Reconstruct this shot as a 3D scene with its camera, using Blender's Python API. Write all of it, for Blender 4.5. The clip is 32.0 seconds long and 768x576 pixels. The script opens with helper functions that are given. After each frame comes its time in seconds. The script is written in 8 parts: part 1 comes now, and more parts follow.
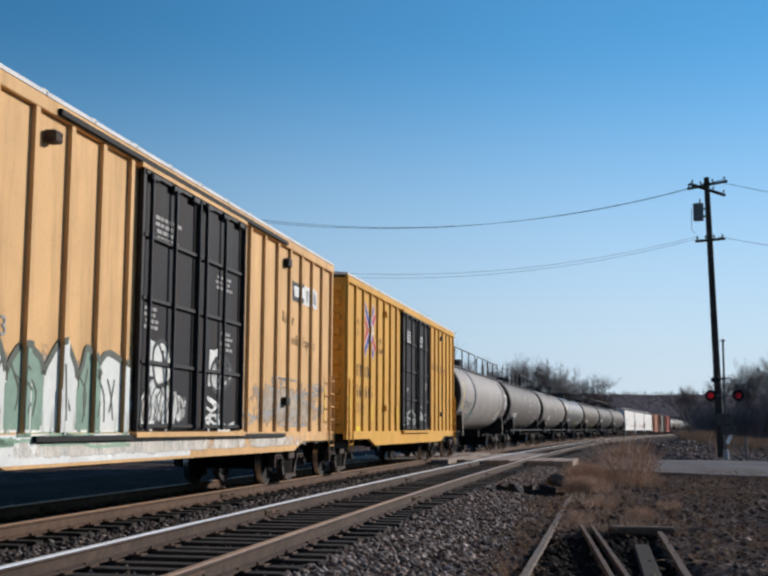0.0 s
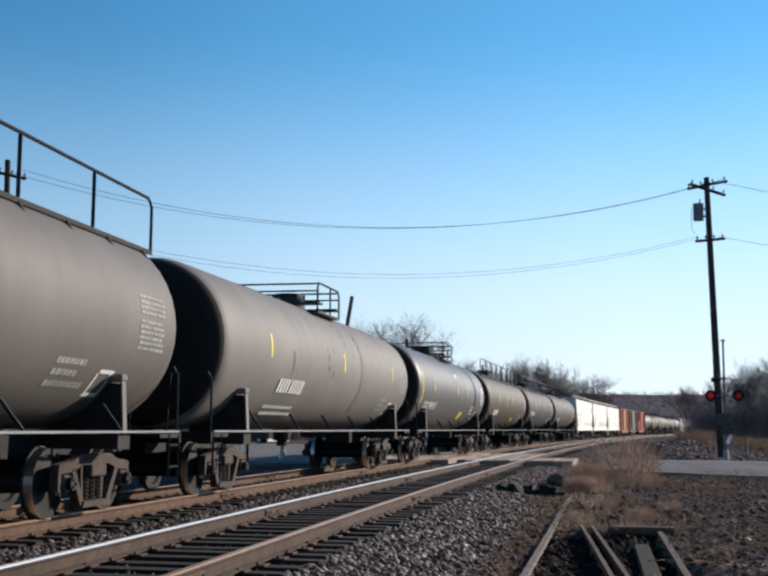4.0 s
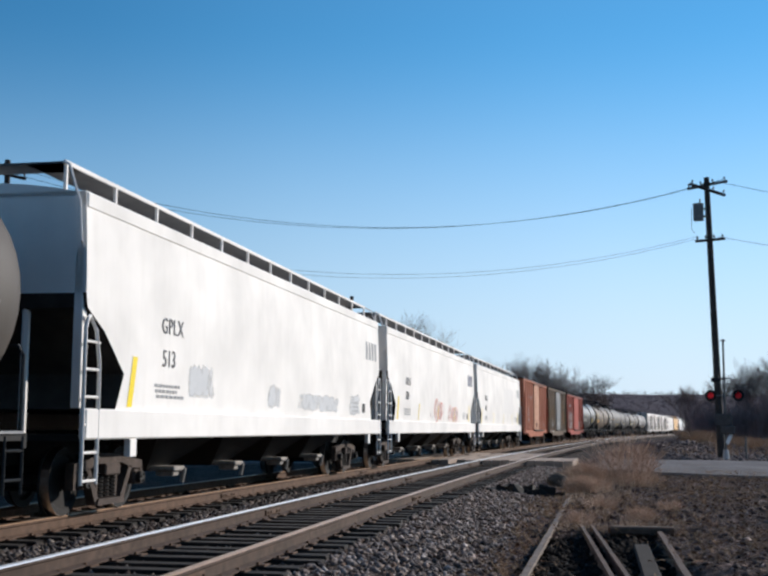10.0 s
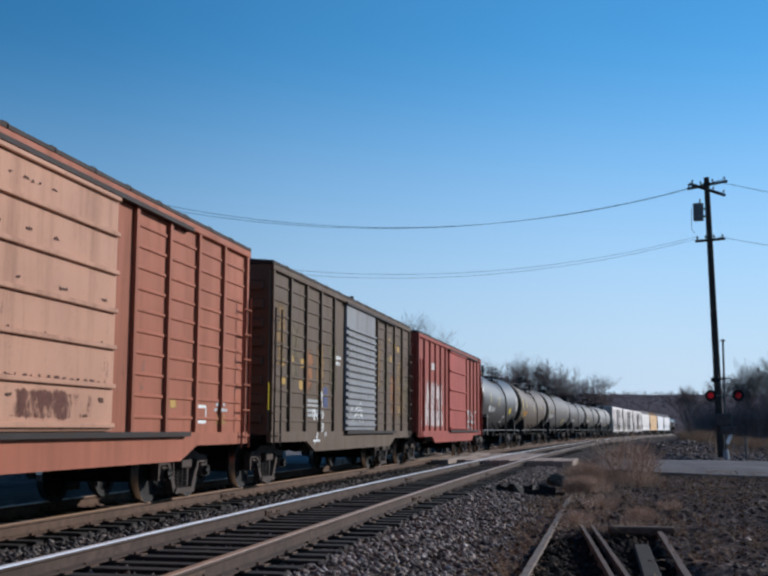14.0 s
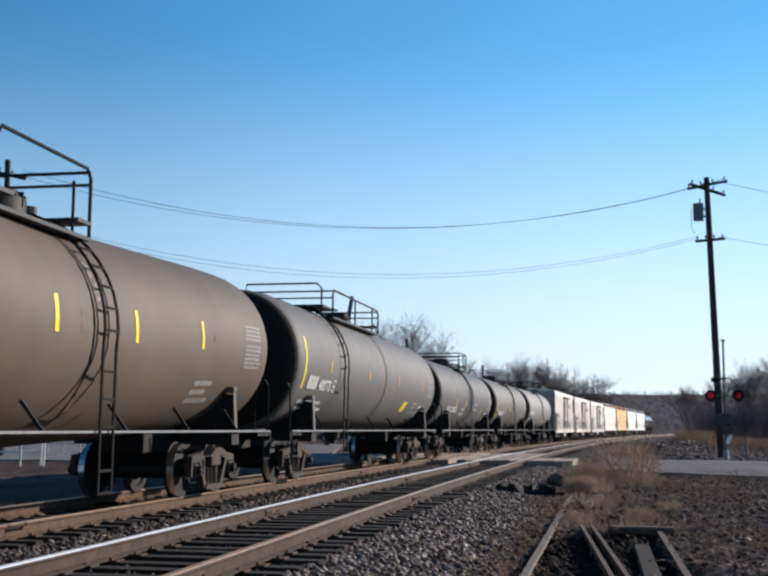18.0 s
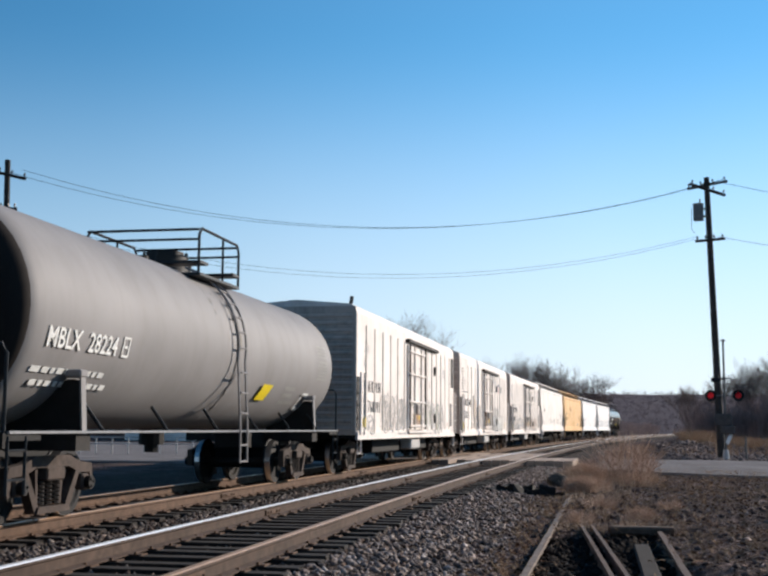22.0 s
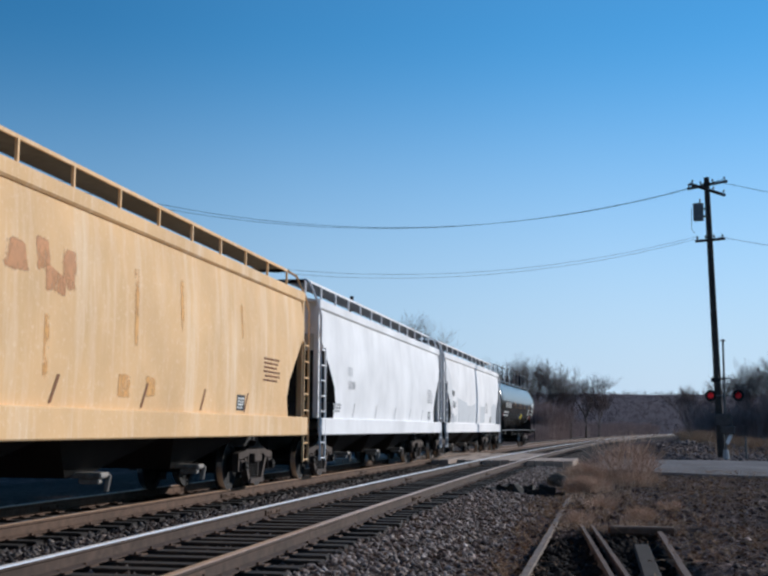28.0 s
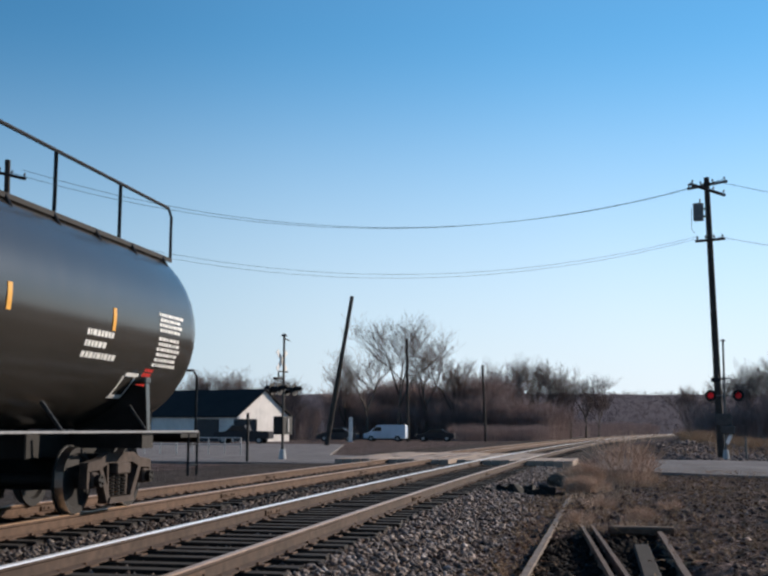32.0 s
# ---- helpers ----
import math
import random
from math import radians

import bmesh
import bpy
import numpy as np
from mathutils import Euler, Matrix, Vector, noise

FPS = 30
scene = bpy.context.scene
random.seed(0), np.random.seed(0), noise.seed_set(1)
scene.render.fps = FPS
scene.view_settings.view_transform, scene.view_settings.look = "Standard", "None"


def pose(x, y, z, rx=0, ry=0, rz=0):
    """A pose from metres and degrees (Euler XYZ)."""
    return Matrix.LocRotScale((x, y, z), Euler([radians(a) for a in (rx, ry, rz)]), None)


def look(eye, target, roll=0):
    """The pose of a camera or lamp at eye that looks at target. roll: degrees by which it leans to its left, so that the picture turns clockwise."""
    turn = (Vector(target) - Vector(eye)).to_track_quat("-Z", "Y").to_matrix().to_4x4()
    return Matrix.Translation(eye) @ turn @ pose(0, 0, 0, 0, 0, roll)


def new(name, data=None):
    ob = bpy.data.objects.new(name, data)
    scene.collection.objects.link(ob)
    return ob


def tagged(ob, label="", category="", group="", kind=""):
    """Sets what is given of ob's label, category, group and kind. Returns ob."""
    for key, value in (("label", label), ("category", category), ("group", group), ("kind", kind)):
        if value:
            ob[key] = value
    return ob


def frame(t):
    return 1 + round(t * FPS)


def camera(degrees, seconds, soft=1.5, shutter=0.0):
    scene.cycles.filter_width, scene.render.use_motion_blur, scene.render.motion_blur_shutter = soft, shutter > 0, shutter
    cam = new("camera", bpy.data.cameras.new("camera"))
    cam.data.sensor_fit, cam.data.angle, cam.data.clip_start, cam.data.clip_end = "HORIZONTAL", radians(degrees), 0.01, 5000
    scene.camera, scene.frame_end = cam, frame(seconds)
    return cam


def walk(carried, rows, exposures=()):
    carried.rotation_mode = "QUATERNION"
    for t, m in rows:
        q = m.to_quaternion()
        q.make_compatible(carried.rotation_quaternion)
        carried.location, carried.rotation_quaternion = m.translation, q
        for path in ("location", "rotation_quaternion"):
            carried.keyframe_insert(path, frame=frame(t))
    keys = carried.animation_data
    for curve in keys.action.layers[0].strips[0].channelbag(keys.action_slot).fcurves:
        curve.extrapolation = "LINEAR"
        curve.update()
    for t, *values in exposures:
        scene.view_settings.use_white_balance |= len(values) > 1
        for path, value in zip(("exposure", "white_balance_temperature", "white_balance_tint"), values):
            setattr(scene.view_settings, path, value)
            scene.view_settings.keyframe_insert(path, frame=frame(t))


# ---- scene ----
# ---------------------------------------------------------------- camera
K = 1.04                      # metres per plan unit
H_EYE = 1.1168 * K
YAW, PITCH, ROLL = 9.629, 6.841, 0.329
cam = camera(36.43, 32.0, soft=2.6)
_way = Vector((-math.sin(radians(YAW)) * math.cos(radians(PITCH)), math.cos(radians(YAW)) * math.cos(radians(PITCH)),
               math.sin(radians(PITCH))))
_eye = Vector((0, 0, H_EYE))
CAM_POSE = look(_eye, _eye + _way * 10, ROLL)
EXPOSURES = [(0.0, -0.2, 6310, 9), (2.0, -0.06, 6380, 8), (3.0, 0.16, 6490, 9), (4.0, 0.28, 6630, 9), (5.5, 0.36, 6710, 11), (8.0, 0.38, 6680, 11), (10.0, 0.02, 6230, 8), (11.0, -0.24, 5880, 7), (13.0, -0.5, 5810, 7), (14.0, -0.24, 5830, 8),
             (15.5, 0.0, 6230, 9), (17.0, 0.18, 6430, 10), (21.0, 0.31, 6730, 10), (22.5, 0.16, 6580, 10), (24.0, -0.22, 5930, 8), (25.0, -0.36, 5780, 7), (28.0, -0.24, 5830, 7), (29.0, -0.33, 5830, 7), (30.6, -0.30, 6030, 7), (31.2, -0.26, 6130, 7), (32.0, 0.15, 6830, 11)]
walk(cam, [(0.0, CAM_POSE), (32.0, CAM_POSE)], EXPOSURES)

# ---------------------------------------------------------------- daylight
SUN_AZ, SUN_EL = 48.0, 20.0   # degrees clockwise from +y, degrees up
world = bpy.data.worlds.new("world")
scene.world = world
world.use_nodes = True
_nt = world.node_tree
_sky = _nt.nodes.new("ShaderNodeTexSky")
_sky.sky_type = "NISHITA"
_sky.sun_disc = False
_sky.sun_elevation, _sky.sun_rotation = radians(SUN_EL), radians(SUN_AZ)
_sky.air_density, _sky.dust_density, _sky.ozone_density = 1.0, 0.0, 3.0
_bg = next(n for n in _nt.nodes if n.type == "BACKGROUND")
_bg.inputs["Strength"].default_value = 0.130
# deep winter blue overhead, paling to white haze all round the horizon
_tint = _nt.nodes.new("ShaderNodeMix")
_tint.data_type, _tint.blend_type = "RGBA", "MULTIPLY"
_tint.inputs[0].default_value = 1.0
_tint.inputs[7].default_value = (0.50, 0.99, 1.13, 1)
_nt.links.new(_sky.outputs[0], _tint.inputs[6])
_up = _nt.nodes.new("ShaderNodeSeparateXYZ")
_nt.links.new(_nt.nodes.new("ShaderNodeTexCoord").outputs["Generated"], _up.inputs[0])
_fog = _nt.nodes.new("ShaderNodeMapRange")
_fog.interpolation_type = "SMOOTHSTEP"
_fog.inputs["From Min"].default_value, _fog.inputs["From Max"].default_value = -0.02, 0.34
_fog.inputs["To Min"].default_value, _fog.inputs["To Max"].default_value = 0.92, 0.0
_nt.links.new(_up.outputs["Z"], _fog.inputs["Value"])
_haze = _nt.nodes.new("ShaderNodeMix")
_haze.data_type = "RGBA"
_haze.inputs[7].default_value = (5.85, 6.2, 7.2, 1)
_nt.links.new(_fog.outputs[0], _haze.inputs[0])
_nt.links.new(_tint.outputs[2], _haze.inputs[6])
# sky dimmed by hand away from the glow, raised again behind, to set the fill
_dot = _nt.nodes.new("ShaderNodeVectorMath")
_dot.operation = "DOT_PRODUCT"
_dot.inputs[1].default_value = Vector((0.585, 0.75, 0.309))   # set apart from the sun's bearing to keep the sky's gradient as tuned
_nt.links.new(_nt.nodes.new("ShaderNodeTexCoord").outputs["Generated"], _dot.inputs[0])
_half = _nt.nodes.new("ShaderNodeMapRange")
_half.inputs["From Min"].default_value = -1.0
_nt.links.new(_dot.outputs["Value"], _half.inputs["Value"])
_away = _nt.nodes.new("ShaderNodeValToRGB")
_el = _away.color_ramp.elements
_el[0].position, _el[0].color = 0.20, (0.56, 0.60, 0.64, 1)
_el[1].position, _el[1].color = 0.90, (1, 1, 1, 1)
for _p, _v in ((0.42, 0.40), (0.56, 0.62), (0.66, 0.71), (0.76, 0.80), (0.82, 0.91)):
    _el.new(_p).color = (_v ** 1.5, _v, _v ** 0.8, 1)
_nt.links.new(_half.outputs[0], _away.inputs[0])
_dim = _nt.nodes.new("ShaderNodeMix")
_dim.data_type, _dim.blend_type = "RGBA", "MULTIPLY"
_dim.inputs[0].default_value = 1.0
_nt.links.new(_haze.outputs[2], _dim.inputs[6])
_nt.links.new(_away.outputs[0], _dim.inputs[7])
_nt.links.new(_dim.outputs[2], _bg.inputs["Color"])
sun = new("sun", bpy.data.lights.new("sun", "SUN"))
sun.data.energy, sun.data.angle, sun.data.color = 5.0, radians(0.5), (1.0, 0.895, 0.80)
_sd = Vector((math.sin(radians(SUN_AZ)) * math.cos(radians(SUN_EL)), math.cos(radians(SUN_AZ)) * math.cos(radians(SUN_EL)),
              math.sin(radians(SUN_EL))))
sun.matrix_world = look(_sd * 60, (0, 0, 0))


# ---------------------------------------------------------------- materials
def _nodes(name):
    m = bpy.data.materials.new(name)
    m.use_nodes = True
    nt = m.node_tree
    return m, nt, nt.nodes["Principled BSDF"]


def _mix(nt, fac, a, b):
    n = nt.nodes.new("ShaderNodeMix")
    n.data_type = "RGBA"
    for sock, val in ((n.inputs[0], fac), (n.inputs[6], a), (n.inputs[7], b)):
        if hasattr(val, "is_output"):
            nt.links.new(val, sock)
        elif sock == n.inputs[0]:
            sock.default_value = val
        else:
            sock.default_value = (*val, 1)
    return n.outputs[2]


def _noise(nt, vec, scale, detail=4, rough=0.6, stretch=(1, 1, 1)):
    mp = nt.nodes.new("ShaderNodeMapping")
    mp.inputs["Scale"].default_value = stretch
    nt.links.new(vec, mp.inputs["Vector"])
    n = nt.nodes.new("ShaderNodeTexNoise")
    n.inputs["Scale"].default_value, n.inputs["Detail"].default_value, n.inputs["Roughness"].default_value = scale, detail, rough
    nt.links.new(mp.outputs[0], n.inputs["Vector"])
    return n.outputs[0]


def _ramp(nt, val, lo, hi, a=0.0, b=1.0):
    n = nt.nodes.new("ShaderNodeMapRange")
    n.inputs["From Min"].default_value, n.inputs["From Max"].default_value = lo, hi
    n.inputs["To Min"].default_value, n.inputs["To Max"].default_value = a, b
    nt.links.new(val, n.inputs["Value"])
    return n.outputs[0]


def _tint(c, k):
    return tuple(min(1.0, x * k) for x in c)


MATS = {}


def paint(name, col, rough=0.5, dirt=(0.10, 0.075, 0.055), amount=0.5, streak=1.0, metal=0.0, bump=0.15, spec=0.13, grain=14.0):
    """Weathered paint on sheet steel: fading, grain, and dirt that runs down in streaks."""
    if name in MATS:
        return MATS[name]
    m, nt, b = _nodes(name)
    tc = nt.nodes.new("ShaderNodeTexCoord").outputs["Object"]
    oi = nt.nodes.new("ShaderNodeObjectInfo").outputs["Random"]
    add = nt.nodes.new("ShaderNodeVectorMath")
    add.operation = "ADD"
    nt.links.new(tc, add.inputs[0])
    nt.links.new(oi, add.inputs[1])
    v = add.outputs[0]
    big = _noise(nt, v, 0.55, 3, 0.6)
    fine = _noise(nt, v, grain, 5, 0.65)
    run = _noise(nt, v, 1.6, 5, 0.7, (1.6 * streak, 1.6 * streak, 0.16))
    c = _mix(nt, _ramp(nt, big, 0.3, 0.7), _tint(col, 0.86), _tint(col, 1.10))
    c = _mix(nt, _ramp(nt, run, 0.48, 0.80, 0.0, amount), c, dirt)
    c = _mix(nt, _ramp(nt, fine, 0.55, 0.80, 0.0, amount * 0.5), c, _tint(dirt, 1.2))
    nt.links.new(c, b.inputs["Base Color"])
    nt.links.new(_ramp(nt, run, 0.3, 0.8, rough, min(1.0, rough + 0.5 * amount)), b.inputs["Roughness"])
    b.inputs["Metallic"].default_value = metal
    b.inputs["Specular IOR Level"].default_value = spec
    bp = nt.nodes.new("ShaderNodeBump")
    bp.inputs["Strength"].default_value, bp.inputs["Distance"].default_value = bump, 0.01
    nt.links.new(fine, bp.inputs["Height"])
    nt.links.new(bp.outputs[0], b.inputs["Normal"])
    MATS[name] = m
    return m


def plain(name, col, rough=0.6, metal=0.0, var=0.25, scale=6.0, bump=0.2, emit=0.0):
    if name in MATS:
        return MATS[name]
    m, nt, b = _nodes(name)
    tc = nt.nodes.new("ShaderNodeTexCoord").outputs["Object"]
    n1 = _noise(nt, tc, scale, 5, 0.65)
    n2 = _noise(nt, tc, scale * 0.13, 3, 0.6)
    c = _mix(nt, _ramp(nt, n1, 0.3, 0.7), _tint(col, 1 - var), _tint(col, 1 + var))
    c = _mix(nt, _ramp(nt, n2, 0.35, 0.7, 0.0, 0.6), c, _tint(col, 1 - var * 1.2))
    nt.links.new(c, b.inputs["Base Color"])
    b.inputs["Roughness"].default_value, b.inputs["Metallic"].default_value = rough, metal
    b.inputs["Specular IOR Level"].default_value = 0.28
    bp = nt.nodes.new("ShaderNodeBump")
    bp.inputs["Strength"].default_value, bp.inputs["Distance"].default_value = bump, 0.01
    nt.links.new(n1, bp.inputs["Height"])
    nt.links.new(bp.outputs[0], b.inputs["Normal"])
    if emit:
        b.inputs["Emission Color"].default_value, b.inputs["Emission Strength"].default_value = (*col, 1), emit
    MATS[name] = m
    return m


# near black: under the cars this colour also carries the shade
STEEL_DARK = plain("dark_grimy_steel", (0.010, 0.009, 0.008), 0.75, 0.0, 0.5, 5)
FRAME_RUST = plain("dusty_cast_steel", (0.074, 0.054, 0.044), 0.85, 0.0, 0.5, 6)
# springs blackened so that the bogie's shaded middle reads dark
SPRING_DARK = plain("rusty_spring_steel", (0.014, 0.010, 0.008), 0.85, 0.0, 0.4, 7)
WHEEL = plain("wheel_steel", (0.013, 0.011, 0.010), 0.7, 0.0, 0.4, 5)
TREAD = plain("bright_tread", (0.45, 0.44, 0.43), 0.3, 1.0, 0.2, 8)
BLACK_PIPE = plain("black_pipe", (0.018, 0.02, 0.022), 0.55, 0.0, 0.4, 9)
GREY_PIPE = plain("galvanised_pipe", (0.22, 0.22, 0.225), 0.5, 0.3, 0.25, 9)
WHITE_LETTER = plain("white_lettering", (0.75, 0.74, 0.70), 0.6, 0.0, 0.15, 20, 0.05)
FADED_LETTER = plain("faded_lettering", (0.36, 0.35, 0.33), 0.7, 0.0, 0.3, 12, 0.05)
BLACK_LETTER = plain("black_lettering", (0.03, 0.032, 0.036), 0.6, 0.0, 0.3, 20, 0.05)
BLUE_LETTER = plain("blue_lettering", (0.03, 0.05, 0.12), 0.6, 0.0, 0.2, 20, 0.05)
YELLOW_MARK = plain("yellow_reflector", (0.92, 0.68, 0.03), 0.4, 0.0, 0.15, 20, 0.05)
ORANGE_MARK = plain("amber_reflector", (0.75, 0.36, 0.05), 0.4, 0.0, 0.15, 20, 0.05)
RED_MARK = plain("red_panel", (0.60, 0.04, 0.03), 0.45, 0.0, 0.15, 20, 0.05)
RAIL_RUST = plain("rail_rust", (0.112, 0.066, 0.042), 0.85, 0.0, 0.4, 7, 0.4)
RAIL_TOP = plain("rail_head_worn", (0.40, 0.25, 0.155), 0.36, 0.0, 0.25, 5, 0.1)
# near-white base colour stands in for the polished head's glint
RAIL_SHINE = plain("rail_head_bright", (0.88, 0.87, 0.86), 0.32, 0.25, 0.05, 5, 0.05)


# ---------------------------------------------------------------- mesh helpers
def box(bm, x0, x1, y0, y1, z0, z1, bevel=0.0):
    vs = bmesh.ops.create_cube(bm, size=1.0, matrix=Matrix.Translation(((x0 + x1) / 2, (y0 + y1) / 2, (z0 + z1) / 2)) @ Matrix.Diagonal(
        (abs(x1 - x0), abs(y1 - y0), abs(z1 - z0), 1)))["verts"]
    if bevel:
        es = list({e for v in vs for e in v.link_edges})
        bmesh.ops.bevel(bm, geom=es, offset=bevel, segments=1, affect="EDGES")
    return vs


def rod(bm, a, b, r, seg=6, r2=None):
    a, b = Vector(a), Vector(b)
    d = b - a
    m = Matrix.Translation((a + b) / 2) @ d.to_track_quat("Z", "Y").to_matrix().to_4x4()
    bmesh.ops.create_cone(bm, cap_ends=True, segments=seg, radius1=r, radius2=r if r2 is None else r2, depth=d.length, matrix=m)


def tube(bm, pts, r, seg=6):
    """A pipe bent along pts, as one strip of rings."""
    pts = [Vector(p) for p in pts]
    rings = []
    for i, p in enumerate(pts):
        d = (pts[min(i + 1, len(pts) - 1)] - pts[max(i - 1, 0)]).normalized()
        u = d.orthogonal().normalized() if abs(d.z) > 0.9 else d.cross(Vector((0, 0, 1))).normalized()
        w = d.cross(u)
        rings.append([bm.verts.new(p + (u * math.cos(k * math.tau / seg) + w * math.sin(k * math.tau / seg)) * r) for k in range(seg)])
    for a, b in zip(rings, rings[1:]):
        for k in range(seg):
            bm.faces.new((a[k], a[(k + 1) % seg], b[(k + 1) % seg], b[k]))
    bm.faces.new(rings[0][::-1])
    bm.faces.new(rings[-1])


def prism(bm, outline, x0, x1):
    """A (y, z) outline extruded from x0 to x1."""
    a = [bm.verts.new((x0, y, z)) for y, z in outline]
    b = [bm.verts.new((x1, y, z)) for y, z in outline]
    n = len(a)
    bm.faces.new(a[::-1])
    bm.faces.new(b)
    for i in range(n):
        j = (i + 1) % n
        bm.faces.new((a[i], a[j], b[j], b[i]))


def finish(bm, smooth=False, angle=35):
    bmesh.ops.recalc_face_normals(bm, faces=bm.faces)
    if smooth:
        for f in bm.faces:
            f.smooth = True
        for e in bm.edges:
            if len(e.link_faces) == 2 and e.calc_face_angle(0) > radians(angle):
                e.smooth = False


MESHES = {}


def mesh_of(key, build, *mats, smooth=False, angle=35):
    """A mesh built once for key and shared by all that ask for it again."""
    if key not in MESHES:
        bm = bmesh.new()
        build(bm)
        finish(bm, smooth, angle)
        me = bpy.data.meshes.new(str(key[0] if isinstance(key, tuple) else key))
        bm.to_mesh(me)
        bm.free()
        for m in mats:
            me.materials.append(m)
        MESHES[key] = me
    return MESHES[key]


def put(name, me, parent=None, m=None, label=""):
    ob = new(name, me)
    if parent is not None:
        ob.parent = parent
    if m is not None:
        ob.matrix_basis = m
    if label:
        ob["label"] = label
    return ob


def at(x, y, z):
    return Matrix.Translation((x, y, z))


COUNT = iter(range(10 ** 9))


def part(name, build, mat, parent, label="", key=None, m=None, smooth=False, angle=35):
    """One mesh object under a thing or a part. build(bm) shapes it."""
    mats = mat if isinstance(mat, (list, tuple)) else [mat]
    me = mesh_of((name, next(COUNT)) if key is None else (name, key, mats[0].name), build, *mats, smooth=smooth, angle=angle)
    return put(name, me, parent, m, label)


# ---------------------------------------------------------------- the line of the tracks
KNOT_S = np.array([-20, 40, 100, 170, 250, 350, 600.0]) * K
KNOT_K = np.array([0.00181, 0.00059, 0.00066, 0.0004, 0.00023, -0.00047, -0.00047]) / K
TRAIN_X, NEAR_X = -7.358 * K, -3.917 * K
GAUGE = 1.535                # between rail centres
LINE_S = np.arange(-160.0, 900.0, 1.0)
_k = np.interp(LINE_S, KNOT_S, KNOT_K, left=0.0, right=-0.0003)
LINE_A = np.cumsum(_k)
LINE_A -= np.interp(0, LINE_S, LINE_A)
LINE_X = np.cumsum(np.sin(LINE_A))
LINE_Y = np.cumsum(np.cos(LINE_A))
LINE_X -= np.interp(0, LINE_S, LINE_X)
LINE_Y -= np.interp(0, LINE_S, LINE_Y)


def on_line(s, off=0.0, z=0.0):
    """The point s metres along the train's track, off metres to its right."""
    a = np.interp(s, LINE_S, LINE_A)
    return Vector((TRAIN_X + np.interp(s, LINE_S, LINE_X) + off * math.cos(a), np.interp(s, LINE_S, LINE_Y) - off * math.sin(a), z))


def heading(s):
    return float(np.interp(s, LINE_S, LINE_A))


# ---------------------------------------------------------------- bogies (shared by all cars)
WHEEL_R = 0.44
AXLES = []                    # (wheelset, wagon index) for the turning of the wheels


def build_wheelset(bm):
    """Two flanged, dished wheels on an axle that lies along x."""
    prof = [(0.0, 0.10), (0.09, 0.10), (0.10, 0.055), (0.34, 0.035), (0.37, 0.065), (0.44, 0.065), (0.455, -0.045), (0.475, -0.055), (0.475, -0.08),
            (0.37, -0.08), (0.34, -0.03), (0.10, -0.03), (0.09, -0.08), (0.0, -0.08)]
    seg = 28
    for side in (1, -1):
        x0 = side * (GAUGE / 2 - 0.005)
        rings = []
        for r, dx in prof:
            rings.append([bm.verts.new((x0 + side * dx, r * math.cos(i * math.tau / seg), r * math.sin(i * math.tau / seg))) for i in range(seg)] if r else None)
        for a, b in zip(rings[1:-1], rings[2:-1]):
            for i in range(seg):
                f = bm.faces.new((a[i], a[(i + 1) % seg], b[(i + 1) % seg], b[i]))
                if a is rings[5]:
                    f.material_index = 1
        bm.faces.new(rings[1])
        bm.faces.new(rings[-2])
        for k in range(3):    # bolts of the end cap
            a = k * math.tau / 3
            rod(bm, (x0 + side * 0.40, 0.05 * math.cos(a), 0.05 * math.sin(a)), (x0 + side * 0.43, 0.05 * math.cos(a), 0.05 * math.sin(a)), 0.018, 6)
        rod(bm, (x0 + side * 0.05, 0, 0), (x0 + side * 0.41, 0, 0), 0.085, 12)
    rod(bm, (-0.75, 0, 0), (0.75, 0, 0), 0.085, 12)


def build_sideframe(bm):
    """Cast side frame: top chord, sloping legs, spring nest opening and pedestal jaws."""
    x0, x1 = 0.95, 1.07
    top = [(-1.12, 0.56), (-1.10, 0.68), (-0.70, 0.72), (-0.45, 0.80), (0.45, 0.80), (0.70, 0.72), (1.10, 0.68), (1.12, 0.56), (0.70, 0.58), (0.42, 0.66),
           (-0.42, 0.66), (-0.70, 0.58)]
    prism(bm, top, x0, x1)
    for d in (1, -1):
        prism(bm, [(d * 0.74, 0.60), (d * 0.64, 0.62), (d * 0.37, 0.22), (d * 0.37, 0.11), (d * 0.44, 0.11)], x0, x1)   # sloping leg
        prism(bm, [(d * 0.31, 0.68), (d * 0.37, 0.68), (d * 0.33, 0.20), (d * 0.28, 0.20)], x0 + 0.01, x1 - 0.05)        # bolster column
        prism(bm, [(d * 1.12, 0.58), (d * 1.04, 0.58), (d * 1.04, 0.34), (d * 1.12, 0.34)], x0, x1)                    # outer jaw
        box(bm, x0 + 0.02, x1 + 0.03, d * 0.89 - 0.11, d * 0.89 + 0.11, 0.34, 0.55, 0.03)                             # bearing adapter
    prism(bm, [(-0.44, 0.11), (0.44, 0.11), (0.40, 0.19), (-0.40, 0.19)], x0 - 0.03, x1 + 0.03)                         # spring seat
    box(bm, x0 - 0.02, x1 + 0.05, -0.24, 0.24, 0.50, 0.66, 0.02)                                                      # bolster end


def build_springs(bm):
    for y in (-0.2, 0.0, 0.2):
        for k in range(6):
            rod(bm, (0.985, y, 0.21 + k * 0.05), (0.985, y, 0.24 + k * 0.05), 0.07, 10)


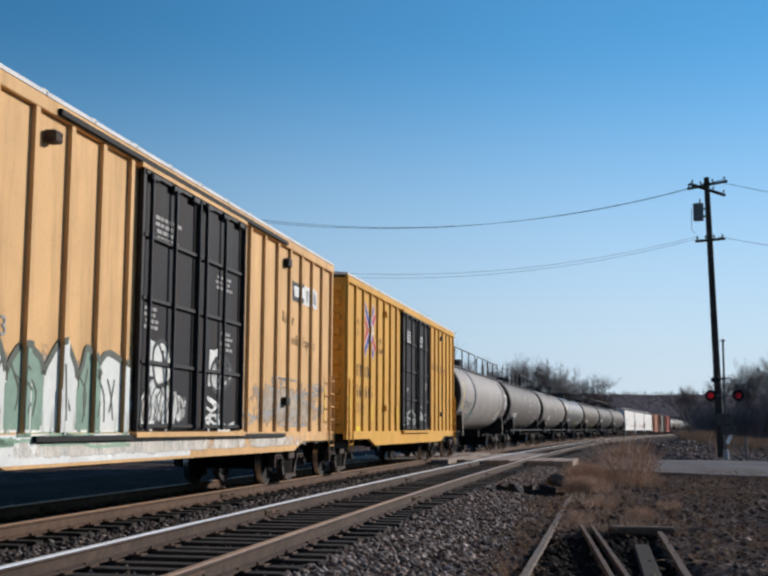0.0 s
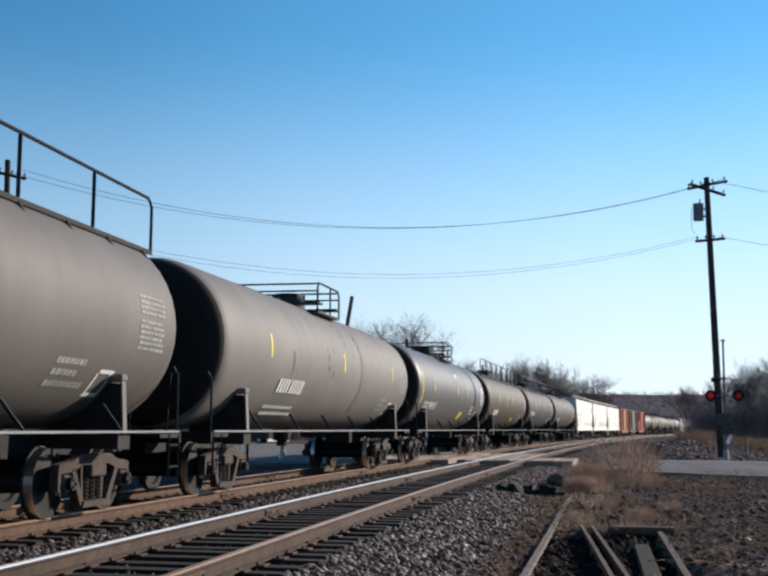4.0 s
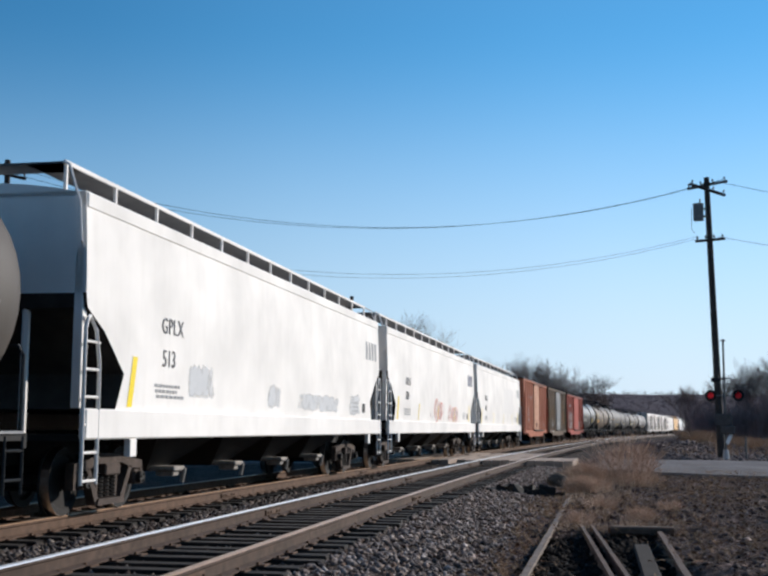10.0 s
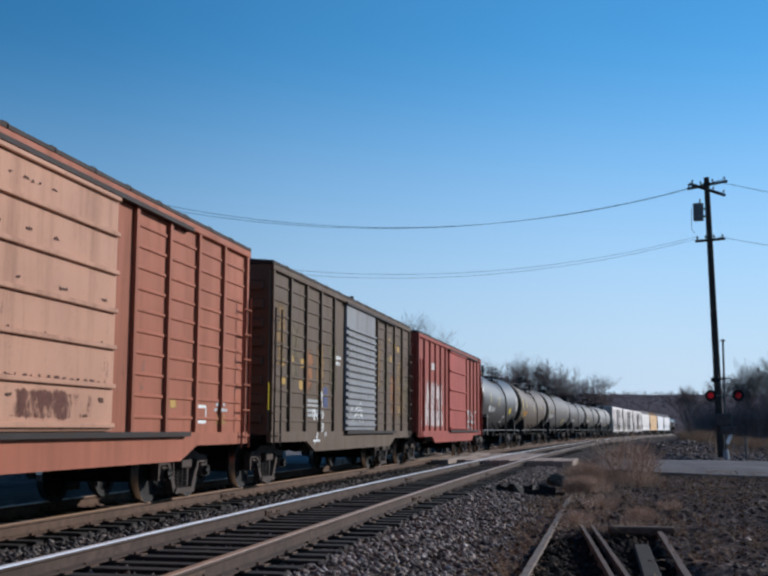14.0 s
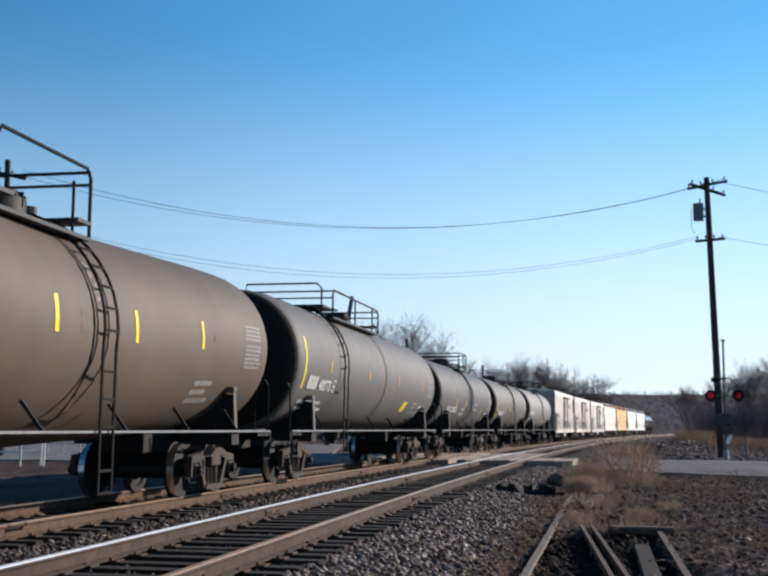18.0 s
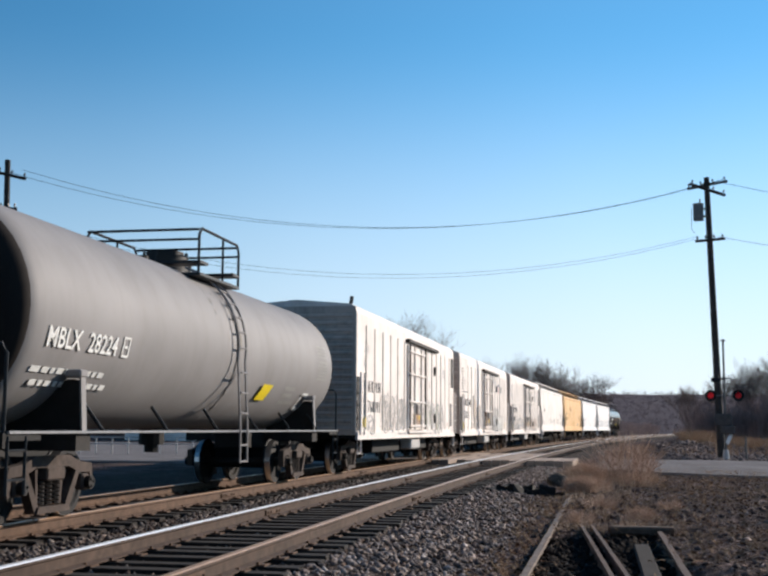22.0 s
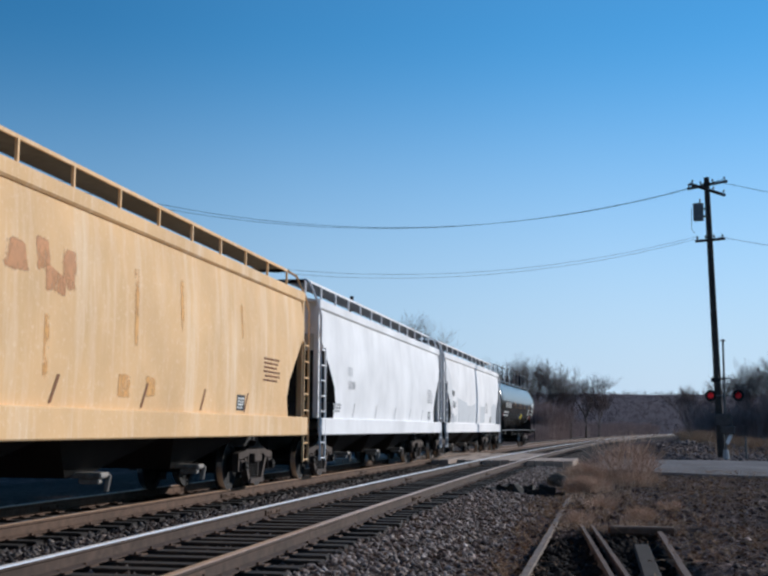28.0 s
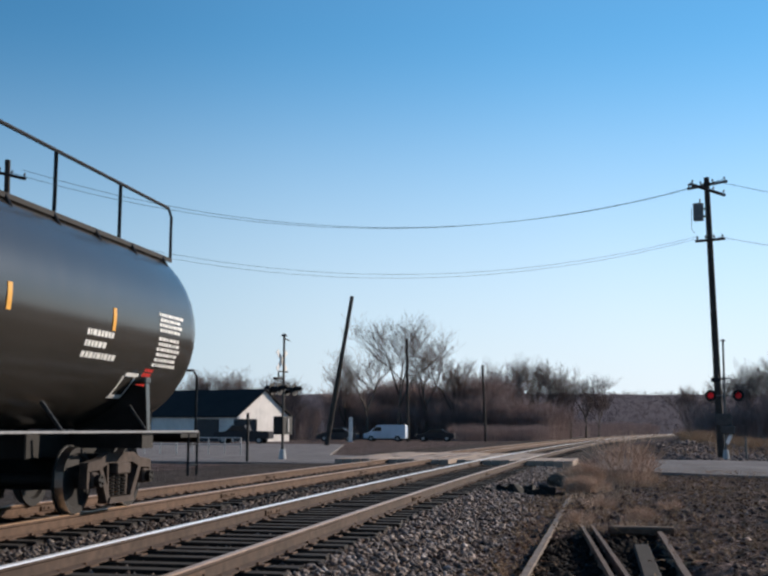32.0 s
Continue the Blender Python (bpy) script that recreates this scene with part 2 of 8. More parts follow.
def build_bolster(bm):
    box(bm, -1.0, 1.0, -0.22, 0.22, 0.46, 0.78, 0.03)
    box(bm, -0.7, 0.7, -0.75, -0.62, 0.30, 0.42)
    box(bm, -0.7, 0.7, 0.62, 0.75, 0.30, 0.42)
    rod(bm, (-0.2, 0, 0.75), (-0.2, 0, 0.9), 0.2, 12)


def add_bogie(wagon, y, index):
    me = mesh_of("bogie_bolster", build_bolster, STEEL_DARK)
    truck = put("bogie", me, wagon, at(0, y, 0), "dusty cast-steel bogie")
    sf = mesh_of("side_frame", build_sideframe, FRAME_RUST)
    sp = mesh_of("springs", build_springs, SPRING_DARK)
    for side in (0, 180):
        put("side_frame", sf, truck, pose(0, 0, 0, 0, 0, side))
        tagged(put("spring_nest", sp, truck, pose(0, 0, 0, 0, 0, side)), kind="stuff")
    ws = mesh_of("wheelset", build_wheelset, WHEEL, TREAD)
    for d in (-0.89, 0.89):
        w = put("wheelset", ws, truck, at(0, d, WHEEL_R), "flanged steel wheels on an axle")
        AXLES.append((w, at(0, d, WHEEL_R), index))


def build_coupler(bm):
    box(bm, -0.12, 0.12, -0.55, 0.15, 0.76, 0.98, 0.02)
    box(bm, -0.2, 0.2, 0.05, 0.42, 0.72, 1.02, 0.05)
    tube(bm, [(0.25, -0.2, 0.85), (0.3, 0.1, 0.55), (0.28, 0.4, 0.5)], 0.025)


def add_couplers(wagon, half):
    me = mesh_of("coupler", build_coupler, STEEL_DARK)
    put("coupler", me, wagon, at(0, half - 0.42, 0))
    put("coupler", me, wagon, pose(0, -half + 0.42, 0, 0, 0, 180))


# ---------------------------------------------------------------- writing and marks
def bars(bm, x, y, z, height, widths, gap=0.35, flip=1):
    """Plain bars, one for each character, on a plane at x; widths in units of height."""
    for w in widths:
        box(bm, x, x + 0.006, y, y + w * height * flip, z, z + height)
        y += (w + gap * 0.5) * height * flip


def add_digits(parent, text, size, m, mat, name="number", space=1.0, weight=0.0):
    cu = bpy.data.curves.new(name, "FONT")
    cu.body, cu.size, cu.extrude, cu.resolution_u, cu.space_character, cu.offset = text, size, 0.003, 2, space, weight * size
    tmp = bpy.data.objects.new(name, cu)
    me = bpy.data.meshes.new_from_object(tmp)
    bpy.data.objects.remove(tmp)
    bpy.data.curves.remove(cu)
    me.materials.clear()
    me.materials.append(mat)
    return tagged(put(name, me, parent, m), kind="stuff")


FLANK = Matrix(((0, 0, 1, 0), (1, 0, 0, 0), (0, 1, 0, 0), (0, 0, 0, 1)))   # text plane: reads along +y, up z, faces +x


def ladder(bm, x, y0, y1, z0, z1, n, r=0.02):
    for y in (y0, y1):
        rod(bm, (x, y, z0), (x, y, z1), r, 5)
    for i in range(n):
        z = z0 + (z1 - z0) * (i + 0.5) / n
        rod(bm, (x, y0, z), (x, y1, z), r * 0.8, 5)


def wagon_base(name, label):
    w = new(name)
    w.empty_display_size = 0.5
    tagged(w, label, "freight car", "cars of the freight train")
    return w


SURF = {}                     # x of each car's flank at (y, z), by the car's place in the train


# ---------------------------------------------------------------- tank cars
# darker than the tank's paint: the web's shade put into its colour
SADDLE_SHADE = plain("sooty_saddle_plate", (0.028, 0.024, 0.021), 0.8, 0.0, 0.4, 5)


def tank_shell(bm, front, rear, r, zc, seg=40):
    """Cylinder with 2:1 ellipsoidal heads along y."""
    q, dep = 2 / 3.2, 0.42
    prof = [(-front - dep * r * abs(math.cos(a)) ** q, r * math.sin(a) ** q) for a in np.linspace(0, math.pi / 2, 11)]
    prof += [(y, r) for y in np.linspace(-front, rear, 13)[1:-1]]
    prof += [(rear + dep * r * abs(math.cos(a)) ** q, r * math.sin(a) ** q) for a in np.linspace(math.pi / 2, 0, 11)]
    rings = []
    for y, rr in prof:
        if rr < 1e-4:
            rings.append([bm.verts.new((0, y, zc))])
        else:
            rings.append([bm.verts.new((rr * math.cos(i * math.tau / seg), y, zc + rr * math.sin(i * math.tau / seg))) for i in range(seg)])
    for a, b in zip(rings, rings[1:]):
        for i in range(seg):
            j = (i + 1) % seg
            if len(a) == 1:
                bm.faces.new((a[0], b[j], b[i]))
            elif len(b) == 1:
                bm.faces.new((a[i], a[j], b[0]))
            else:
                bm.faces.new((a[i], a[j], b[j], b[i]))


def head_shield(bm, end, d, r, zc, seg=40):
    """A thin plate added over a tank's head, near black to deepen its shade, its rim just inside the knuckle."""
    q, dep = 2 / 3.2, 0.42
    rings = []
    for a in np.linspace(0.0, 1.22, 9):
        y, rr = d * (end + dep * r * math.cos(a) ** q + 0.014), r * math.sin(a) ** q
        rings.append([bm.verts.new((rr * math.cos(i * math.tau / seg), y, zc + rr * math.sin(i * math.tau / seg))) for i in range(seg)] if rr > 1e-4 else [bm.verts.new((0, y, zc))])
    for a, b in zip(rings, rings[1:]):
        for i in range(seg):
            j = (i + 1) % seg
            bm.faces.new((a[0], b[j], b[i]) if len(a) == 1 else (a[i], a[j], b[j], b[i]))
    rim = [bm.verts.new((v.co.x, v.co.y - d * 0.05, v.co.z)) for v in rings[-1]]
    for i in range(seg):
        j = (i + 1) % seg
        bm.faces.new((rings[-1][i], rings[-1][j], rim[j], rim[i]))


def on_tank(r, zc, z, lift=0.004):
    """x of the tank's flank at height z."""
    return math.sqrt(max(0.0, r * r - (z - zc) ** 2)) + lift


def tank_patch(bm, r, zc, y0, y1, z0, z1, slant=0.0, lift=0.006, n=3):
    """A thin plate that follows the tank's flank."""
    rows = []
    for i in range(n + 1):
        f = i / n
        z = z0 + (z1 - z0) * f
        x = on_tank(r, zc, z, lift)
        rows.append((bm.verts.new((x, y0 + slant * f, z)), bm.verts.new((x, y1 + slant * f, z))))
    for a, b in zip(rows, rows[1:]):
        bm.faces.new((a[0], a[1], b[1], b[0]))


def add_tank_car(index, half, col, label, full_rail=False, ladder_mid=False, marks=(), stripe=YELLOW_MARK, stripes=4, placard=None, rough=0.60,
                 number="", number_y=-5.0, number_z=2.0, letter=WHITE_LETTER, spec=0.26, amount=0.16, dirt=(0.09, 0.07, 0.055), bands=(), ladder_y=0.0, platform=(-0.65, 1.5), tall_mark=False, mark="",
                 r=1.50, rail_h=0.5, stripes_at=(), stripe_z=(2.5, 2.95), tall_z=(2.0, 3.1), placard_z=(1.68, 1.98), front_in=0.0, stencil_top=2.95, stencil_y=-1.2, data_top=1.92, data_y=-2.2, stencil_mat=FADED_LETTER, dip=0.0, side_rail=True):
    w = wagon_base("tank_car", label)
    zc = r + 1.12
    hs, hr = half - 1.75 - front_in, half - 1.2          # the straight shell, towards front and rear
    def sag(y):
        """A sloped tank hangs lower at its middle."""
        return dip * max(0.0, 1 - abs(y) / hs)
    SURF[index] = lambda y, z: on_tank(r, zc - sag(y), z, 0.0)
    pm = paint("tank_paint_%d" % index, col, rough, dirt, amount, 1.0, 0.0, 0.02, spec)
    part("tank", lambda bm: tank_shell(bm, hs, hr, r, zc), pm, w, smooth=True, angle=60)
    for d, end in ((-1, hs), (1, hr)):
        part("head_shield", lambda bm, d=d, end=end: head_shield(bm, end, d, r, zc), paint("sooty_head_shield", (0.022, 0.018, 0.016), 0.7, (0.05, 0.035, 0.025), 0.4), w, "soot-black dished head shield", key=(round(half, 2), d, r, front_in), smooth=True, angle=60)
    for by in bands:
        part("weld_band", lambda bm: [tank_patch(bm, r, zc, by - 0.05, by + 0.05, zc - 1.2, zc + 1.35, lift=0.012, n=10)], pm, w)
    # ends: stub sill, end platform, bolster saddle
    for d in (1, -1):
        def sill(bm, d=d):
            box(bm, -0.35, 0.35, min(d * (half - 0.75), d * (half - 4.2)), max(d * (half - 0.75), d * (half - 4.2)), 0.72, 1.06, 0.02)
            box(bm, -1.5, 1.5, min(d * (half - 0.75), d * (half - 1.55)), max(d * (half - 0.75), d * (half - 1.55)), 1.00, 1.06)
            box(bm, -1.5, 1.5, min(d * (half - 0.70), d * (half - 0.76)), max(d * (half - 0.70), d * (half - 0.76)), 0.92, 1.08)
        part("end_sill", sill, STEEL_DARK, w, key=(round(half, 2), d))

        def saddle(bm, d=d):
            """Transverse web plates that carry the tank, with a flange up each outer edge."""
            y = d * (half - 2.75)
            for sx in (1, -1):
                top = [(x, min(1.74, zc - math.sqrt(r * r - x * x) + 0.02)) for x in (0.35, 0.7, 1.0, 1.2, 1.3)]
                edge = [(sx * 0.35, 1.06)] + [(sx * x, z) for x, z in top] + [(sx * 1.40, 1.72), (sx * 1.44, 1.06)]
                va = [bm.verts.new((x, y - 0.02, z)) for x, z in edge]
                vb = [bm.verts.new((x, y + 0.02, z)) for x, z in edge]
                bm.faces.new(va)
                bm.faces.new(vb[::-1])
                for i in range(len(edge)):
                    j = (i + 1) % len(edge)
                    bm.faces.new((va[i], va[j], vb[j], vb[i]))
            box(bm, -1.45, 1.45, y - 0.2, y + 0.2, 0.86, 1.08)

        def flange(bm, sx, d=d):
            y = d * (half - 2.75)
            c = [bm.verts.new((sx * x, y + dy, z)) for dy in (-0.065, 0.065) for x, z in ((1.44, 1.06), (1.465, 1.06), (1.425, 1.78), (1.40, 1.78))]
            for f in ((0, 1, 2, 3), (4, 5, 6, 7), (0, 1, 5, 4), (1, 2, 6, 5), (2, 3, 7, 6), (3, 0, 4, 7)):
                bm.faces.new([c[i] for i in f])
            box(bm, min(sx * 1.22, sx * 1.44), max(sx * 1.22, sx * 1.44), y - 0.11, y + 0.11, 1.76, 1.86, 0.02)
        part("bolster_saddle", saddle, SADDLE_SHADE, w)
        for sx in (1, -1):
            part("saddle_flange", lambda bm, sx=sx: flange(bm, sx), pm, w)
        for sx in (1, -1):
            def rail_end(bm, d=d, sx=sx):
                y1 = d * (half - 0.78)
                tube(bm, [(sx * 1.46, y1, 1.05), (sx * 1.46, y1, 1.95), (sx * 1.40, y1, 2.05), (sx * 0.75, y1, 2.05), (sx * 0.7, y1, 1.05)], 0.022)
                ladder(bm, sx * 1.5, y1 - d * 0.02, y1 - d * 0.42, 0.42, 1.05, 2)
            part("end_handrail", rail_end, BLACK_PIPE, w, key=(round(half, 2), d, sx))
    rb = mesh_of(("running_rail", round(half, 2)), lambda bm: box(bm, -0.02, 0.02, -half + 0.8, half - 0.8, -0.018, 0.018, 0.006), GREY_PIPE)
    for sx in (1, -1):
        if not side_rail:
            continue
        put("side_rail", rb, w, at(sx * 1.50, 0, 1.09))
        for k in range(6):
            y = -hs * 0.82 + k * hs * 1.64 / 5
            part("rail_bracket", lambda bm, sx=sx: rod(bm, (sx * 1.5, 0.28, 1.08), (sx * 1.32, 0.04, 1.45), 0.026, 5), BLACK_PIPE, w, key=sx, m=at(0, y, 0))
    # bottom outlet
    part("bottom_outlet", lambda bm: (rod(bm, (0, 0, 0.85), (0, 0, 1.25), 0.22, 12), rod(bm, (0, 0, 0.72), (0, 0, 0.86), 0.12, 10)), STEEL_DARK, w, key="o")
    zt = zc + r - 0.02
    # manway and valves
    def manway(bm):
        rod(bm, (0, 0, zt - 0.1), (0, 0, zt + 0.32), 0.42, 18)
        rod(bm, (0, 0, zt + 0.32), (0, 0, zt + 0.42), 0.34, 18)
        for k in range(8):
            a = k * math.tau / 8
            rod(bm, (0.4 * math.cos(a), 0.4 * math.sin(a), zt + 0.2), (0.4 * math.cos(a), 0.4 * math.sin(a), zt + 0.4), 0.03, 5)
        rod(bm, (0.1, 0.75, zt - 0.05), (0.1, 0.75, zt + 0.35), 0.12, 10)
        rod(bm, (-0.1, -0.8, zt - 0.05), (-0.1, -0.8, zt + 0.25), 0.10, 10)
    part("manway", manway, plain("dark_fittings", (0.035, 0.033, 0.03), 0.6), w, key=("m", r), smooth=True, m=at(0, -0.4 if full_rail else 0.4, -0.08))
    if full_rail:
        w0, w1 = -(half - 1.65), half - 0.75
        zw = zt - 0.07
        zf = zw - 0.215          # set low to fit the camera's view; its inner side sinks into the shell
        part("walkway", lambda bm: (box(bm, 0.42, 0.95, w0, w1, zf + 0.005, zf + 0.03), box(bm, 0.95, 0.98, w0, w1, zf - 0.03, zf + 0.035), box(bm, 0.42, 0.45, w0, w1, zf - 0.03, zf + 0.05)), STEEL_DARK, w)
        for a, b in ((w0, 0.15), (0.75, w1)):
            part("handrail", lambda bm: tube(bm, [(0.95, a, zf + 0.05), (0.95, a, zw + 0.5), (0.95, a + 0.14, zw + 0.62), (0.95, b - 0.14, zw + 0.62), (0.95, b, zw + 0.5), (0.95, b, zf + 0.05)], 0.026), BLACK_PIPE, w)
            n = int((b - a) / 1.75)
            for k in range(1, n):
                part("rail_post", lambda bm: rod(bm, (0.95, 0, zf + 0.05), (0.95, 0, zw + 0.62), 0.028, 5), BLACK_PIPE, w, key="p", m=at(0, a + (b - a) * k / n, 0))
        for k in range(14):
            part("walk_bracket", lambda bm: (rod(bm, (0.965, 0, zf + 0.02), (1.06, 0, zf - 0.15), 0.02, 5), rod(bm, (0.92, 0, zf - 0.01), (1.05, 0, zf - 0.13), 0.016, 5)), pm, w, key=("wb", index), m=at(0, w0 + 0.4 + k * (w1 - w0 - 0.8) / 13, 0))
        part("far_handrail", lambda bm: tube(bm, [(-0.75, -1.4, zt - 0.2), (-0.75, -1.4, zt + 0.5), (-0.75, -1.25, zt + 0.62), (-0.75, 1.25, zt + 0.62), (-0.75, 1.4, zt + 0.5),
                                                  (-0.75, 1.4, zt - 0.2)], 0.026), BLACK_PIPE, w, key="f")
    else:
        p0, p1 = platform
        part("platform", lambda bm: [box(bm, sx * 0.55, sx * 1.05, p0, p1, zt - 0.22, zt - 0.17) for sx in (1, -1)] + [
            box(bm, -1.05, 1.05, y - 0.2, y + 0.2, zt - 0.01, zt + 0.04) for y in (p0 + 0.2, p1 - 0.2)], BLACK_PIPE, w, key=("pl", p0, r))
        for sx in (1, -1):
            part("handrail", lambda bm, sx=sx: (tube(bm, [(sx * 1.02, p0, zt - 0.2), (sx * 1.02, p0, zt + rail_h - 0.12), (sx * 1.02, p0 + 0.12, zt + rail_h), (sx * 1.02, p1 - 0.12, zt + rail_h),
                                                          (sx * 1.02, p1, zt + rail_h - 0.12), (sx * 1.02, p1, zt - 0.2)], 0.026)), BLACK_PIPE, w, key=("h", sx, p0, r))
            if p1 - p0 > 4:
                part("rail_post", lambda bm, sx=sx: rod(bm, (sx * 1.02, -1.6, zt - 0.2), (sx * 1.02, -1.6, zt + rail_h), 0.022, 5), BLACK_PIPE, w, key=("q2", sx, r))
            part("rail_post", lambda bm, sx=sx: rod(bm, (sx * 1.02, 0.6, zt - 0.2), (sx * 1.02, 0.6, zt + rail_h), 0.022, 5), BLACK_PIPE, w, key=("q", sx, r))
        for y in (p0, p1):
            part("end_rail", lambda bm: tube(bm, [(-1.02, y, zt + rail_h - 0.2), (1.02, y, zt + rail_h - 0.2)], 0.022), BLACK_PIPE, w, key=("er", y, r))
            part("end_rail", lambda bm: tube(bm, [(-1.02, y, zt + rail_h - 0.03), (1.02, y, zt + rail_h - 0.03)], 0.024), BLACK_PIPE, w, key=("et", y, r))
    if ladder_mid:
        def lad(bm):
            for yy in (-0.2, 0.2):
                tube(bm, [((r + 0.09) * math.cos(a), yy, zc + (r + 0.09) * math.sin(a)) for a in np.linspace(1.25, -0.15, 10)] + [(1.56, yy, 1.1), (1.56, yy, 0.55)], 0.022, 5)
            for a in np.linspace(1.1, 0.0, 7):
                rod(bm, ((r + 0.09) * math.cos(a), -0.2, zc + (r + 0.09) * math.sin(a)), ((r + 0.09) * math.cos(a), 0.2, zc + (r + 0.09) * math.sin(a)), 0.018, 5)
            for z in (2.1, 1.75, 1.4, 0.85, 0.57):
                rod(bm, (1.56, -0.2, z), (1.56, 0.2, z), 0.018, 5)
        part("side_ladder", lad, STEEL_DARK if r > 1.45 else pm, w, key=("sl", r), m=at(0, ladder_y, 0))
        if ladder_y < -1:
            part("landing_rail", lambda bm: tube(bm, [(1.0, ladder_y - 0.3, zt - 0.2), (1.0, ladder_y - 0.3, zt + 0.42), (0.88, ladder_y - 0.3, zt + 0.54), (-0.9, ladder_y - 0.3, zt + 0.54), (-1.0, ladder_y - 0.3, zt - 0.2)], 0.026), BLACK_PIPE, w)
            part("landing", lambda bm: box(bm, -1.05, 1.05, ladder_y - 0.35, ladder_y + 0.5, zt - 0.03, zt + 0.02), BLACK_PIPE, w)
        part("tank_band", lambda bm: tank_patch(bm, r, zc, 0.32, 0.44, zc - 1.25, zc + 1.42, lift=0.02, n=12), pm, w, key=index)
    # reflectors, placards and bars of small writing on the flank
    for y in stripes_at or [-hs * 0.72 + k * hs * 1.5 / max(1, stripes - 1) for k in range(stripes)]:
        part("reflector", lambda bm: tank_patch(bm, r, zc, -0.05, 0.05, *stripe_z), stripe, w, key=("s", stripe.name, r), m=at(0, y, 0))
    if tall_mark:
        part("reflector", lambda bm: tank_patch(bm, r, zc, -0.06, 0.06, *tall_z, n=8), YELLOW_MARK, w, key=("tall", r), m=at(0, -hs + 0.12, 0))
    if placard is not None:
        for y in placard:
            part("placard", lambda bm: tank_patch(bm, r, zc, -0.30, 0.30, *placard_z, 0.1 if placard_z[0] < 1.9 else 0.0), YELLOW_MARK, w, key=("pc", placard_z), m=at(0, y, 0))
    phi = math.asin((number_z - zc) / r)
    flank = Matrix.Translation((0, number_y, zc)) @ Matrix.Rotation(-phi, 4, "Y") @ Matrix.Translation((r + 0.008, 0, 0))
    n_bars = (0.42,) * 4 if number else (0.42,) * 4 + (0.0,) + (0.4,) * 5
    if mark:
        add_digits(w, mark, 0.35, flank @ Matrix.Translation((0.004, 0.0, -0.15)) @ FLANK, letter, "reporting_mark", 1.02, 0.014)
    else:
        tagged(part("reporting_mark", lambda bm: bars(bm, 0, 0, -0.15, 0.30, n_bars, 0.5), letter, w, m=flank), kind="stuff")
    if number:
        add_digits(w, number, 0.35, flank @ Matrix.Translation((0.004, 1.12 if mark else 0.95, -0.15)) @ FLANK, letter, "number", 1.0, 0.014)
        part("stencil_box", lambda bm: [box(bm, 0, 0.004, *q) for q in ((0.0, 0.22, 0.0, 0.03), (0.0, 0.22, 0.25, 0.28), (0.0, 0.03, 0.03, 0.25), (0.19, 0.22, 0.03, 0.25), (0.06, 0.16, 0.12, 0.16))], letter, w,
             m=flank @ Matrix.Translation((0, (1.18 if mark else 1.01) + 0.197 * len(number), -0.16)))
    phi2 = math.asin((number_z - 0.45 - zc) / r)
    low = Matrix.Translation((0, number_y, zc)) @ Matrix.Rotation(-phi2, 4, "Y") @ Matrix.Translation((r + 0.006, 0, 0))
    def small(bm, k):
        y = 0.15 * k - 0.1
        while y < 1.8 + 0.3 * k:
            step = 0.10 + 0.16 * ((k * 7 + int(y * 13) + index) % 5) / 5
            box(bm, 0, 0.006, y, y + step, -0.18 * k, -0.18 * k + 0.075)
            y += step + 0.06
    for k in range(2):
        tagged(part("data_lettering", lambda bm: small(bm, k), letter, w, m=low), kind="stuff")
    def stencil(bm):
        y = hr + stencil_y
        rng = random.Random(index)
        for k in range(10):
            a = y + rng.uniform(0, 0.05)
            while a < y + 0.85:
                wd = rng.uniform(0.04, 0.14)
                z = stencil_top - k * 0.075 - (0.05 if k > 3 else 0.0)
                tank_patch(bm, r, zc, a, a + wd, z, z + 0.045, n=1)
                a += wd + rng.uniform(0.02, 0.035)
        for k in range(3):
            a = hr - 1.2 + data_y
            while a < hr - 1.2 + data_y + (0.75, 0.6, 0.95)[k]:
                wd = rng.uniform(0.05, 0.12)
                tank_patch(bm, r, zc, a, a + wd, data_top - k * 0.14, data_top + 0.075 - k * 0.14, n=1)
                a += wd + 0.025
    tagged(part("service_stencil", stencil, stencil_mat, w), kind="stuff")
    part("inspection_panel", lambda bm: (tank_patch(bm, r, zc, -0.22, 0.22, 1.55, 1.6), tank_patch(bm, r, zc, -0.16, 0.28, 1.85, 1.9), tank_patch(bm, r, zc, -0.22, -0.17, 1.6, 1.85), tank_patch(bm, r, zc, 0.17, 0.22, 1.6, 1.85)), letter, w,
         key=("ip", letter.name), m=at(0, hr - 1.9, 0))
    for y0, y1, z0, z1, pc in marks:
        part("paint_patch", lambda bm: tank_patch(bm, r, zc, y0, y1, z0, z1, lift=0.004, n=5), paint("patch_%s" % (pc,), pc, 0.6, dirt, 0.4), w)
    if dip:
        for ob in w.children:
            kind = ob.name.split(".")[0]
            if kind in ("tank", "tank_band", "weld_band", "service_stencil", "paint_patch", "platform", "manway", "handrail", "rail_post", "end_rail", "side_ladder", "reflector", "placard", "reporting_mark", "number",
                        "data_lettering", "stencil_box"):
                if ob.data.users == 1 and kind in ("tank", "tank_band", "weld_band", "service_stencil", "paint_patch"):
                    for v in ob.data.vertices:
                        v.co.z -= sag(v.co.y)
                else:
                    ob.matrix_basis = at(0, 0, -sag(ob.matrix_basis.translation.y)) @ ob.matrix_basis
    add_bogie(w, -(half - 2.75), index)
    add_bogie(w, half - 2.75, index)
    add_couplers(w, half)
    return w


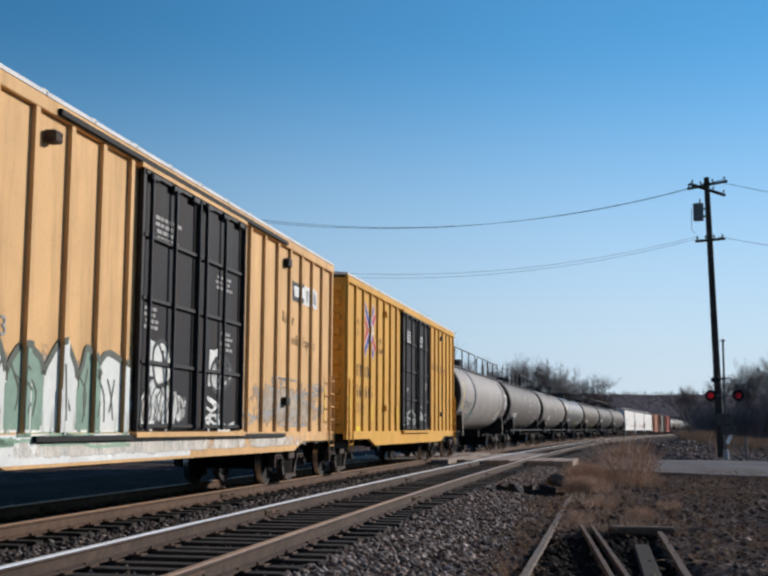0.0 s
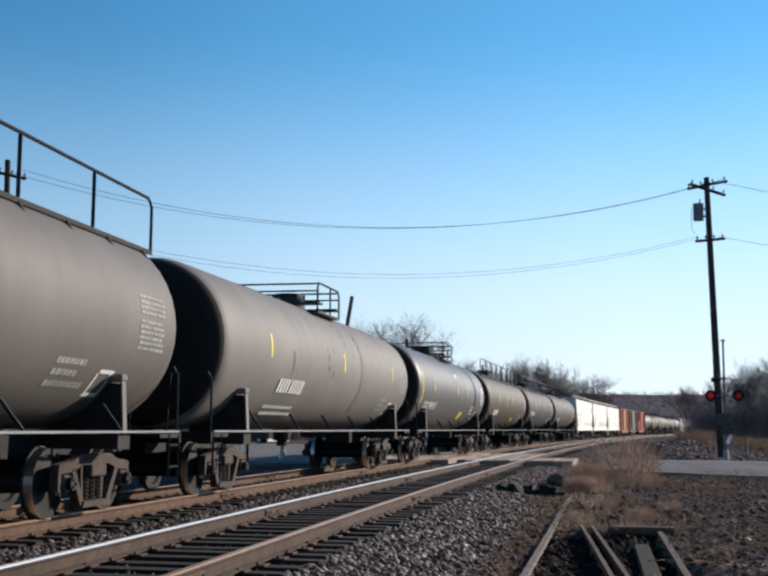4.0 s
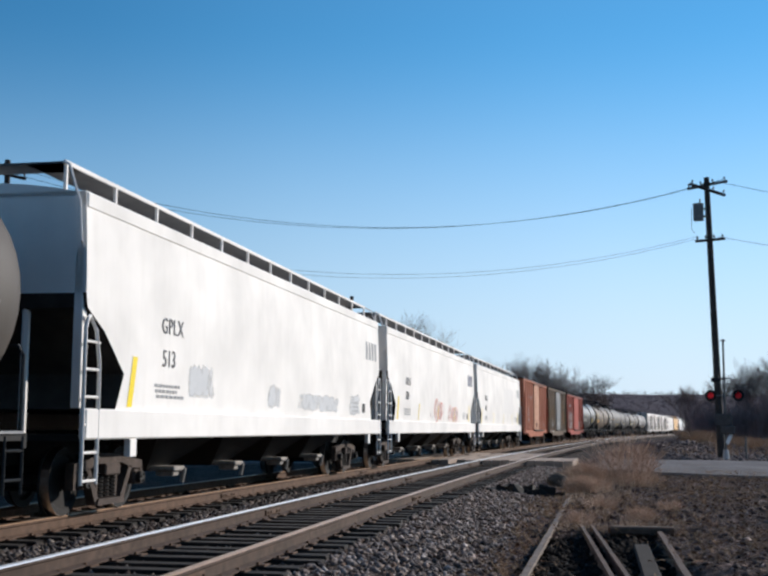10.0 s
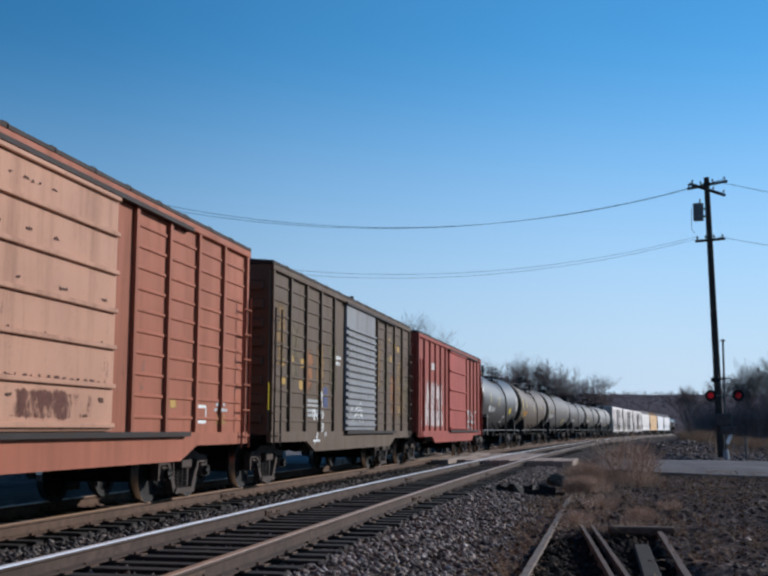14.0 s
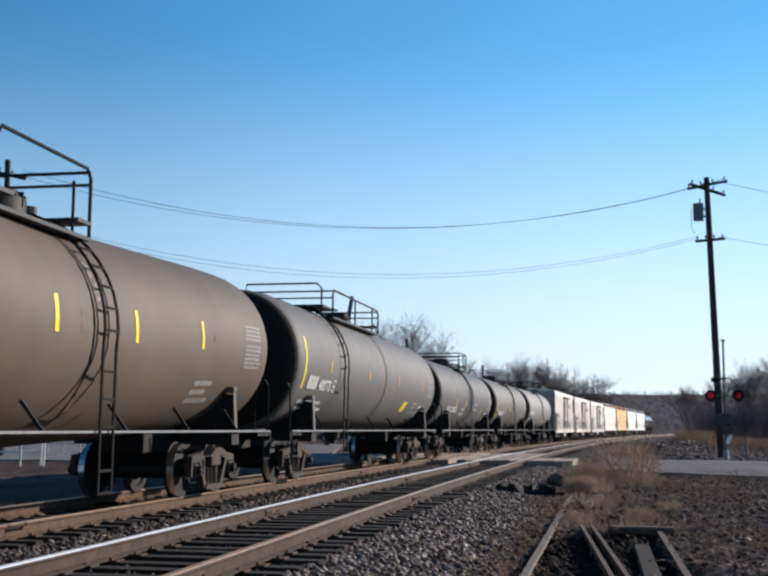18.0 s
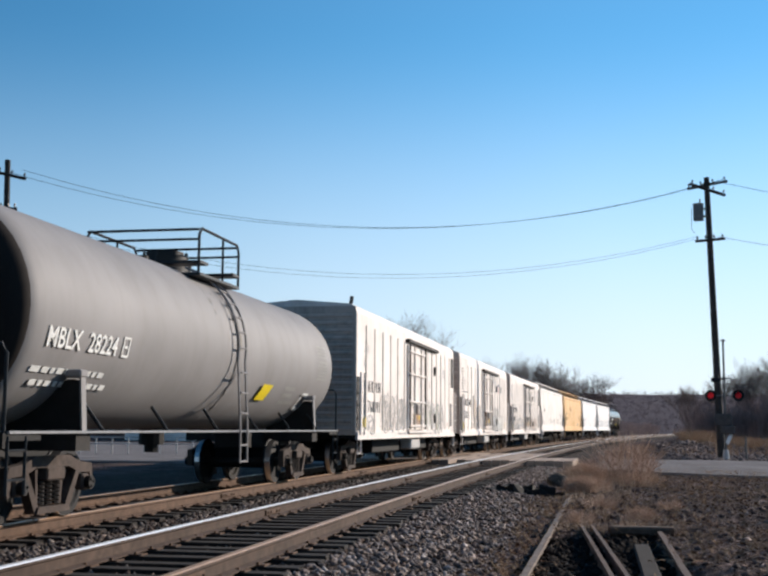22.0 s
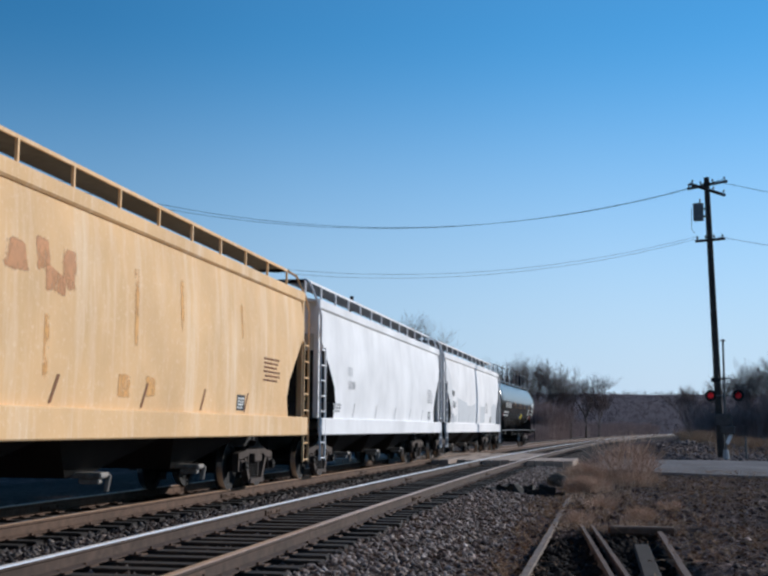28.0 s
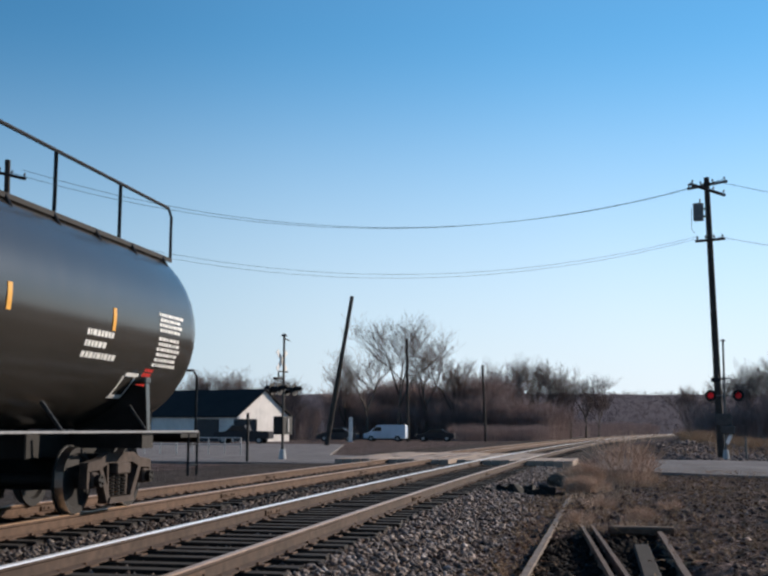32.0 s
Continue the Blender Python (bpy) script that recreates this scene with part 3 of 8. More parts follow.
# ---------------------------------------------------------------- box cars
def add_box_car(index, half, height, col, label, kind="plain", door_col=None, door=( -2.3, 2.3), ribs=16, amount=0.5, dirt=(0.10, 0.06, 0.04), rough=0.55):
    w = wagon_base("box_car", label)
    hb = half - 0.72           # half length of the body
    xs, zb = 1.56, 1.02
    pm = paint("box_car_paint_%d" % index, col, rough, dirt, amount)
    dm = paint("box_car_door_%d" % index, door_col or col, rough, dirt, amount)
    bk = plain("door_black", (0.010, 0.010, 0.012), 0.6) if kind == "tall" else dm
    rm = paint("box_car_roof_%d" % index, (0.72, 0.71, 0.69) if kind == "tall" else (0.038, 0.030, 0.027), 0.6, dirt, 0.4)
    part("body", lambda bm: box(bm, -xs, xs, -hb, hb, zb, height - 0.06, 0.01), pm, w)
    rib_ys = [-hb + 0.12 + k * (2 * hb - 0.24) / ribs for k in range(ribs + 1)]
    SURF[index] = lambda y, z: xs + (0.062 if z < zb + 0.05 else 0.072 if door[0] < y < door[1] else 0.062 if min(abs(y - a) for a in rib_ys) < 0.055 else 0.0)
    lift = 0.05 if kind == "tall" else 0.0
    n = 14
    step = (2 * hb + 0.06) / n
    def sheet(bm):
        a = [(-xs - 0.07, height + lift), (0, height + lift + 0.15), (xs + 0.07, height + lift), (xs + 0.07, height + lift - 0.05), (-xs - 0.07, height + lift - 0.05)]
        va = [bm.verts.new((x, 0, z)) for x, z in a]
        vb = [bm.verts.new((x, step - 0.03, z)) for x, z in a]
        bm.faces.new(va)
        bm.faces.new(vb[::-1])
        for i in range(5):
            bm.faces.new((va[i], va[(i + 1) % 5], vb[(i + 1) % 5], vb[i]))
    def seam(bm):
        prof = [(-xs - 0.05, height + lift), (0, height + lift + 0.15), (xs + 0.05, height + lift), (xs + 0.05, height + lift + 0.025), (0, height + lift + (0.17 if kind == "tall" else 0.20)), (-xs - 0.05, height + lift + 0.025)]
        va = [bm.verts.new((x, -0.07, z)) for x, z in prof]
        vb = [bm.verts.new((x, 0.05, z)) for x, z in prof]
        bm.faces.new(va)
        bm.faces.new(vb[::-1])
        for i in range(6):
            bm.faces.new((va[i], va[(i + 1) % 6], vb[(i + 1) % 6], vb[i]))
    sheet_me, seam_me = mesh_of(("roof_sheet", index), sheet, rm), mesh_of(("roof_seam", index), seam, rm)
    for k in range(n):
        put("roof_sheet", sheet_me, w, at(0, -hb - 0.03 + k * step, 0))
        if k:
            put("roof_seam", seam_me, w, at(0, -hb - 0.03 + k * step, 0))
    for sx in (1, -1):
        part("top_chord", lambda bm: box(bm, sx * xs, sx * (xs + 0.07), -hb, hb, height - 0.17, height + lift - 0.055, 0.01), pm, w)
        # side sill, deeper in the middle
        deep = 0.70 if kind == "tall" else 0.66
        part("side_sill", lambda bm: prism(bm, [(-hb, zb + 0.06), (-hb, zb - 0.14), (-hb + 2.6, zb - 0.14), (-hb + 3.3, deep), (hb - 3.3, deep), (hb - 2.6, zb - 0.14), (hb, zb - 0.14),
                                                (hb, zb + 0.06)], sx * (xs - 0.02), sx * (xs + 0.06)), pm, w)
        ys = [-hb + 0.12 + k * (2 * hb - 0.24) / ribs for k in range(ribs + 1)]
        rib = mesh_of(("rib", index, sx), lambda bm: prism(bm, [(-0.05, zb + 0.05), (0.05, zb + 0.05), (0.05, height - 0.16), (-0.05, height - 0.16)], sx * xs, sx * (xs + 0.06)), pm)
        for y in ys:
            if not door[0] - 0.05 < y < door[1] + 0.05:
                put("rib", rib, w, at(0, y, 0))
        if kind in ("old", "louvre"):      # pressed horizontal corrugations between the ribs
            for a, b in zip(ys, ys[1:]):
                if b < door[0] + 0.1 or a > door[1] - 0.1:
                    ridge = mesh_of(("panel_ridge", index, sx), lambda bm: box(bm, sx * (xs - 0.01), sx * (xs + 0.022), 0.07, b - a - 0.07, 0, 0.05, 0.01), pm)
                    for z in np.arange(zb + 0.25, height - 0.3, 0.29):
                        put("panel_ridge", ridge, w, at(0, a, z))
        # doors
        d0, d1 = door
        leaves = ((d0, (d0 + d1) / 2), ((d0 + d1) / 2, d1)) if kind == "tall" else ((d0, d1),)
        for a, b in leaves:
            leaf = part("door", lambda bm: box(bm, sx * xs, sx * (xs + 0.07), a + 0.03, b - 0.03, zb + 0.08, height - 0.2, 0.015), dm, w)
            zs = [zb + 0.12 + (height - 0.4 - zb) * f for f in (np.linspace(0.02, 0.82, 15) if kind == "louvre" else (0, 0.17, 0.34, 0.5, 0.67, 0.84, 1.0) if kind == "old" else (0, 0.25, 0.5, 0.75, 1.0))]
            for z in zs:
                part("door_rib", lambda bm: box(bm, sx * (xs + 0.07), sx * (xs + 0.12), a + 0.05, b - 0.05, z, z + 0.06, 0.01), bk, leaf)
            if kind == "tall":
                for y in (a + 0.05, b - 0.05):
                    part("door_edge", lambda bm: box(bm, sx * (xs + 0.05), sx * (xs + 0.10), y - 0.05, y + 0.05, zb + 0.08, height - 0.2, 0.01), bk, leaf)
                for y in (a + 0.22, (a + b) / 2, b - 0.12):
                    part("lock_rod", lambda bm: rod(bm, (sx * (xs + 0.14), y, zb + 0.1), (sx * (xs + 0.14), y, height - 0.25), 0.032, 6), bk, leaf)
                for y in np.linspace(a + 0.3, b - 0.3, 3):
                    part("roller", lambda bm: box(bm, sx * (xs + 0.08), sx * (xs + 0.16), y - 0.14, y + 0.14, height - 0.34, height - 0.24, 0.02), bk, leaf)
        for wd, z0, z1 in ((0.15, zb, zb + 0.07), (0.12, height - 0.21, height - 0.15)):
            part("door_track", lambda bm: box(bm, sx * xs, sx * (xs + wd), d0 - 0.1, d1 + (0.1 if kind == "tall" else (d1 - d0) * 0.8), z0, z1), pm if kind == "tall" else rm, w)
        for d in (1, -1):
            part("end_ladder", lambda bm: ladder(bm, sx * (xs + 0.11), d * (hb - 0.06), d * (hb - 0.48), 0.62 if kind == "tall" else 0.8, 2.35 if kind == "tall" else height - 0.9, 6), pm, w)
    for d in (1, -1):          # corrugated end
        corr = mesh_of(("end_corrugation", index, d), lambda bm: box(bm, -xs + 0.1, xs - 0.1, min(d * hb, d * (hb + 0.06)), max(d * hb, d * (hb + 0.06)), 0, 0.2, 0.04), pm)
        for z in np.arange(zb + 0.2, height - 0.35, 0.36):
            put("end_corrugation", corr, w, at(0, 0, z))
        part("brake_step", lambda bm, d=d: box(bm, -1.3, 1.3, min(d * hb, d * (hb + 0.3)), max(d * hb, d * (hb + 0.3)), zb - 0.02, zb + 0.02), STEEL_DARK, w)
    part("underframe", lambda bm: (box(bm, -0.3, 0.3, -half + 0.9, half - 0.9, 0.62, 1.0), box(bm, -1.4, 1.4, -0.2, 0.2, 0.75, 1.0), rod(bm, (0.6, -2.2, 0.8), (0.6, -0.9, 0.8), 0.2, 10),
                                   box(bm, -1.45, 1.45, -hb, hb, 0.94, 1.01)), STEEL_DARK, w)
    add_bogie(w, -(half - 2.35), index)
    add_bogie(w, half - 2.35, index)
    add_couplers(w, half)
    return w


# ---------------------------------------------------------------- covered hoppers
def add_hopper(index, half, col, label, round_side=False, amount=0.25, dirt=(0.20, 0.15, 0.10), bays=4, seams=(), rough=0.65):
    w = wagon_base("hopper_car", label)
    pm = paint("hopper_paint_%d" % index, col, rough, dirt, amount)
    he = half - 0.62
    zt, zs0, zs1 = (4.03 if round_side else 4.08), 1.0, 1.38
    zr = 4.46 - zt            # height of the running boards over the eaves
    cz = 2.55 if not round_side else 3.05
    def body(bm):
        if round_side:
            end = [(he, zs1), (he - 1.3, zs1), (he - 1.45, 1.75), (he - 1.3, 2.1), (he - 0.8, 2.55), (he - 0.36, 2.9), (he - 0.04, 3.25), (he - 0.1, 3.6), (he - 0.25, zt)]
        else:
            end = [(he, zs1), (he - 0.98, zs1), (he - 1.2, 1.85), (he - 0.55, 2.36), (he - 0.04, 2.62), (he, 2.8), (he, zt)]
        out = end[1:] + [(-y, z) for y, z in end[:0:-1]]
        prism(bm, out, -1.55, 1.55)
        for z in np.arange(1.6, 4.0, 0.3):
            bmesh.ops.bisect_plane(bm, geom=bm.verts[:] + bm.edges[:] + bm.faces[:], plane_co=(0, 0, z), plane_no=(0, 0, 1))
        for v in bm.verts:
            f = (v.co.z - 2.3) / 1.75
            v.co.x *= (1.0 - (0.07 if round_side else 0.035) * f * f)
        for f in bm.faces:     # slope sheets under the ends, near-black colour in place of their deep shade
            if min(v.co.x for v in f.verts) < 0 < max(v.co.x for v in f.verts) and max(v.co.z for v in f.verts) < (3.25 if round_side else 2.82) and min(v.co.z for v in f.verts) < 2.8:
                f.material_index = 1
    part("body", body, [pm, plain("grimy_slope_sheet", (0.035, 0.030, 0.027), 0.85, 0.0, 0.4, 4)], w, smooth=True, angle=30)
    SURF[index] = lambda y, z: 1.602 if z < zs1 else 1.55 * (1.0 - (0.07 if round_side else 0.035) * ((z - 2.3) / 1.75) ** 2)
    def roof(bm):
        n = 9
        xs = np.linspace(-1.44, 1.44, n)
        ra = [(x, zt - 0.02 + 0.16 * (1 - (x / 1.44) ** 2)) for x in xs] + [(1.44, zt - 0.06), (-1.44, zt - 0.06)]
        a = [bm.verts.new((x, -he, z)) for x, z in ra]
        b = [bm.verts.new((x, he, z)) for x, z in ra]
        bm.faces.new(a)
        bm.faces.new(b[::-1])
        for i in range(len(a)):
            j = (i + 1) % len(a)
            bm.faces.new((a[i], a[j], b[j], b[i]))
    part("roof", roof, pm, w)
    part("running_board", lambda bm: [(box(bm, sx * 0.60, sx * 1.12, -he + 0.1, he - 0.1, zt + zr, zt + zr + 0.03)) for sx in (1, -1)] + [
        box(bm, -1.12, 1.12, min(d * (he - 0.1), d * (he - 0.6)), max(d * (he - 0.1), d * (he - 0.6)), zt + zr, zt + zr + 0.03) for d in (1, -1)], plain("grating", (0.10, 0.10, 0.10), 0.7), w)
    for sx in (1, -1):
        part("board_edge", lambda bm, sx=sx: box(bm, sx * 1.12, sx * 1.15, -he + 0.1, he - 0.1, zt + zr, zt + zr + 0.05), pm, w)
        for k in range(13):
            part("board_bracket", lambda bm, sx=sx: prism(bm, [(-0.02, zt - 0.05), (0.02, zt - 0.05), (0.02, zt + zr + 0.01), (-0.02, zt + zr + 0.01)], sx * 1.115, sx * 1.155), pm, w, key=(index, sx),
                 m=at(0, -he + 0.15 + k * (2 * he - 0.3) / 12, 0))
        part("top_chord", lambda bm, sx=sx: box(bm, sx * 1.42, sx * 1.52, -he, he, zt - 0.22, zt + 0.0, 0.03), pm, w)
        part("side_sill", lambda bm, sx=sx: box(bm, sx * 1.50, sx * 1.60, -he, he, zs0, zs1, 0.02), pm, w)
        for d in (1, -1):
            if round_side:
                part("ladder_stile", lambda bm: tube(bm, [(sx * 1.14, d * (he - 0.12), zt + zr + 0.03), (sx * 1.30, d * (he + 0.04), zt + zr - 0.08), (sx * 1.50, d * (he + 0.09), zt - 0.10), (sx * 1.58, d * (he + 0.10), zt - 0.4), (sx * 1.58, d * (he + 0.10), 0.45)], 0.028), pm, w)
                part("ladder_stile", lambda bm: rod(bm, (sx * 1.58, d * (he - 0.32), 0.45), (sx * 1.58, d * (he - 0.32), 2.95), 0.026, 6), pm, w)
            else:
                part("ladder_stile", lambda bm: tube(bm, [(sx * 1.58, d * (he + 0.06), 0.45), (sx * 1.58, d * (he + 0.06), 2.35), (sx * 1.58, d * (he + 0.0), 2.48), (sx * 1.56, d * (he - 0.10), 2.52)], 0.026), pm, w)
                part("ladder_stile", lambda bm: tube(bm, [(sx * 1.58, d * (he - 0.36), 0.45), (sx * 1.58, d * (he - 0.36), 1.95), (sx * 1.58, d * (he - 0.24), 2.35), (sx * 1.56, d * (he - 0.10), 2.52)], 0.026), pm, w)
                part("roof_grab_iron", lambda bm: tube(bm, [(sx * 1.13, d * (he - 0.12), zt + zr + 0.03), (sx * 1.30, d * (he + 0.08), zt + zr - 0.06), (sx * 1.46, d * (he + 0.10), zt - 0.15), (sx * 1.50, d * (he + 0.10), zt - 0.65), (sx * 1.48, d * he, zt - 0.7)], 0.02), pm, w)
            for k in range(8 if round_side else 6):
                part("ladder_rung", lambda bm: rod(bm, (sx * 1.58, d * (he + (0.10 if round_side else 0.06)), 0), (sx * 1.58, d * (he - (0.32 if round_side else 0.36)), 0), 0.018, 5), pm, w, key=(index, sx, d), m=at(0, 0, 0.5 + 0.34 * k))
            part("corner_post", lambda bm, sx=sx, d=d: box(bm, sx * 1.38, sx * 1.50, min(d * he, d * (he - 0.14)), max(d * he, d * (he - 0.14)), zs1, cz + 0.8, 0.01), pm, w)
            if not round_side:
                part("jacking_pad", lambda bm, sx=sx, d=d: box(bm, sx * 1.5, sx * 1.59, d * (half - 2.1) - 0.11, d * (half - 2.1) + 0.11, 0.76, 1.0, 0.01), pm, w, key=(index, sx, d))
        for y in seams:
            part("seam", lambda bm, sx=sx: box(bm, sx * 1.54, sx * 1.575, y - 0.04, y + 0.04, zs1, zt - 0.2), pm, w)
    for k in range(4):
        y = -he * 0.72 + k * he * 1.44 / 3
        part("roof_hatch", lambda bm: (box(bm, -0.32, 0.32, -0.9, 0.9, zt + 0.12, zt + 0.22, 0.04)), pm, w, key=index, m=at(0, y, 0))
    g = 0.62 if round_side else 1.0
    lim = plain("discharge_gate", (0.30, 0.27, 0.24), 0.8, 0, 0.4, 8)
    if round_side:
        bays = 3
    for k in range(bays):
        y = (k - (bays - 1) / 2) * (2 * half - 7.4) / bays
        def bay(bm):
            L = (2 * half - 7.4) / bays * 0.5
            vs = [bm.verts.new(c) for c in ((-1.3, -L, 1.1), (1.3, -L, 1.1), (1.3, L, 1.1), (-1.3, L, 1.1), (-0.6, -0.28, 0.46), (0.6, -0.28, 0.46), (0.6, 0.28, 0.46), (-0.6, 0.28, 0.46))]
            for f in ((0, 1, 2, 3), (4, 5, 6, 7), (0, 1, 5, 4), (1, 2, 6, 5), (2, 3, 7, 6), (3, 0, 4, 7)):
                bm.faces.new([vs[i] for i in f])
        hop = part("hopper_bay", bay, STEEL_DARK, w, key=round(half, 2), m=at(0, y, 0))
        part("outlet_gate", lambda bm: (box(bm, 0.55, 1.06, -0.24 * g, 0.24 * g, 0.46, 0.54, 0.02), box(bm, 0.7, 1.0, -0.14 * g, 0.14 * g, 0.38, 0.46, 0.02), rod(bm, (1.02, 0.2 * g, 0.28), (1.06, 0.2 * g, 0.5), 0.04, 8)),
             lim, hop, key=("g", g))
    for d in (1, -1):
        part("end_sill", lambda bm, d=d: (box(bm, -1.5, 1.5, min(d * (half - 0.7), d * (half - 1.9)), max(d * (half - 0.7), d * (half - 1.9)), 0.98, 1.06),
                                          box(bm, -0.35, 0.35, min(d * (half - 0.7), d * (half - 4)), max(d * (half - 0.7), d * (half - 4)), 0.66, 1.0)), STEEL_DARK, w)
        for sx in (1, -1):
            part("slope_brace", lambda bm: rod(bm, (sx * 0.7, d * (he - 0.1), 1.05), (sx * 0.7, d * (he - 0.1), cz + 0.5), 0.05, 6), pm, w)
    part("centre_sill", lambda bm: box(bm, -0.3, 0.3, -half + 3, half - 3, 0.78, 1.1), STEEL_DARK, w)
    add_bogie(w, -(half - 2.55), index)
    add_bogie(w, half - 2.55, index)
    add_couplers(w, half)
    return w


# ---------------------------------------------------------------- refrigerator cars
def add_reefer(index, half, label, unit=False, engine=True, dirt=(0.30, 0.22, 0.16)):
    w = wagon_base("refrigerator_car", label)
    hb = half - 0.88
    xs, zb, zt = 1.58, 0.98, 4.29
    pm = paint("reefer_paint_%d" % index, (0.82, 0.755, 0.70), 0.55, dirt, 0.36, 1.4)
    # ends browner and darker than the flanks
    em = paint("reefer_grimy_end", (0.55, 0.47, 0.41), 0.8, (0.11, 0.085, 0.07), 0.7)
    SURF[index] = lambda y, z: xs + (0.052 if z < 1.07 else 0.062 if -1.55 < y < 1.4 else 0.002)
    dk = plain("reefer_dark_trim", (0.03, 0.026, 0.023), 0.7)
    def body(bm):
        prof = [(-xs, zb), (-xs, zt - 0.22), (-xs + 0.05, zt - 0.08), (-xs + 0.16, zt), (0, zt + 0.12), (xs - 0.16, zt), (xs - 0.05, zt - 0.08), (xs, zt - 0.22), (xs, zb)]
        a = [bm.verts.new((x, -hb, z)) for x, z in prof]
        b = [bm.verts.new((x, hb, z)) for x, z in prof]
        bm.faces.new(a)
        bm.faces.new(b[::-1])
        for i in range(len(a)):
            j = (i + 1) % len(a)
            bm.faces.new((a[i], a[j], b[j], b[i]))
    part("body", body, pm, w)
    for sx in (1, -1):
        part("side_sill", lambda bm: box(bm, sx * (xs - 0.02), sx * (xs + 0.05), -hb, hb, 0.86, 1.06, 0.01), pm, w)
        for k in range(15):
            y = -7.29 + 1.075 * k if k < 7 else 2.2 + 1.0 * (k - 8)
            if -1.8 < y < 1.6 or y > hb - 0.7 or (unit and y < -hb + 1.3):
                continue
            part("rib", lambda bm, sx=sx: box(bm, sx * xs, sx * (xs + 0.022), -0.03, 0.03, 1.12, 3.82, 0.006), pm, w, key=(index, sx), m=at(0, y, 0))
            wide = 0.016 if k in (0, 2, 9, 11) else 0.007
            part("rib_gap", lambda bm, sx=sx: box(bm, sx * xs, sx * (xs + 0.008), -wide, wide, 1.12, 3.82), dk if wide > 0.01 else em, w, key=("g", sx, wide), m=at(0, y - 0.05, 0))
        a, b = -1.55, 1.4
        leaf = part("plug_door", lambda bm: box(bm, sx * xs, sx * (xs + 0.06), a, b, zb + 0.12, 3.72, 0.02), pm, w)
        for y in (a + 0.1, a + 0.9, b - 0.85, b - 0.08):
            part("lock_rod", lambda bm: rod(bm, (sx * (xs + 0.1), y, zb + 0.15), (sx * (xs + 0.1), y, 3.75), 0.03, 6), dk if y in (a + 0.1, b - 0.08) else pm, leaf)
        for z in (1.2, 1.95, 2.8, 3.5):
            part("door_bar", lambda bm: box(bm, sx * (xs + 0.06), sx * (xs + 0.12), a + 0.05, b - 0.05, z, z + 0.07, 0.01), pm, leaf)
        part("door_wheel", lambda bm: (rod(bm, (sx * (xs + 0.06), -0.35, 1.75), (sx * (xs + 0.14), -0.35, 1.75), 0.16, 10)), dk, leaf)
        part("door_track", lambda bm: (box(bm, sx * xs, sx * (xs + 0.13), a - 0.15, b + 2.6, 3.80, 3.90, 0.01)), dk, w)
        part("lower_track", lambda bm: (box(bm, sx * xs, sx * (xs + 0.13), a - 0.15, b + 0.4, zb + 0.02, zb + 0.1, 0.01)), pm, w)
        for d in (1, -1):
            part("corner_ladder", lambda bm: (ladder(bm, sx * (xs + 0.10), d * (hb - 0.05), d * (hb - 0.5), 0.98, 2.55, 5, 0.025), tube(bm, [(sx * (xs + 0.02), d * (hb - 0.08), 0.95), (sx * (xs + 0.02), d * (hb - 0.1), 0.52), (sx * (xs + 0.02), d * (hb - 0.45), 0.52), (sx * (xs + 0.02), d * (hb - 0.48), 0.95)], 0.022)), pm, w)
        # flat dark panel in place of the shaded opening behind the ladder
        for d in (-1,):
            part("ladder_well", lambda bm: box(bm, sx * (xs - 0.02), sx * (xs + 0.014), min(d * (hb - 0.03), d * (hb - 0.55)), max(d * (hb - 0.03), d * (hb - 0.55)), 1.1, 2.45), dk, w)
        part("vent", lambda bm: box(bm, sx * xs, sx * (xs + 0.05), 3.6, 3.85, 3.0, 3.3), dk, w)
        part("filler_box", lambda bm: box(bm, sx * xs, sx * (xs + 0.05), 3.6, 3.9, 1.35, 1.65), dk, w)
        part("fuel_tank", lambda bm: box(bm, sx * 0.9, sx * 1.5, -0.3, 1.3, 0.50, 0.86, 0.05), plain("grey_tank", (0.45, 0.43, 0.41), 0.6), w)
        if unit:
            for z in np.arange(2.4, 3.7, 0.12):
                part("louvre", lambda bm: box(bm, sx * xs, sx * (xs + 0.025), -hb + 0.55, -hb + 0.95, z, z + 0.045), plain("grey_louvre", (0.30, 0.285, 0.27), 0.7), w)
        if engine:
            grille = part("engine_grille", lambda bm: box(bm, sx * xs, sx * (xs + 0.012), hb - 0.75, hb - 0.14, 2.72, 3.84), dk, w)
            for k in range(7):
                part("slat", lambda bm: box(bm, sx * (xs + 0.012), sx * (xs + 0.03), hb - 0.72, hb - 0.17, 2.78 + k * 0.15, 2.86 + k * 0.15), plain("dark_slat", (0.08, 0.075, 0.07), 0.7), grille)
            part("engine_door", lambda bm: box(bm, sx * xs, sx * (xs + 0.02), hb - 1.15, hb - 0.62, 1.25, 2.1), plain("grey_grille", (0.16, 0.15, 0.145), 0.8), w)
        part("warning_panel", lambda bm: box(bm, sx * xs, sx * (xs + 0.012), -hb + 0.75, -hb + 1.1, 1.18, 1.42), YELLOW_MARK, w)
    for d in (1, -1):
        corr = mesh_of(("reefer_corrugation", index, d), lambda bm: box(bm, -xs + 0.08, xs - 0.08, min(d * hb, d * (hb + 0.05)), max(d * hb, d * (hb + 0.05)), 0, 0.11, 0.03), em)
        for z in np.arange(zb + 0.1, zt - 0.3, 0.19):
            put("end_corrugation", corr, w, at(0, 0, z))
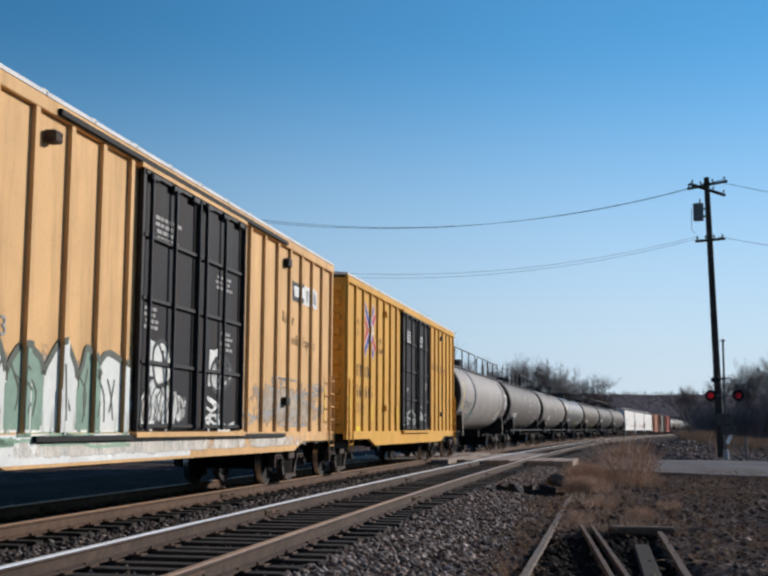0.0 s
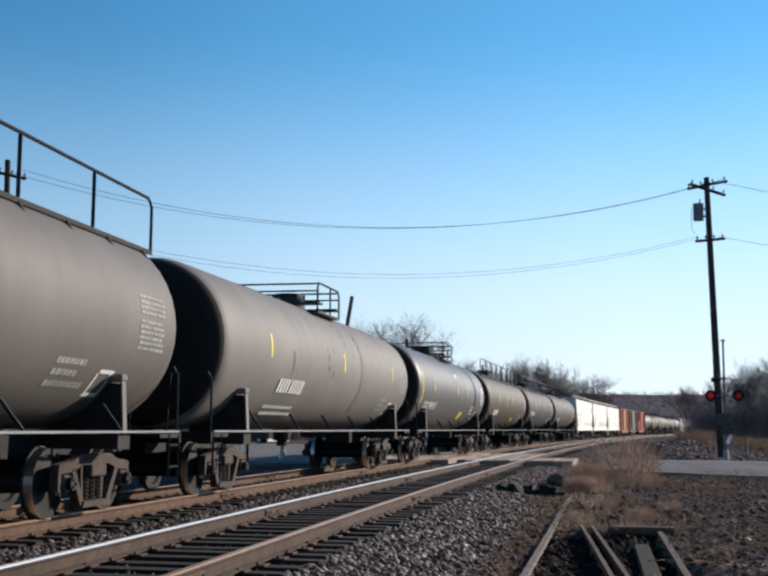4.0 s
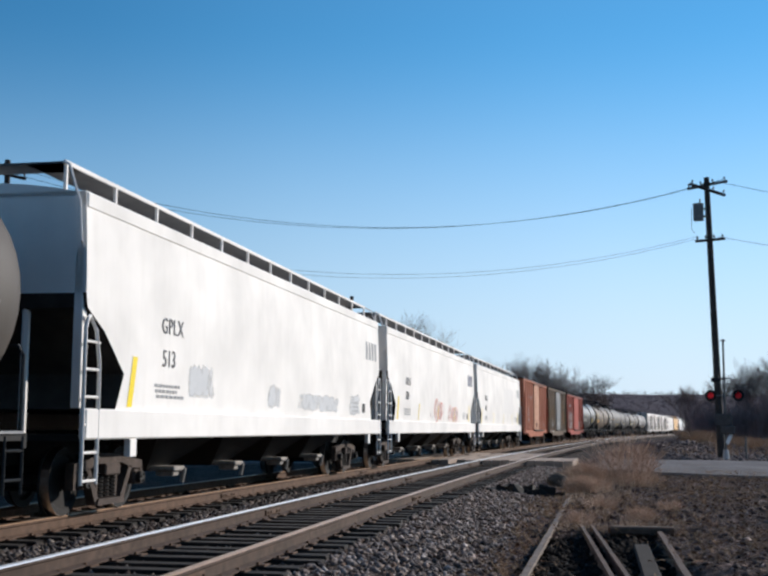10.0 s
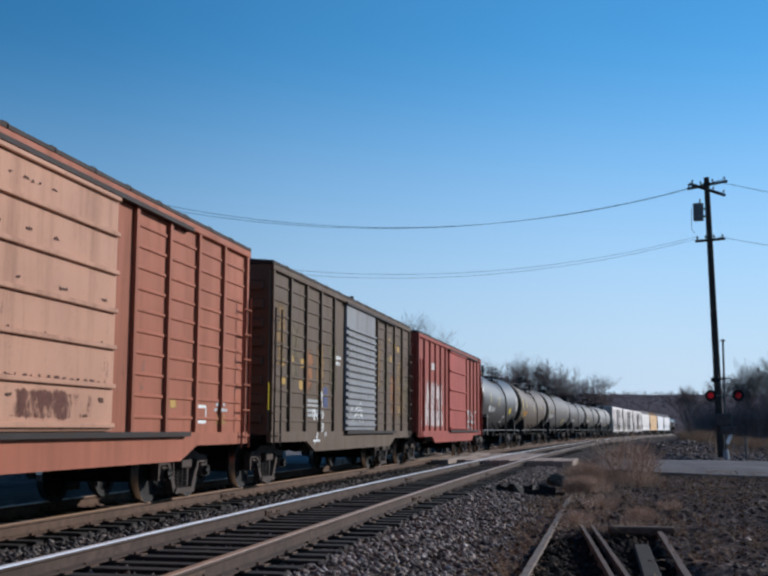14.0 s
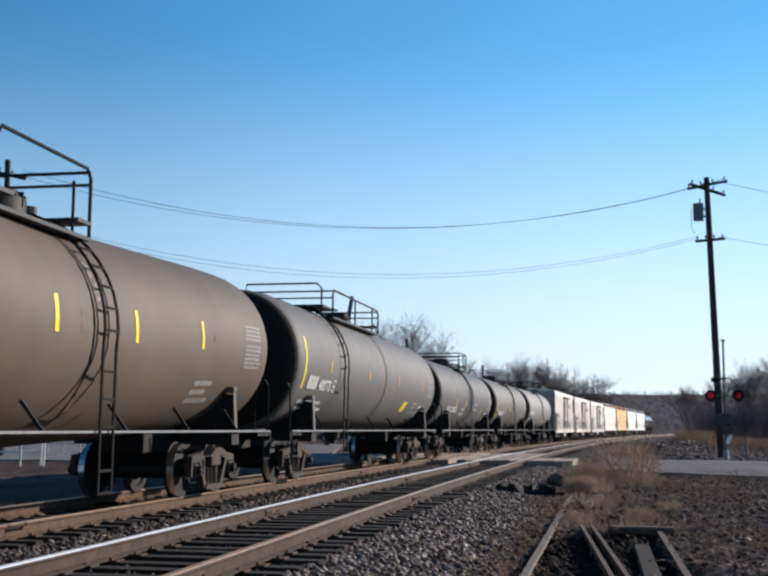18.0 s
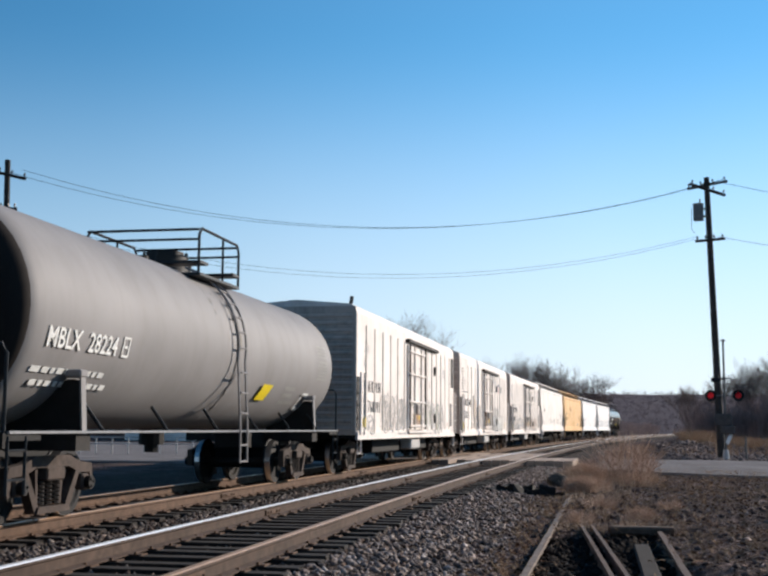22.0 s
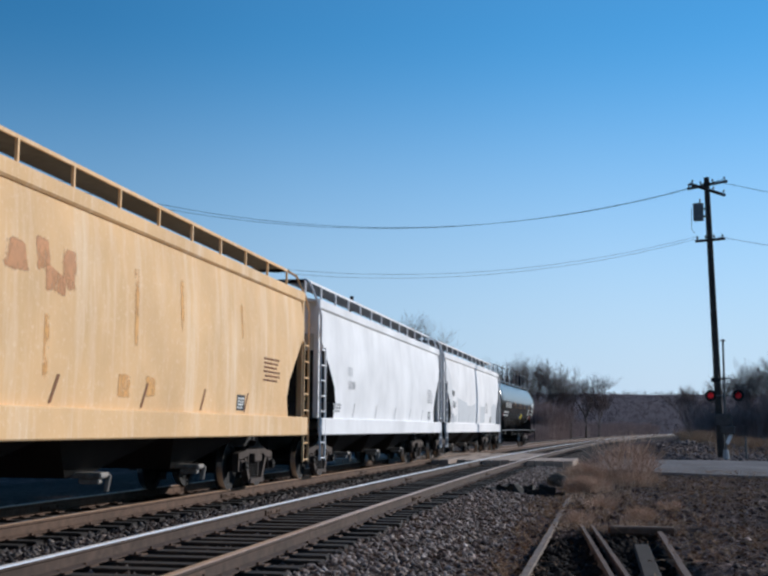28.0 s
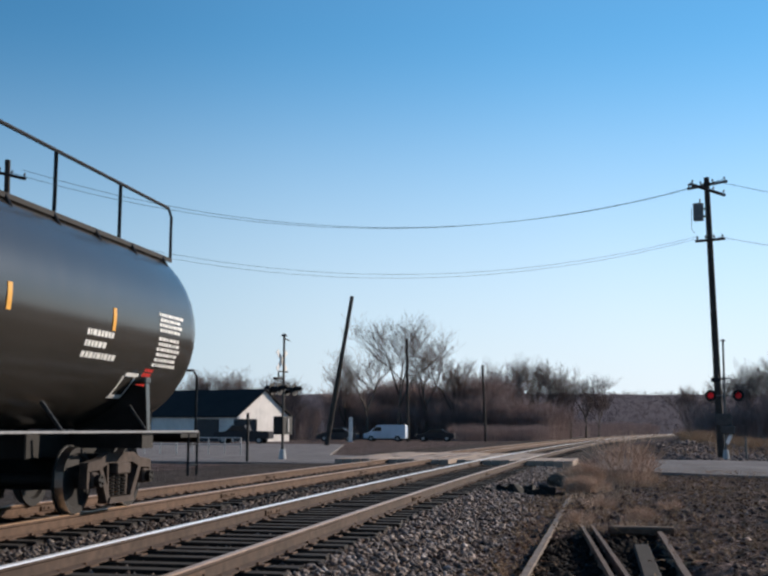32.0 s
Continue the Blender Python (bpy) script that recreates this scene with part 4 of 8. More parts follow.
    for d in (1, -1):
        part("end_wall", lambda bm: box(bm, -xs + 0.03, xs - 0.03, min(d * hb, d * (hb + 0.02)), max(d * hb, d * (hb + 0.02)), zb + 0.02, zt - 0.06), em, w)
    part("underframe", lambda bm: (box(bm, -0.3, 0.3, -half + 0.9, half - 0.9, 0.62, 1.0), box(bm, -1.5, 1.5, -hb, hb, 0.9, 0.97), box(bm, -1.15, 1.15, -4.5, 4.5, 0.46, 0.9, 0.03)), STEEL_DARK, w)
    add_bogie(w, -(half - 2.5), index)
    add_bogie(w, half - 2.5, index)
    add_couplers(w, half)
    return w


# ---------------------------------------------------------------- the train, front to rear
# distances of the couplings along the track at the clip's start, in plan units
COUPLINGS = [7.2, 25.94, 44.60, 63.62, 82.77, 101.83, 120.36, 139.37, 157.82, 177.00, 195.84, 215.13, 233.99, 250.07, 265.83, 282.63, 299.40, 316.81, 336.27, 353.19,
             369.74, 386.13, 403.96, 421.97, 440.00, 458.18, 476.52, 494.27, 512.23, 530.95]
MID = [(a + b) / 2 * K for a, b in zip(COUPLINGS, COUPLINGS[1:])]
HALF = [(b - a) / 2 * K for a, b in zip(COUPLINGS, COUPLINGS[1:])]
SPEED, GAIN, SLOWING = 16.385 * K, 0.03217 * K, -0.00511 * K


def gone(t):
    """How far the train has come by t seconds."""
    return SPEED * t + GAIN * t * t / 2 + SLOWING * t ** 3 / 6 + 1.0 * max(0.0, t - 31.5) ** 2


TRAIN = []
_h = iter(zip(range(99), HALF))


def add(make, *args, **kw):
    i, h = next(_h)
    TRAIN.append(make(i, h, *args, **kw))
    return TRAIN[-1]


add(add_box_car, 4.87, (0.74, 0.45, 0.20), "faded yellow high box car with black double doors and graffiti", "tall", (0.017, 0.018, 0.022), (-2.4, 2.1), 20, 0.45)
add(add_box_car, 4.87, (0.70, 0.375, 0.07), "yellow high box car with black double doors", "tall", (0.017, 0.018, 0.022), (-1.9, 2.7), 20, 0.2)
add(add_tank_car, (0.31, 0.282, 0.258), "light grey tank car with a full-length top walkway", full_rail=True, front_in=0.95, stripes=0, tall_mark=True, side_rail=False, letter=FADED_LETTER, stencil_mat=WHITE_LETTER, number_y=-6.5, number="5046", number_z=2.2, stencil_y=-0.75, marks=((-4.2, -3.5, 1.6, 1.95, (0.24, 0.36, 0.36)),))
add(add_tank_car, (0.140, 0.124, 0.112), "brownish grey tank car with a full-length top walkway", full_rail=True, stripes_at=(-6.6,), stripe_z=(2.4, 2.7), number_y=-6.9, number_z=1.95, stripe=ORANGE_MARK, marks=((1.2, 2.6, 1.5, 3.4, (0.27, 0.25, 0.22)), (-4.2, -2.9, 1.82, 2.12, (0.15, 0.14, 0.12))))
add(add_tank_car, (0.19, 0.172, 0.155), "grey tank car with a small top platform", stripes=3, bands=(2.2,))
add(add_tank_car, (0.098, 0.095, 0.093), "dark grey tank car with white lettering and a small top platform", mark="CTCX", number="704074", number_y=-7.1, stripes_at=(-5.4, 0.25, 3.0), stripe_z=(2.25, 2.66), rough=0.46, spec=0.42, tall_mark=True, stencil_mat=WHITE_LETTER, data_top=2.05, data_y=-2.5, placard=(2.35,), placard_z=(1.55, 1.84), number_z=2.0)
add(add_tank_car, (0.072, 0.055, 0.041), "rusty brown tank car with a full-length top walkway", full_rail=True, stripes_at=(-4.6, -1.2, 1.4), stripe_z=(2.15, 2.5), rough=0.56, spec=0.28, placard=(2.6,), placard_z=(1.6, 1.8), number_y=-6.6, number_z=2.0)
add(add_tank_car, (0.058, 0.054, 0.051), "dark brownish grey tank car with a full-length top walkway", full_rail=True, stripes_at=(-4.2, -1.3, 1.5, 3.8, 5.8), stripe_z=(2.15, 2.55), number="63345", number_y=-7.2, number_z=2.2)
add(add_tank_car, (0.085, 0.073, 0.063), "dirty brown-grey tank car with patched paint", mark="NATX", number="33549", number_y=-6.85, stripes=0, number_z=1.95, marks=((0.75, 1.8, 2.05, 2.95, (0.12, 0.112, 0.105)),))
for lab in ("white covered hopper with grey painted-out patches", "white covered hopper with faint pink graffiti", "clean white covered hopper"):
    add(add_hopper, (0.80, 0.765, 0.72), lab, amount=0.10)
add(add_box_car, 4.32, (0.37, 0.125, 0.070), "faded red-brown ribbed box car", "old", (0.50, 0.27, 0.175), (-1.5, 1.85), 12, 0.5)
add(add_box_car, 4.32, (0.125, 0.088, 0.060), "dark brown box car with a ribbed silver door", "louvre", (0.27, 0.275, 0.28), (-1.4, 2.0), 12, 0.6)
add(add_box_car, 4.32, (0.33, 0.072, 0.05), "red box car with a plain sliding door", "plain", (0.38, 0.075, 0.055), (-1.5, 2.9), 14, 0.4)
add(add_tank_car, (0.074, 0.069, 0.066), "dark grey tank car with a side ladder", ladder_mid=True, dip=0.18, rough=0.42, spec=0.45, stencil_mat=WHITE_LETTER, data_y=-5.4, ladder_y=0.75, number="210192", number_y=-5.4, stripes_at=(-4.8, -1.6, 1.66, 7.1), stripe_z=(2.2, 2.65), placard=(3.65,), placard_z=(2.06, 2.38), number_z=2.2)
add(add_tank_car, (0.125, 0.094, 0.070), "brownish tank car with amber lettering", ladder_mid=True, ladder_y=0.65, platform=(-1.4, 1.1), rail_h=0.75, dip=0.27, letter=ORANGE_MARK, stripes_at=(-5.2, -0.7, 1.7, 4.4), stripe_z=(2.2, 2.62), number_y=-6.4, tall_mark=True, number_z=2.15)
add(add_tank_car, (0.138, 0.129, 0.122), "grey tank car with a side ladder", ladder_mid=True, ladder_y=-4.85, platform=(-4.1, 1.42), tall_mark=True, number="400775", stripes=4, number_y=-7.85, stripe=ORANGE_MARK, placard=(4.1,), number_z=2.15)
add(add_tank_car, (0.108, 0.104, 0.102), "plain grey tank car with white lettering", ladder_mid=True, ladder_y=-0.3, stencil_y=-0.95, r=1.40, rail_h=0.55, platform=(-0.8, 1.4), mark="DBUX", number="250024", number_y=-5.75, stripes_at=(-3.5, -1.0), stripe_z=(1.95, 2.35), number_z=1.95)
add(add_tank_car, (0.148, 0.136, 0.125), "grey tank car with yellow reflectors", ladder_mid=True, r=1.40, rail_h=0.64, platform=(-1.3, 1.7), stripes_at=(-3.55, -1.1), stripe_z=(1.9, 2.32), tall_mark=True, tall_z=(1.5, 2.6), number="205271", number_y=-6.0, number_z=2.0)
add(add_tank_car, (0.245, 0.232, 0.225), "light grey tank car with a black ladder", ladder_mid=True, ladder_y=0.35, r=1.42, rail_h=0.6, mark="MBLX", number="28224", number_y=-6.7, stripes=0, number_z=2.25, placard=(2.4,))
for k in range(3):
    add(add_reefer, "grubby white refrigerator car with graffiti", unit=k > 0, engine=k != 1)
add(add_hopper, (0.80, 0.75, 0.70), "off-white covered hopper with straight sides", amount=0.2)
add(add_hopper, (0.72, 0.465, 0.235), "faded tan covered hopper with rust stains", True, 0.85, (0.86, 0.70, 0.52))
add(add_hopper, (0.80, 0.785, 0.775), "clean white covered hopper with rounded sides", True, 0.08)
add(add_hopper, (0.80, 0.775, 0.755), "white covered hopper with grey painted-out patches", True, 0.12)
add(add_tank_car, (0.038, 0.034, 0.029), "glossy black tank car at the train's rear", full_rail=True, number="221220", number_y=-6.8, stripe=ORANGE_MARK, rough=0.19, amount=0.05, spec=0.6, mark="SHPX", stencil_top=2.75, stencil_y=-1.35, data_top=2.3, data_y=-2.5, stencil_mat=WHITE_LETTER, placard=(1.95,), placard_z=(1.78, 2.04), stripe_z=(2.14, 2.56), stripes_at=(-6.2, -2.45, 0.25, 2.8, 5.6), number_z=2.5)


# ---------------------------------------------------------------- marks, worn patches and spray paint on the cars
SOFT = {}


def soft(mat, worn, edge=True):
    """The same paint worn thin: it breaks up in patches and fades out towards its edges."""
    key = (mat.name, round(worn, 2), edge)
    if key not in SOFT:
        m = mat.copy()
        m.name = mat.name + "_worn"
        nt = m.node_tree
        b = nt.nodes["Principled BSDF"]
        tc = nt.nodes.new("ShaderNodeTexCoord")
        v = _noise(nt, tc.outputs["Object"], 2.6, 10, 0.78, (1, 1, 0.55))
        lo = 0.36 + 0.36 * worn
        if edge:
            sep = nt.nodes.new("ShaderNodeSeparateXYZ")
            nt.links.new(tc.outputs["Generated"], sep.inputs[0])
            for axis in ("Y", "Z"):
                for near, far in ((0.0, 0.24), (1.0, 0.76)):
                    less = nt.nodes.new("ShaderNodeMath")
                    nt.links.new(v, less.inputs[0])
                    nt.links.new(_ramp(nt, sep.outputs[axis], near, far, -0.32, 0.0), less.inputs[1])
                    v = less.outputs[0]
        a = _ramp(nt, v, lo - 0.05, lo + 0.05, 0.0, 0.95)
        nt.links.new(a, b.inputs["Alpha"])
        SOFT[key] = m
    return SOFT[key]


def lay(quads, w, index, name, mat, lift=0.005, label=""):
    """Small flat quads in (y, z) laid on a car's flank as one coat of paint."""
    v, f, known = [], [], {}
    sf = SURF[index]
    for q in quads:
        cy, cz = sum(p[0] for p in q) / len(q), sum(p[1] for p in q) / len(q)
        flat = abs(sf(cy, cz + 0.01) - sf(cy, cz - 0.01)) < 1e-6
        x = sf(cy, cz) + lift
        face = []
        for p in q:
            c = (round(x if flat else sf(p[0], p[1]) + lift, 4), round(p[0], 4), round(p[1], 4))
            if c not in known:
                known[c] = len(v)
                v.append(c)
            face.append(known[c])
        if len(set(face)) == len(face):
            f.append(tuple(face))
    if not f:
        return None
    me = bpy.data.meshes.new(name)
    me.from_pydata(v, [], f)
    me.materials.append(mat)
    return put(name, me, w, None, label)


def inside(poly, y, z):
    hit = False
    for (y0, z0), (y1, z1) in zip(poly, poly[1:] + poly[:1]):
        if (z0 > z) != (z1 > z) and y < (y1 - y0) * (z - z0) / (z1 - z0) + y0:
            hit = not hit
    return hit


def fill(poly, cell=0.06):
    """Cells that cover a polygon."""
    ys, zs = [p[0] for p in poly], [p[1] for p in poly]
    out = []
    for y in np.arange(min(ys), max(ys), cell):
        for z in np.arange(min(zs), max(zs), cell):
            if inside(poly, y + cell / 2, z + cell / 2):
                out.append(((y, z), (y + cell, z), (y + cell, z + cell), (y, z + cell)))
    return out


def columns(poly, step=0.1, rise=0.22):
    """Upright strips with sloping ends that cover a polygon cleanly."""
    ys = [p[0] for p in poly]
    edges = list(zip(poly, poly[1:] + poly[:1]))

    def span(y):
        hit = [a[1] + (b[1] - a[1]) * (y - a[0]) / (b[0] - a[0]) for a, b in edges if (a[0] > y) != (b[0] > y)]
        return (min(hit), max(hit)) if len(hit) > 1 else None
    n = max(1, int((max(ys) - min(ys)) / step))
    cut = np.linspace(min(ys) + 1e-4, max(ys) - 1e-4, n + 1)
    out = []
    for y0, y1 in zip(cut, cut[1:]):
        a, b = span(y0), span(y1)
        if not a or not b:
            continue
        m = max(1, int(max(a[1] - a[0], b[1] - b[0]) / rise))
        for k in range(m):
            f, g = k / m, (k + 1) / m
            out.append(((y0, a[0] + (a[1] - a[0]) * f), (y1, b[0] + (b[1] - b[0]) * f), (y1, b[0] + (b[1] - b[0]) * g), (y0, a[0] + (a[1] - a[0]) * g)))
    return out


def rect(y0, y1, z0, z1, wob=0.0, seed=0):
    rng = random.Random(seed)
    pts = [(y0, z0), ((y0 + y1) / 2, z0), (y1, z0), (y1, (z0 + z1) / 2), (y1, z1), ((y0 + y1) / 2, z1), (y0, z1), (y0, (z0 + z1) / 2)]
    return [(y + rng.uniform(-wob, wob) * (y in (y0, y1)), z + rng.uniform(-wob, wob) * (z == z1)) for y, z in pts]


def stroke(pts, width):
    """A brush line along pts, in short quads with a swelling width."""
    line = []
    for a, b in zip(pts, pts[1:]):
        n = max(1, int(math.hypot(b[0] - a[0], b[1] - a[1]) / 0.09))
        line += [(a[0] + (b[0] - a[0]) * i / n, a[1] + (b[1] - a[1]) * i / n) for i in range(n)]
    line.append(pts[-1])
    side = []
    for k, p in enumerate(line):
        a, b = line[max(0, k - 1)], line[min(len(line) - 1, k + 1)]
        dy, dz = b[0] - a[0], b[1] - a[1]
        ln = math.hypot(dy, dz) or 1
        u, v = -dz / ln * width / 2, dy / ln * width / 2
        side.append(((p[0] + u, p[1] + v), (p[0] - u, p[1] - v)))
    return [(a[0], a[1], b[1], b[0]) for a, b in zip(side, side[1:])]


def smooth_line(pts, n=5, close=False):
    """Points of a smooth curve through pts."""
    p = list(pts)
    if close:
        p = [p[-1]] + p + [p[0], p[1]]
    else:
        p = [p[0]] + p + [p[-1]]
    out = []
    for a, b, c, d in zip(p, p[1:], p[2:], p[3:]):
        for i in range(n):
            t = i / n
            out.append(tuple(0.5 * (2 * b[k] + (c[k] - a[k]) * t + (2 * a[k] - 5 * b[k] + 4 * c[k] - d[k]) * t * t + (3 * b[k] - a[k] - 3 * c[k] + d[k]) * t ** 3) for k in (0, 1)))
    out.append(p[-2])
    return out


def spray(i, y0, y1, z0, z1, n, fill_cols, line, seed, width=0.07, worn=0.25):
    """Bulging sprayed shapes side by side, filled and outlined."""
    w = TRAIN[i]
    rng = random.Random(seed)
    step = (y1 - y0) / n
    lines, fills = [], [[] for _ in fill_cols]
    for k in range(n):
        c, hgt = y0 + (k + 0.5) * step, (z1 - z0)
        lean = rng.uniform(-0.15, 0.2)
        m = 9
        pts = []
        for j in range(m):
            a = j / m * math.tau
            ry, rz = step * rng.uniform(0.42, 0.72), hgt * rng.uniform(0.36, 0.56)
            pts.append((c + ry * math.cos(a) + lean * math.sin(a) * hgt, (z0 + z1) / 2 + rz * math.sin(a)))
        loop = smooth_line(pts, 4, True)
        if fill_cols:
            fills[k % len(fill_cols)] += fill(loop, 0.045)
        lines += stroke(loop, width)
        for _ in range(2):
            q = [(c + rng.uniform(-0.35, 0.35) * step, z0 + hgt * f) for f in (rng.uniform(0.05, 0.3), rng.uniform(0.4, 0.6), rng.uniform(0.7, 0.95))]
            lines += stroke(smooth_line(q, 5), width * rng.uniform(0.6, 1.1))
    for cols, mat in zip(fills, fill_cols):
        tagged(lay(cols, w, i, "spray_fill", soft(mat, worn, False) if worn else mat, 0.004), kind="stuff")
    tagged(lay(lines, w, i, "spray_outline", line, 0.008), kind="stuff")


def scribble(i, y0, y1, z0, z1, n, mat, seed, width=0.03, name="scribble"):
    """Thin looping hand-drawn lines."""
    rng = random.Random(seed)
    out = []
    for _ in range(n):
        c = (rng.uniform(y0, y1), rng.uniform(z0, z1))
        ry, rz = (y1 - y0) / max(2.0, n ** 0.5) * 0.7, (z1 - z0) * 0.30
        pts = [(min(y1, max(y0, c[0] + rng.uniform(-ry, ry))), min(z1, max(z0, c[1] + rng.uniform(-rz, rz)))) for _k in range(5)]
        out += stroke(smooth_line(pts, 5), width)
    tagged(lay(out, TRAIN[i], i, name, mat, 0.007), kind="stuff")


def patch(i, y0, y1, z0, z1, mat, worn=0.0, wob=0.04, seed=0, name="paint_patch", cell=0.08, lift=0.004):
    if worn > 0.2:
        mat = soft(mat, worn)
    return lay(columns(rect(y0, y1, z0, z1, wob, seed + i), min(cell, 0.06)), TRAIN[i], i, name, mat, lift + 0.0004 * (seed % 5))


def words(i, y, z, h, lines, length, mat, seed=0, name="small_writing", gap=1.7):
    """Lines of small writing as plain bars."""
    rng = random.Random(seed + i)
    out = []
    for k in range(lines):
        yy, zz = y + rng.uniform(0, 0.1 * length), z - k * h * gap
        end = y + length * rng.uniform(0.75, 1.0)
        while yy < end:
            d = h * rng.uniform(1.2, 3.4)
            out.append(((yy, zz), (yy + d, zz), (yy + d, zz + h), (yy, zz + h)))
            yy += d + h * 0.7
    tagged(lay(out, TRAIN[i], i, name, mat, 0.006), kind="stuff")


def mark_bars(i, y, z, h, n, mat, wd=0.6, name="reporting_mark"):
    """One upright bar for each letter of a mark."""
    lay([((y + k * h * (wd + 0.25), z), (y + k * h * (wd + 0.25) + h * wd, z), (y + k * h * (wd + 0.25) + h * wd, z + h), (y + k * h * (wd + 0.25), z + h)) for k in range(n)], TRAIN[i], i, name, mat, 0.006)["kind"] = "stuff"


def digits(i, text, y, z, size, mat, name="number", turn=0.0, space=1.0):
    x = SURF[i](y + 0.3, z + size * 0.35) + 0.008
    m = Matrix.Translation((x, y, z)) @ (Matrix.Rotation(turn, 4, "Y") if turn else Matrix.Identity(4)) @ FLANK
    return add_digits(TRAIN[i], text, size, m, mat, name, space)


def slash(i, y, z0, z1, wd, mat, lean=0.12, name="reflector"):
    lay([((y + lean * k / 5, z0 + (z1 - z0) * k / 5), (y + wd + lean * k / 5, z0 + (z1 - z0) * k / 5), (y + wd + lean * (k + 1) / 5, z0 + (z1 - z0) * (k + 1) / 5), (y + lean * (k + 1) / 5, z0 + (z1 - z0) * (k + 1) / 5)) for k in range(5)],
        TRAIN[i], i, name, mat, 0.006)


def coat(name, col, rough=0.65, var=0.2):
    return plain(name, col, rough, 0.0, var, 7.0, 0.05)


SPRAY_WHITE, SPRAY_BLACK, SPRAY_GREEN = coat("white_spray", (0.78, 0.78, 0.74)), coat("black_spray", (0.035, 0.037, 0.04)), coat("green_spray", (0.30, 0.44, 0.32))
SPRAY_GREY, SPRAY_SILVER, SPRAY_PINK = coat("grey_spray", (0.33, 0.33, 0.33)), coat("silver_spray", (0.50, 0.52, 0.50)), coat("pink_spray", (0.70, 0.47, 0.43))
SPRAY_OCHRE, SPRAY_ORANGE, SPRAY_BLUE = coat("ochre_paint", (0.55, 0.33, 0.07)), coat("orange_spray", (0.62, 0.22, 0.05)), coat("blue_paint", (0.04, 0.06, 0.16))
GRIME, PATCH_GREY, PATCH_PALE = coat("pale_grime", (0.46, 0.38, 0.29), 0.8, 0.3), coat("grey_patch_paint", (0.56, 0.565, 0.57), 0.65, 0.06), coat("pale_patch_paint", (0.62, 0.615, 0.61), 0.65, 0.06)
RUST_STAIN, FAINT_LETTER = coat("rust_stain", (0.24, 0.11, 0.05), 0.85, 0.35), coat("washed_lettering", (0.50, 0.30, 0.12))

SPRAY_LINE = coat("grey_green_outline", (0.10, 0.105, 0.10))

# front box car: grime and spray paint along its lower half
A0 = 0
for k, (a, b) in enumerate(((-8.9, -2.4), (2.3, 8.4))):
    patch(A0, a, b, 1.07, 2.15, GRIME, 0.21, 0.1, 3 + k, "grime")
    patch(A0, a, b, 1.07, 2.35, GRIME, 0.62, 0.1, 5 + k, "grime")
patch(A0, -8.9, 8.9, 0.76, 1.05, coat("chalky_dust", (0.70, 0.65, 0.57), 0.8, 0.25), 0.21, 0.02, 9, "grime", 0.05)
patch(A0, -8.95, -2.45, 1.09, 1.5, SPRAY_WHITE, 0.0, 0.14, 30, "spray_ground", 0.06, 0.009)
patch(A0, -8.95, -0.2, 0.74, 1.06, SPRAY_WHITE, 0.0, 0.02, 32, "spray_ground", 0.06, 0.002)
patch(A0, -2.3, -0.2, 1.12, 1.7, SPRAY_WHITE, 0.3, 0.1, 31, "spray_ground")
spray(A0, -9.0, -6.9, 1.0, 2.2, 2, (SPRAY_WHITE,), SPRAY_LINE, 11, 0.04, 0.0)
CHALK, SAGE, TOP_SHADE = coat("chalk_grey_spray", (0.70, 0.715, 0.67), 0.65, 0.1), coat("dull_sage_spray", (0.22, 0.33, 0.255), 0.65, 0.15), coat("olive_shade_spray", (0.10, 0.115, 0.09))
for k, (y0, y1, peak, z1, mat) in enumerate(((-6.95, -5.72, -6.05, 2.08, CHALK), (-5.74, -4.88, -5.35, 2.04, SAGE), (-4.92, -4.02, -4.43, 2.15, CHALK), (-4.04, -3.42, -3.78, 2.11, SAGE), (-3.60, -2.42, -3.15, 2.08, CHALK))):
    out = smooth_line([(y0, 1.12), (y0 + 0.02, 1.6), (y0 + 0.12, 1.86), (peak, z1), (y1 - 0.12, 1.9), (y1, 1.6), (y1 - 0.03, 1.12)], 4)
    tagged(lay(fill(out, 0.045), TRAIN[A0], A0, "spray_fill", mat, 0.012 + 0.002 * (k % 2)), kind="stuff")
    cap = smooth_line([(y0 + 0.03, 1.74), (y0 + 0.14, 1.9), (peak, z1 + 0.01), (y1 - 0.1, 1.92), (y1 - 0.02, 1.74)], 4)
    rng = random.Random(k)
    lines = stroke(cap, 0.085)
    for _ in range(3):
        a = rng.uniform(y0 + 0.15, y1 - 0.15)
        lines += stroke(smooth_line([(a, rng.uniform(1.2, 1.35)), (a + rng.uniform(-0.12, 0.12), 1.55), (a + rng.uniform(-0.25, 0.25), rng.uniform(1.7, 1.95))], 4), 0.03)
    tagged(lay(lines, TRAIN[A0], A0, "spray_outline", TOP_SHADE, 0.018), kind="stuff")
    for _ in range(5):          # drips down over the sill
        a = rng.uniform(y0 + 0.05, y1 - 0.05)
        tagged(lay(stroke([(a, 1.35), (a, rng.uniform(1.02, 1.12))], 0.03), TRAIN[A0], A0, "drip", mat, 0.016), kind="stuff")
patch(A0, -2.25, -1.05, 1.12, 1.85, CHALK, 0.28, 0.1, 33, "spray_fill", 0.05)
patch(A0, -1.98, -1.55, 1.85, 2.35, CHALK, 0.16, 0.04, 34, "spray_fill", 0.05)
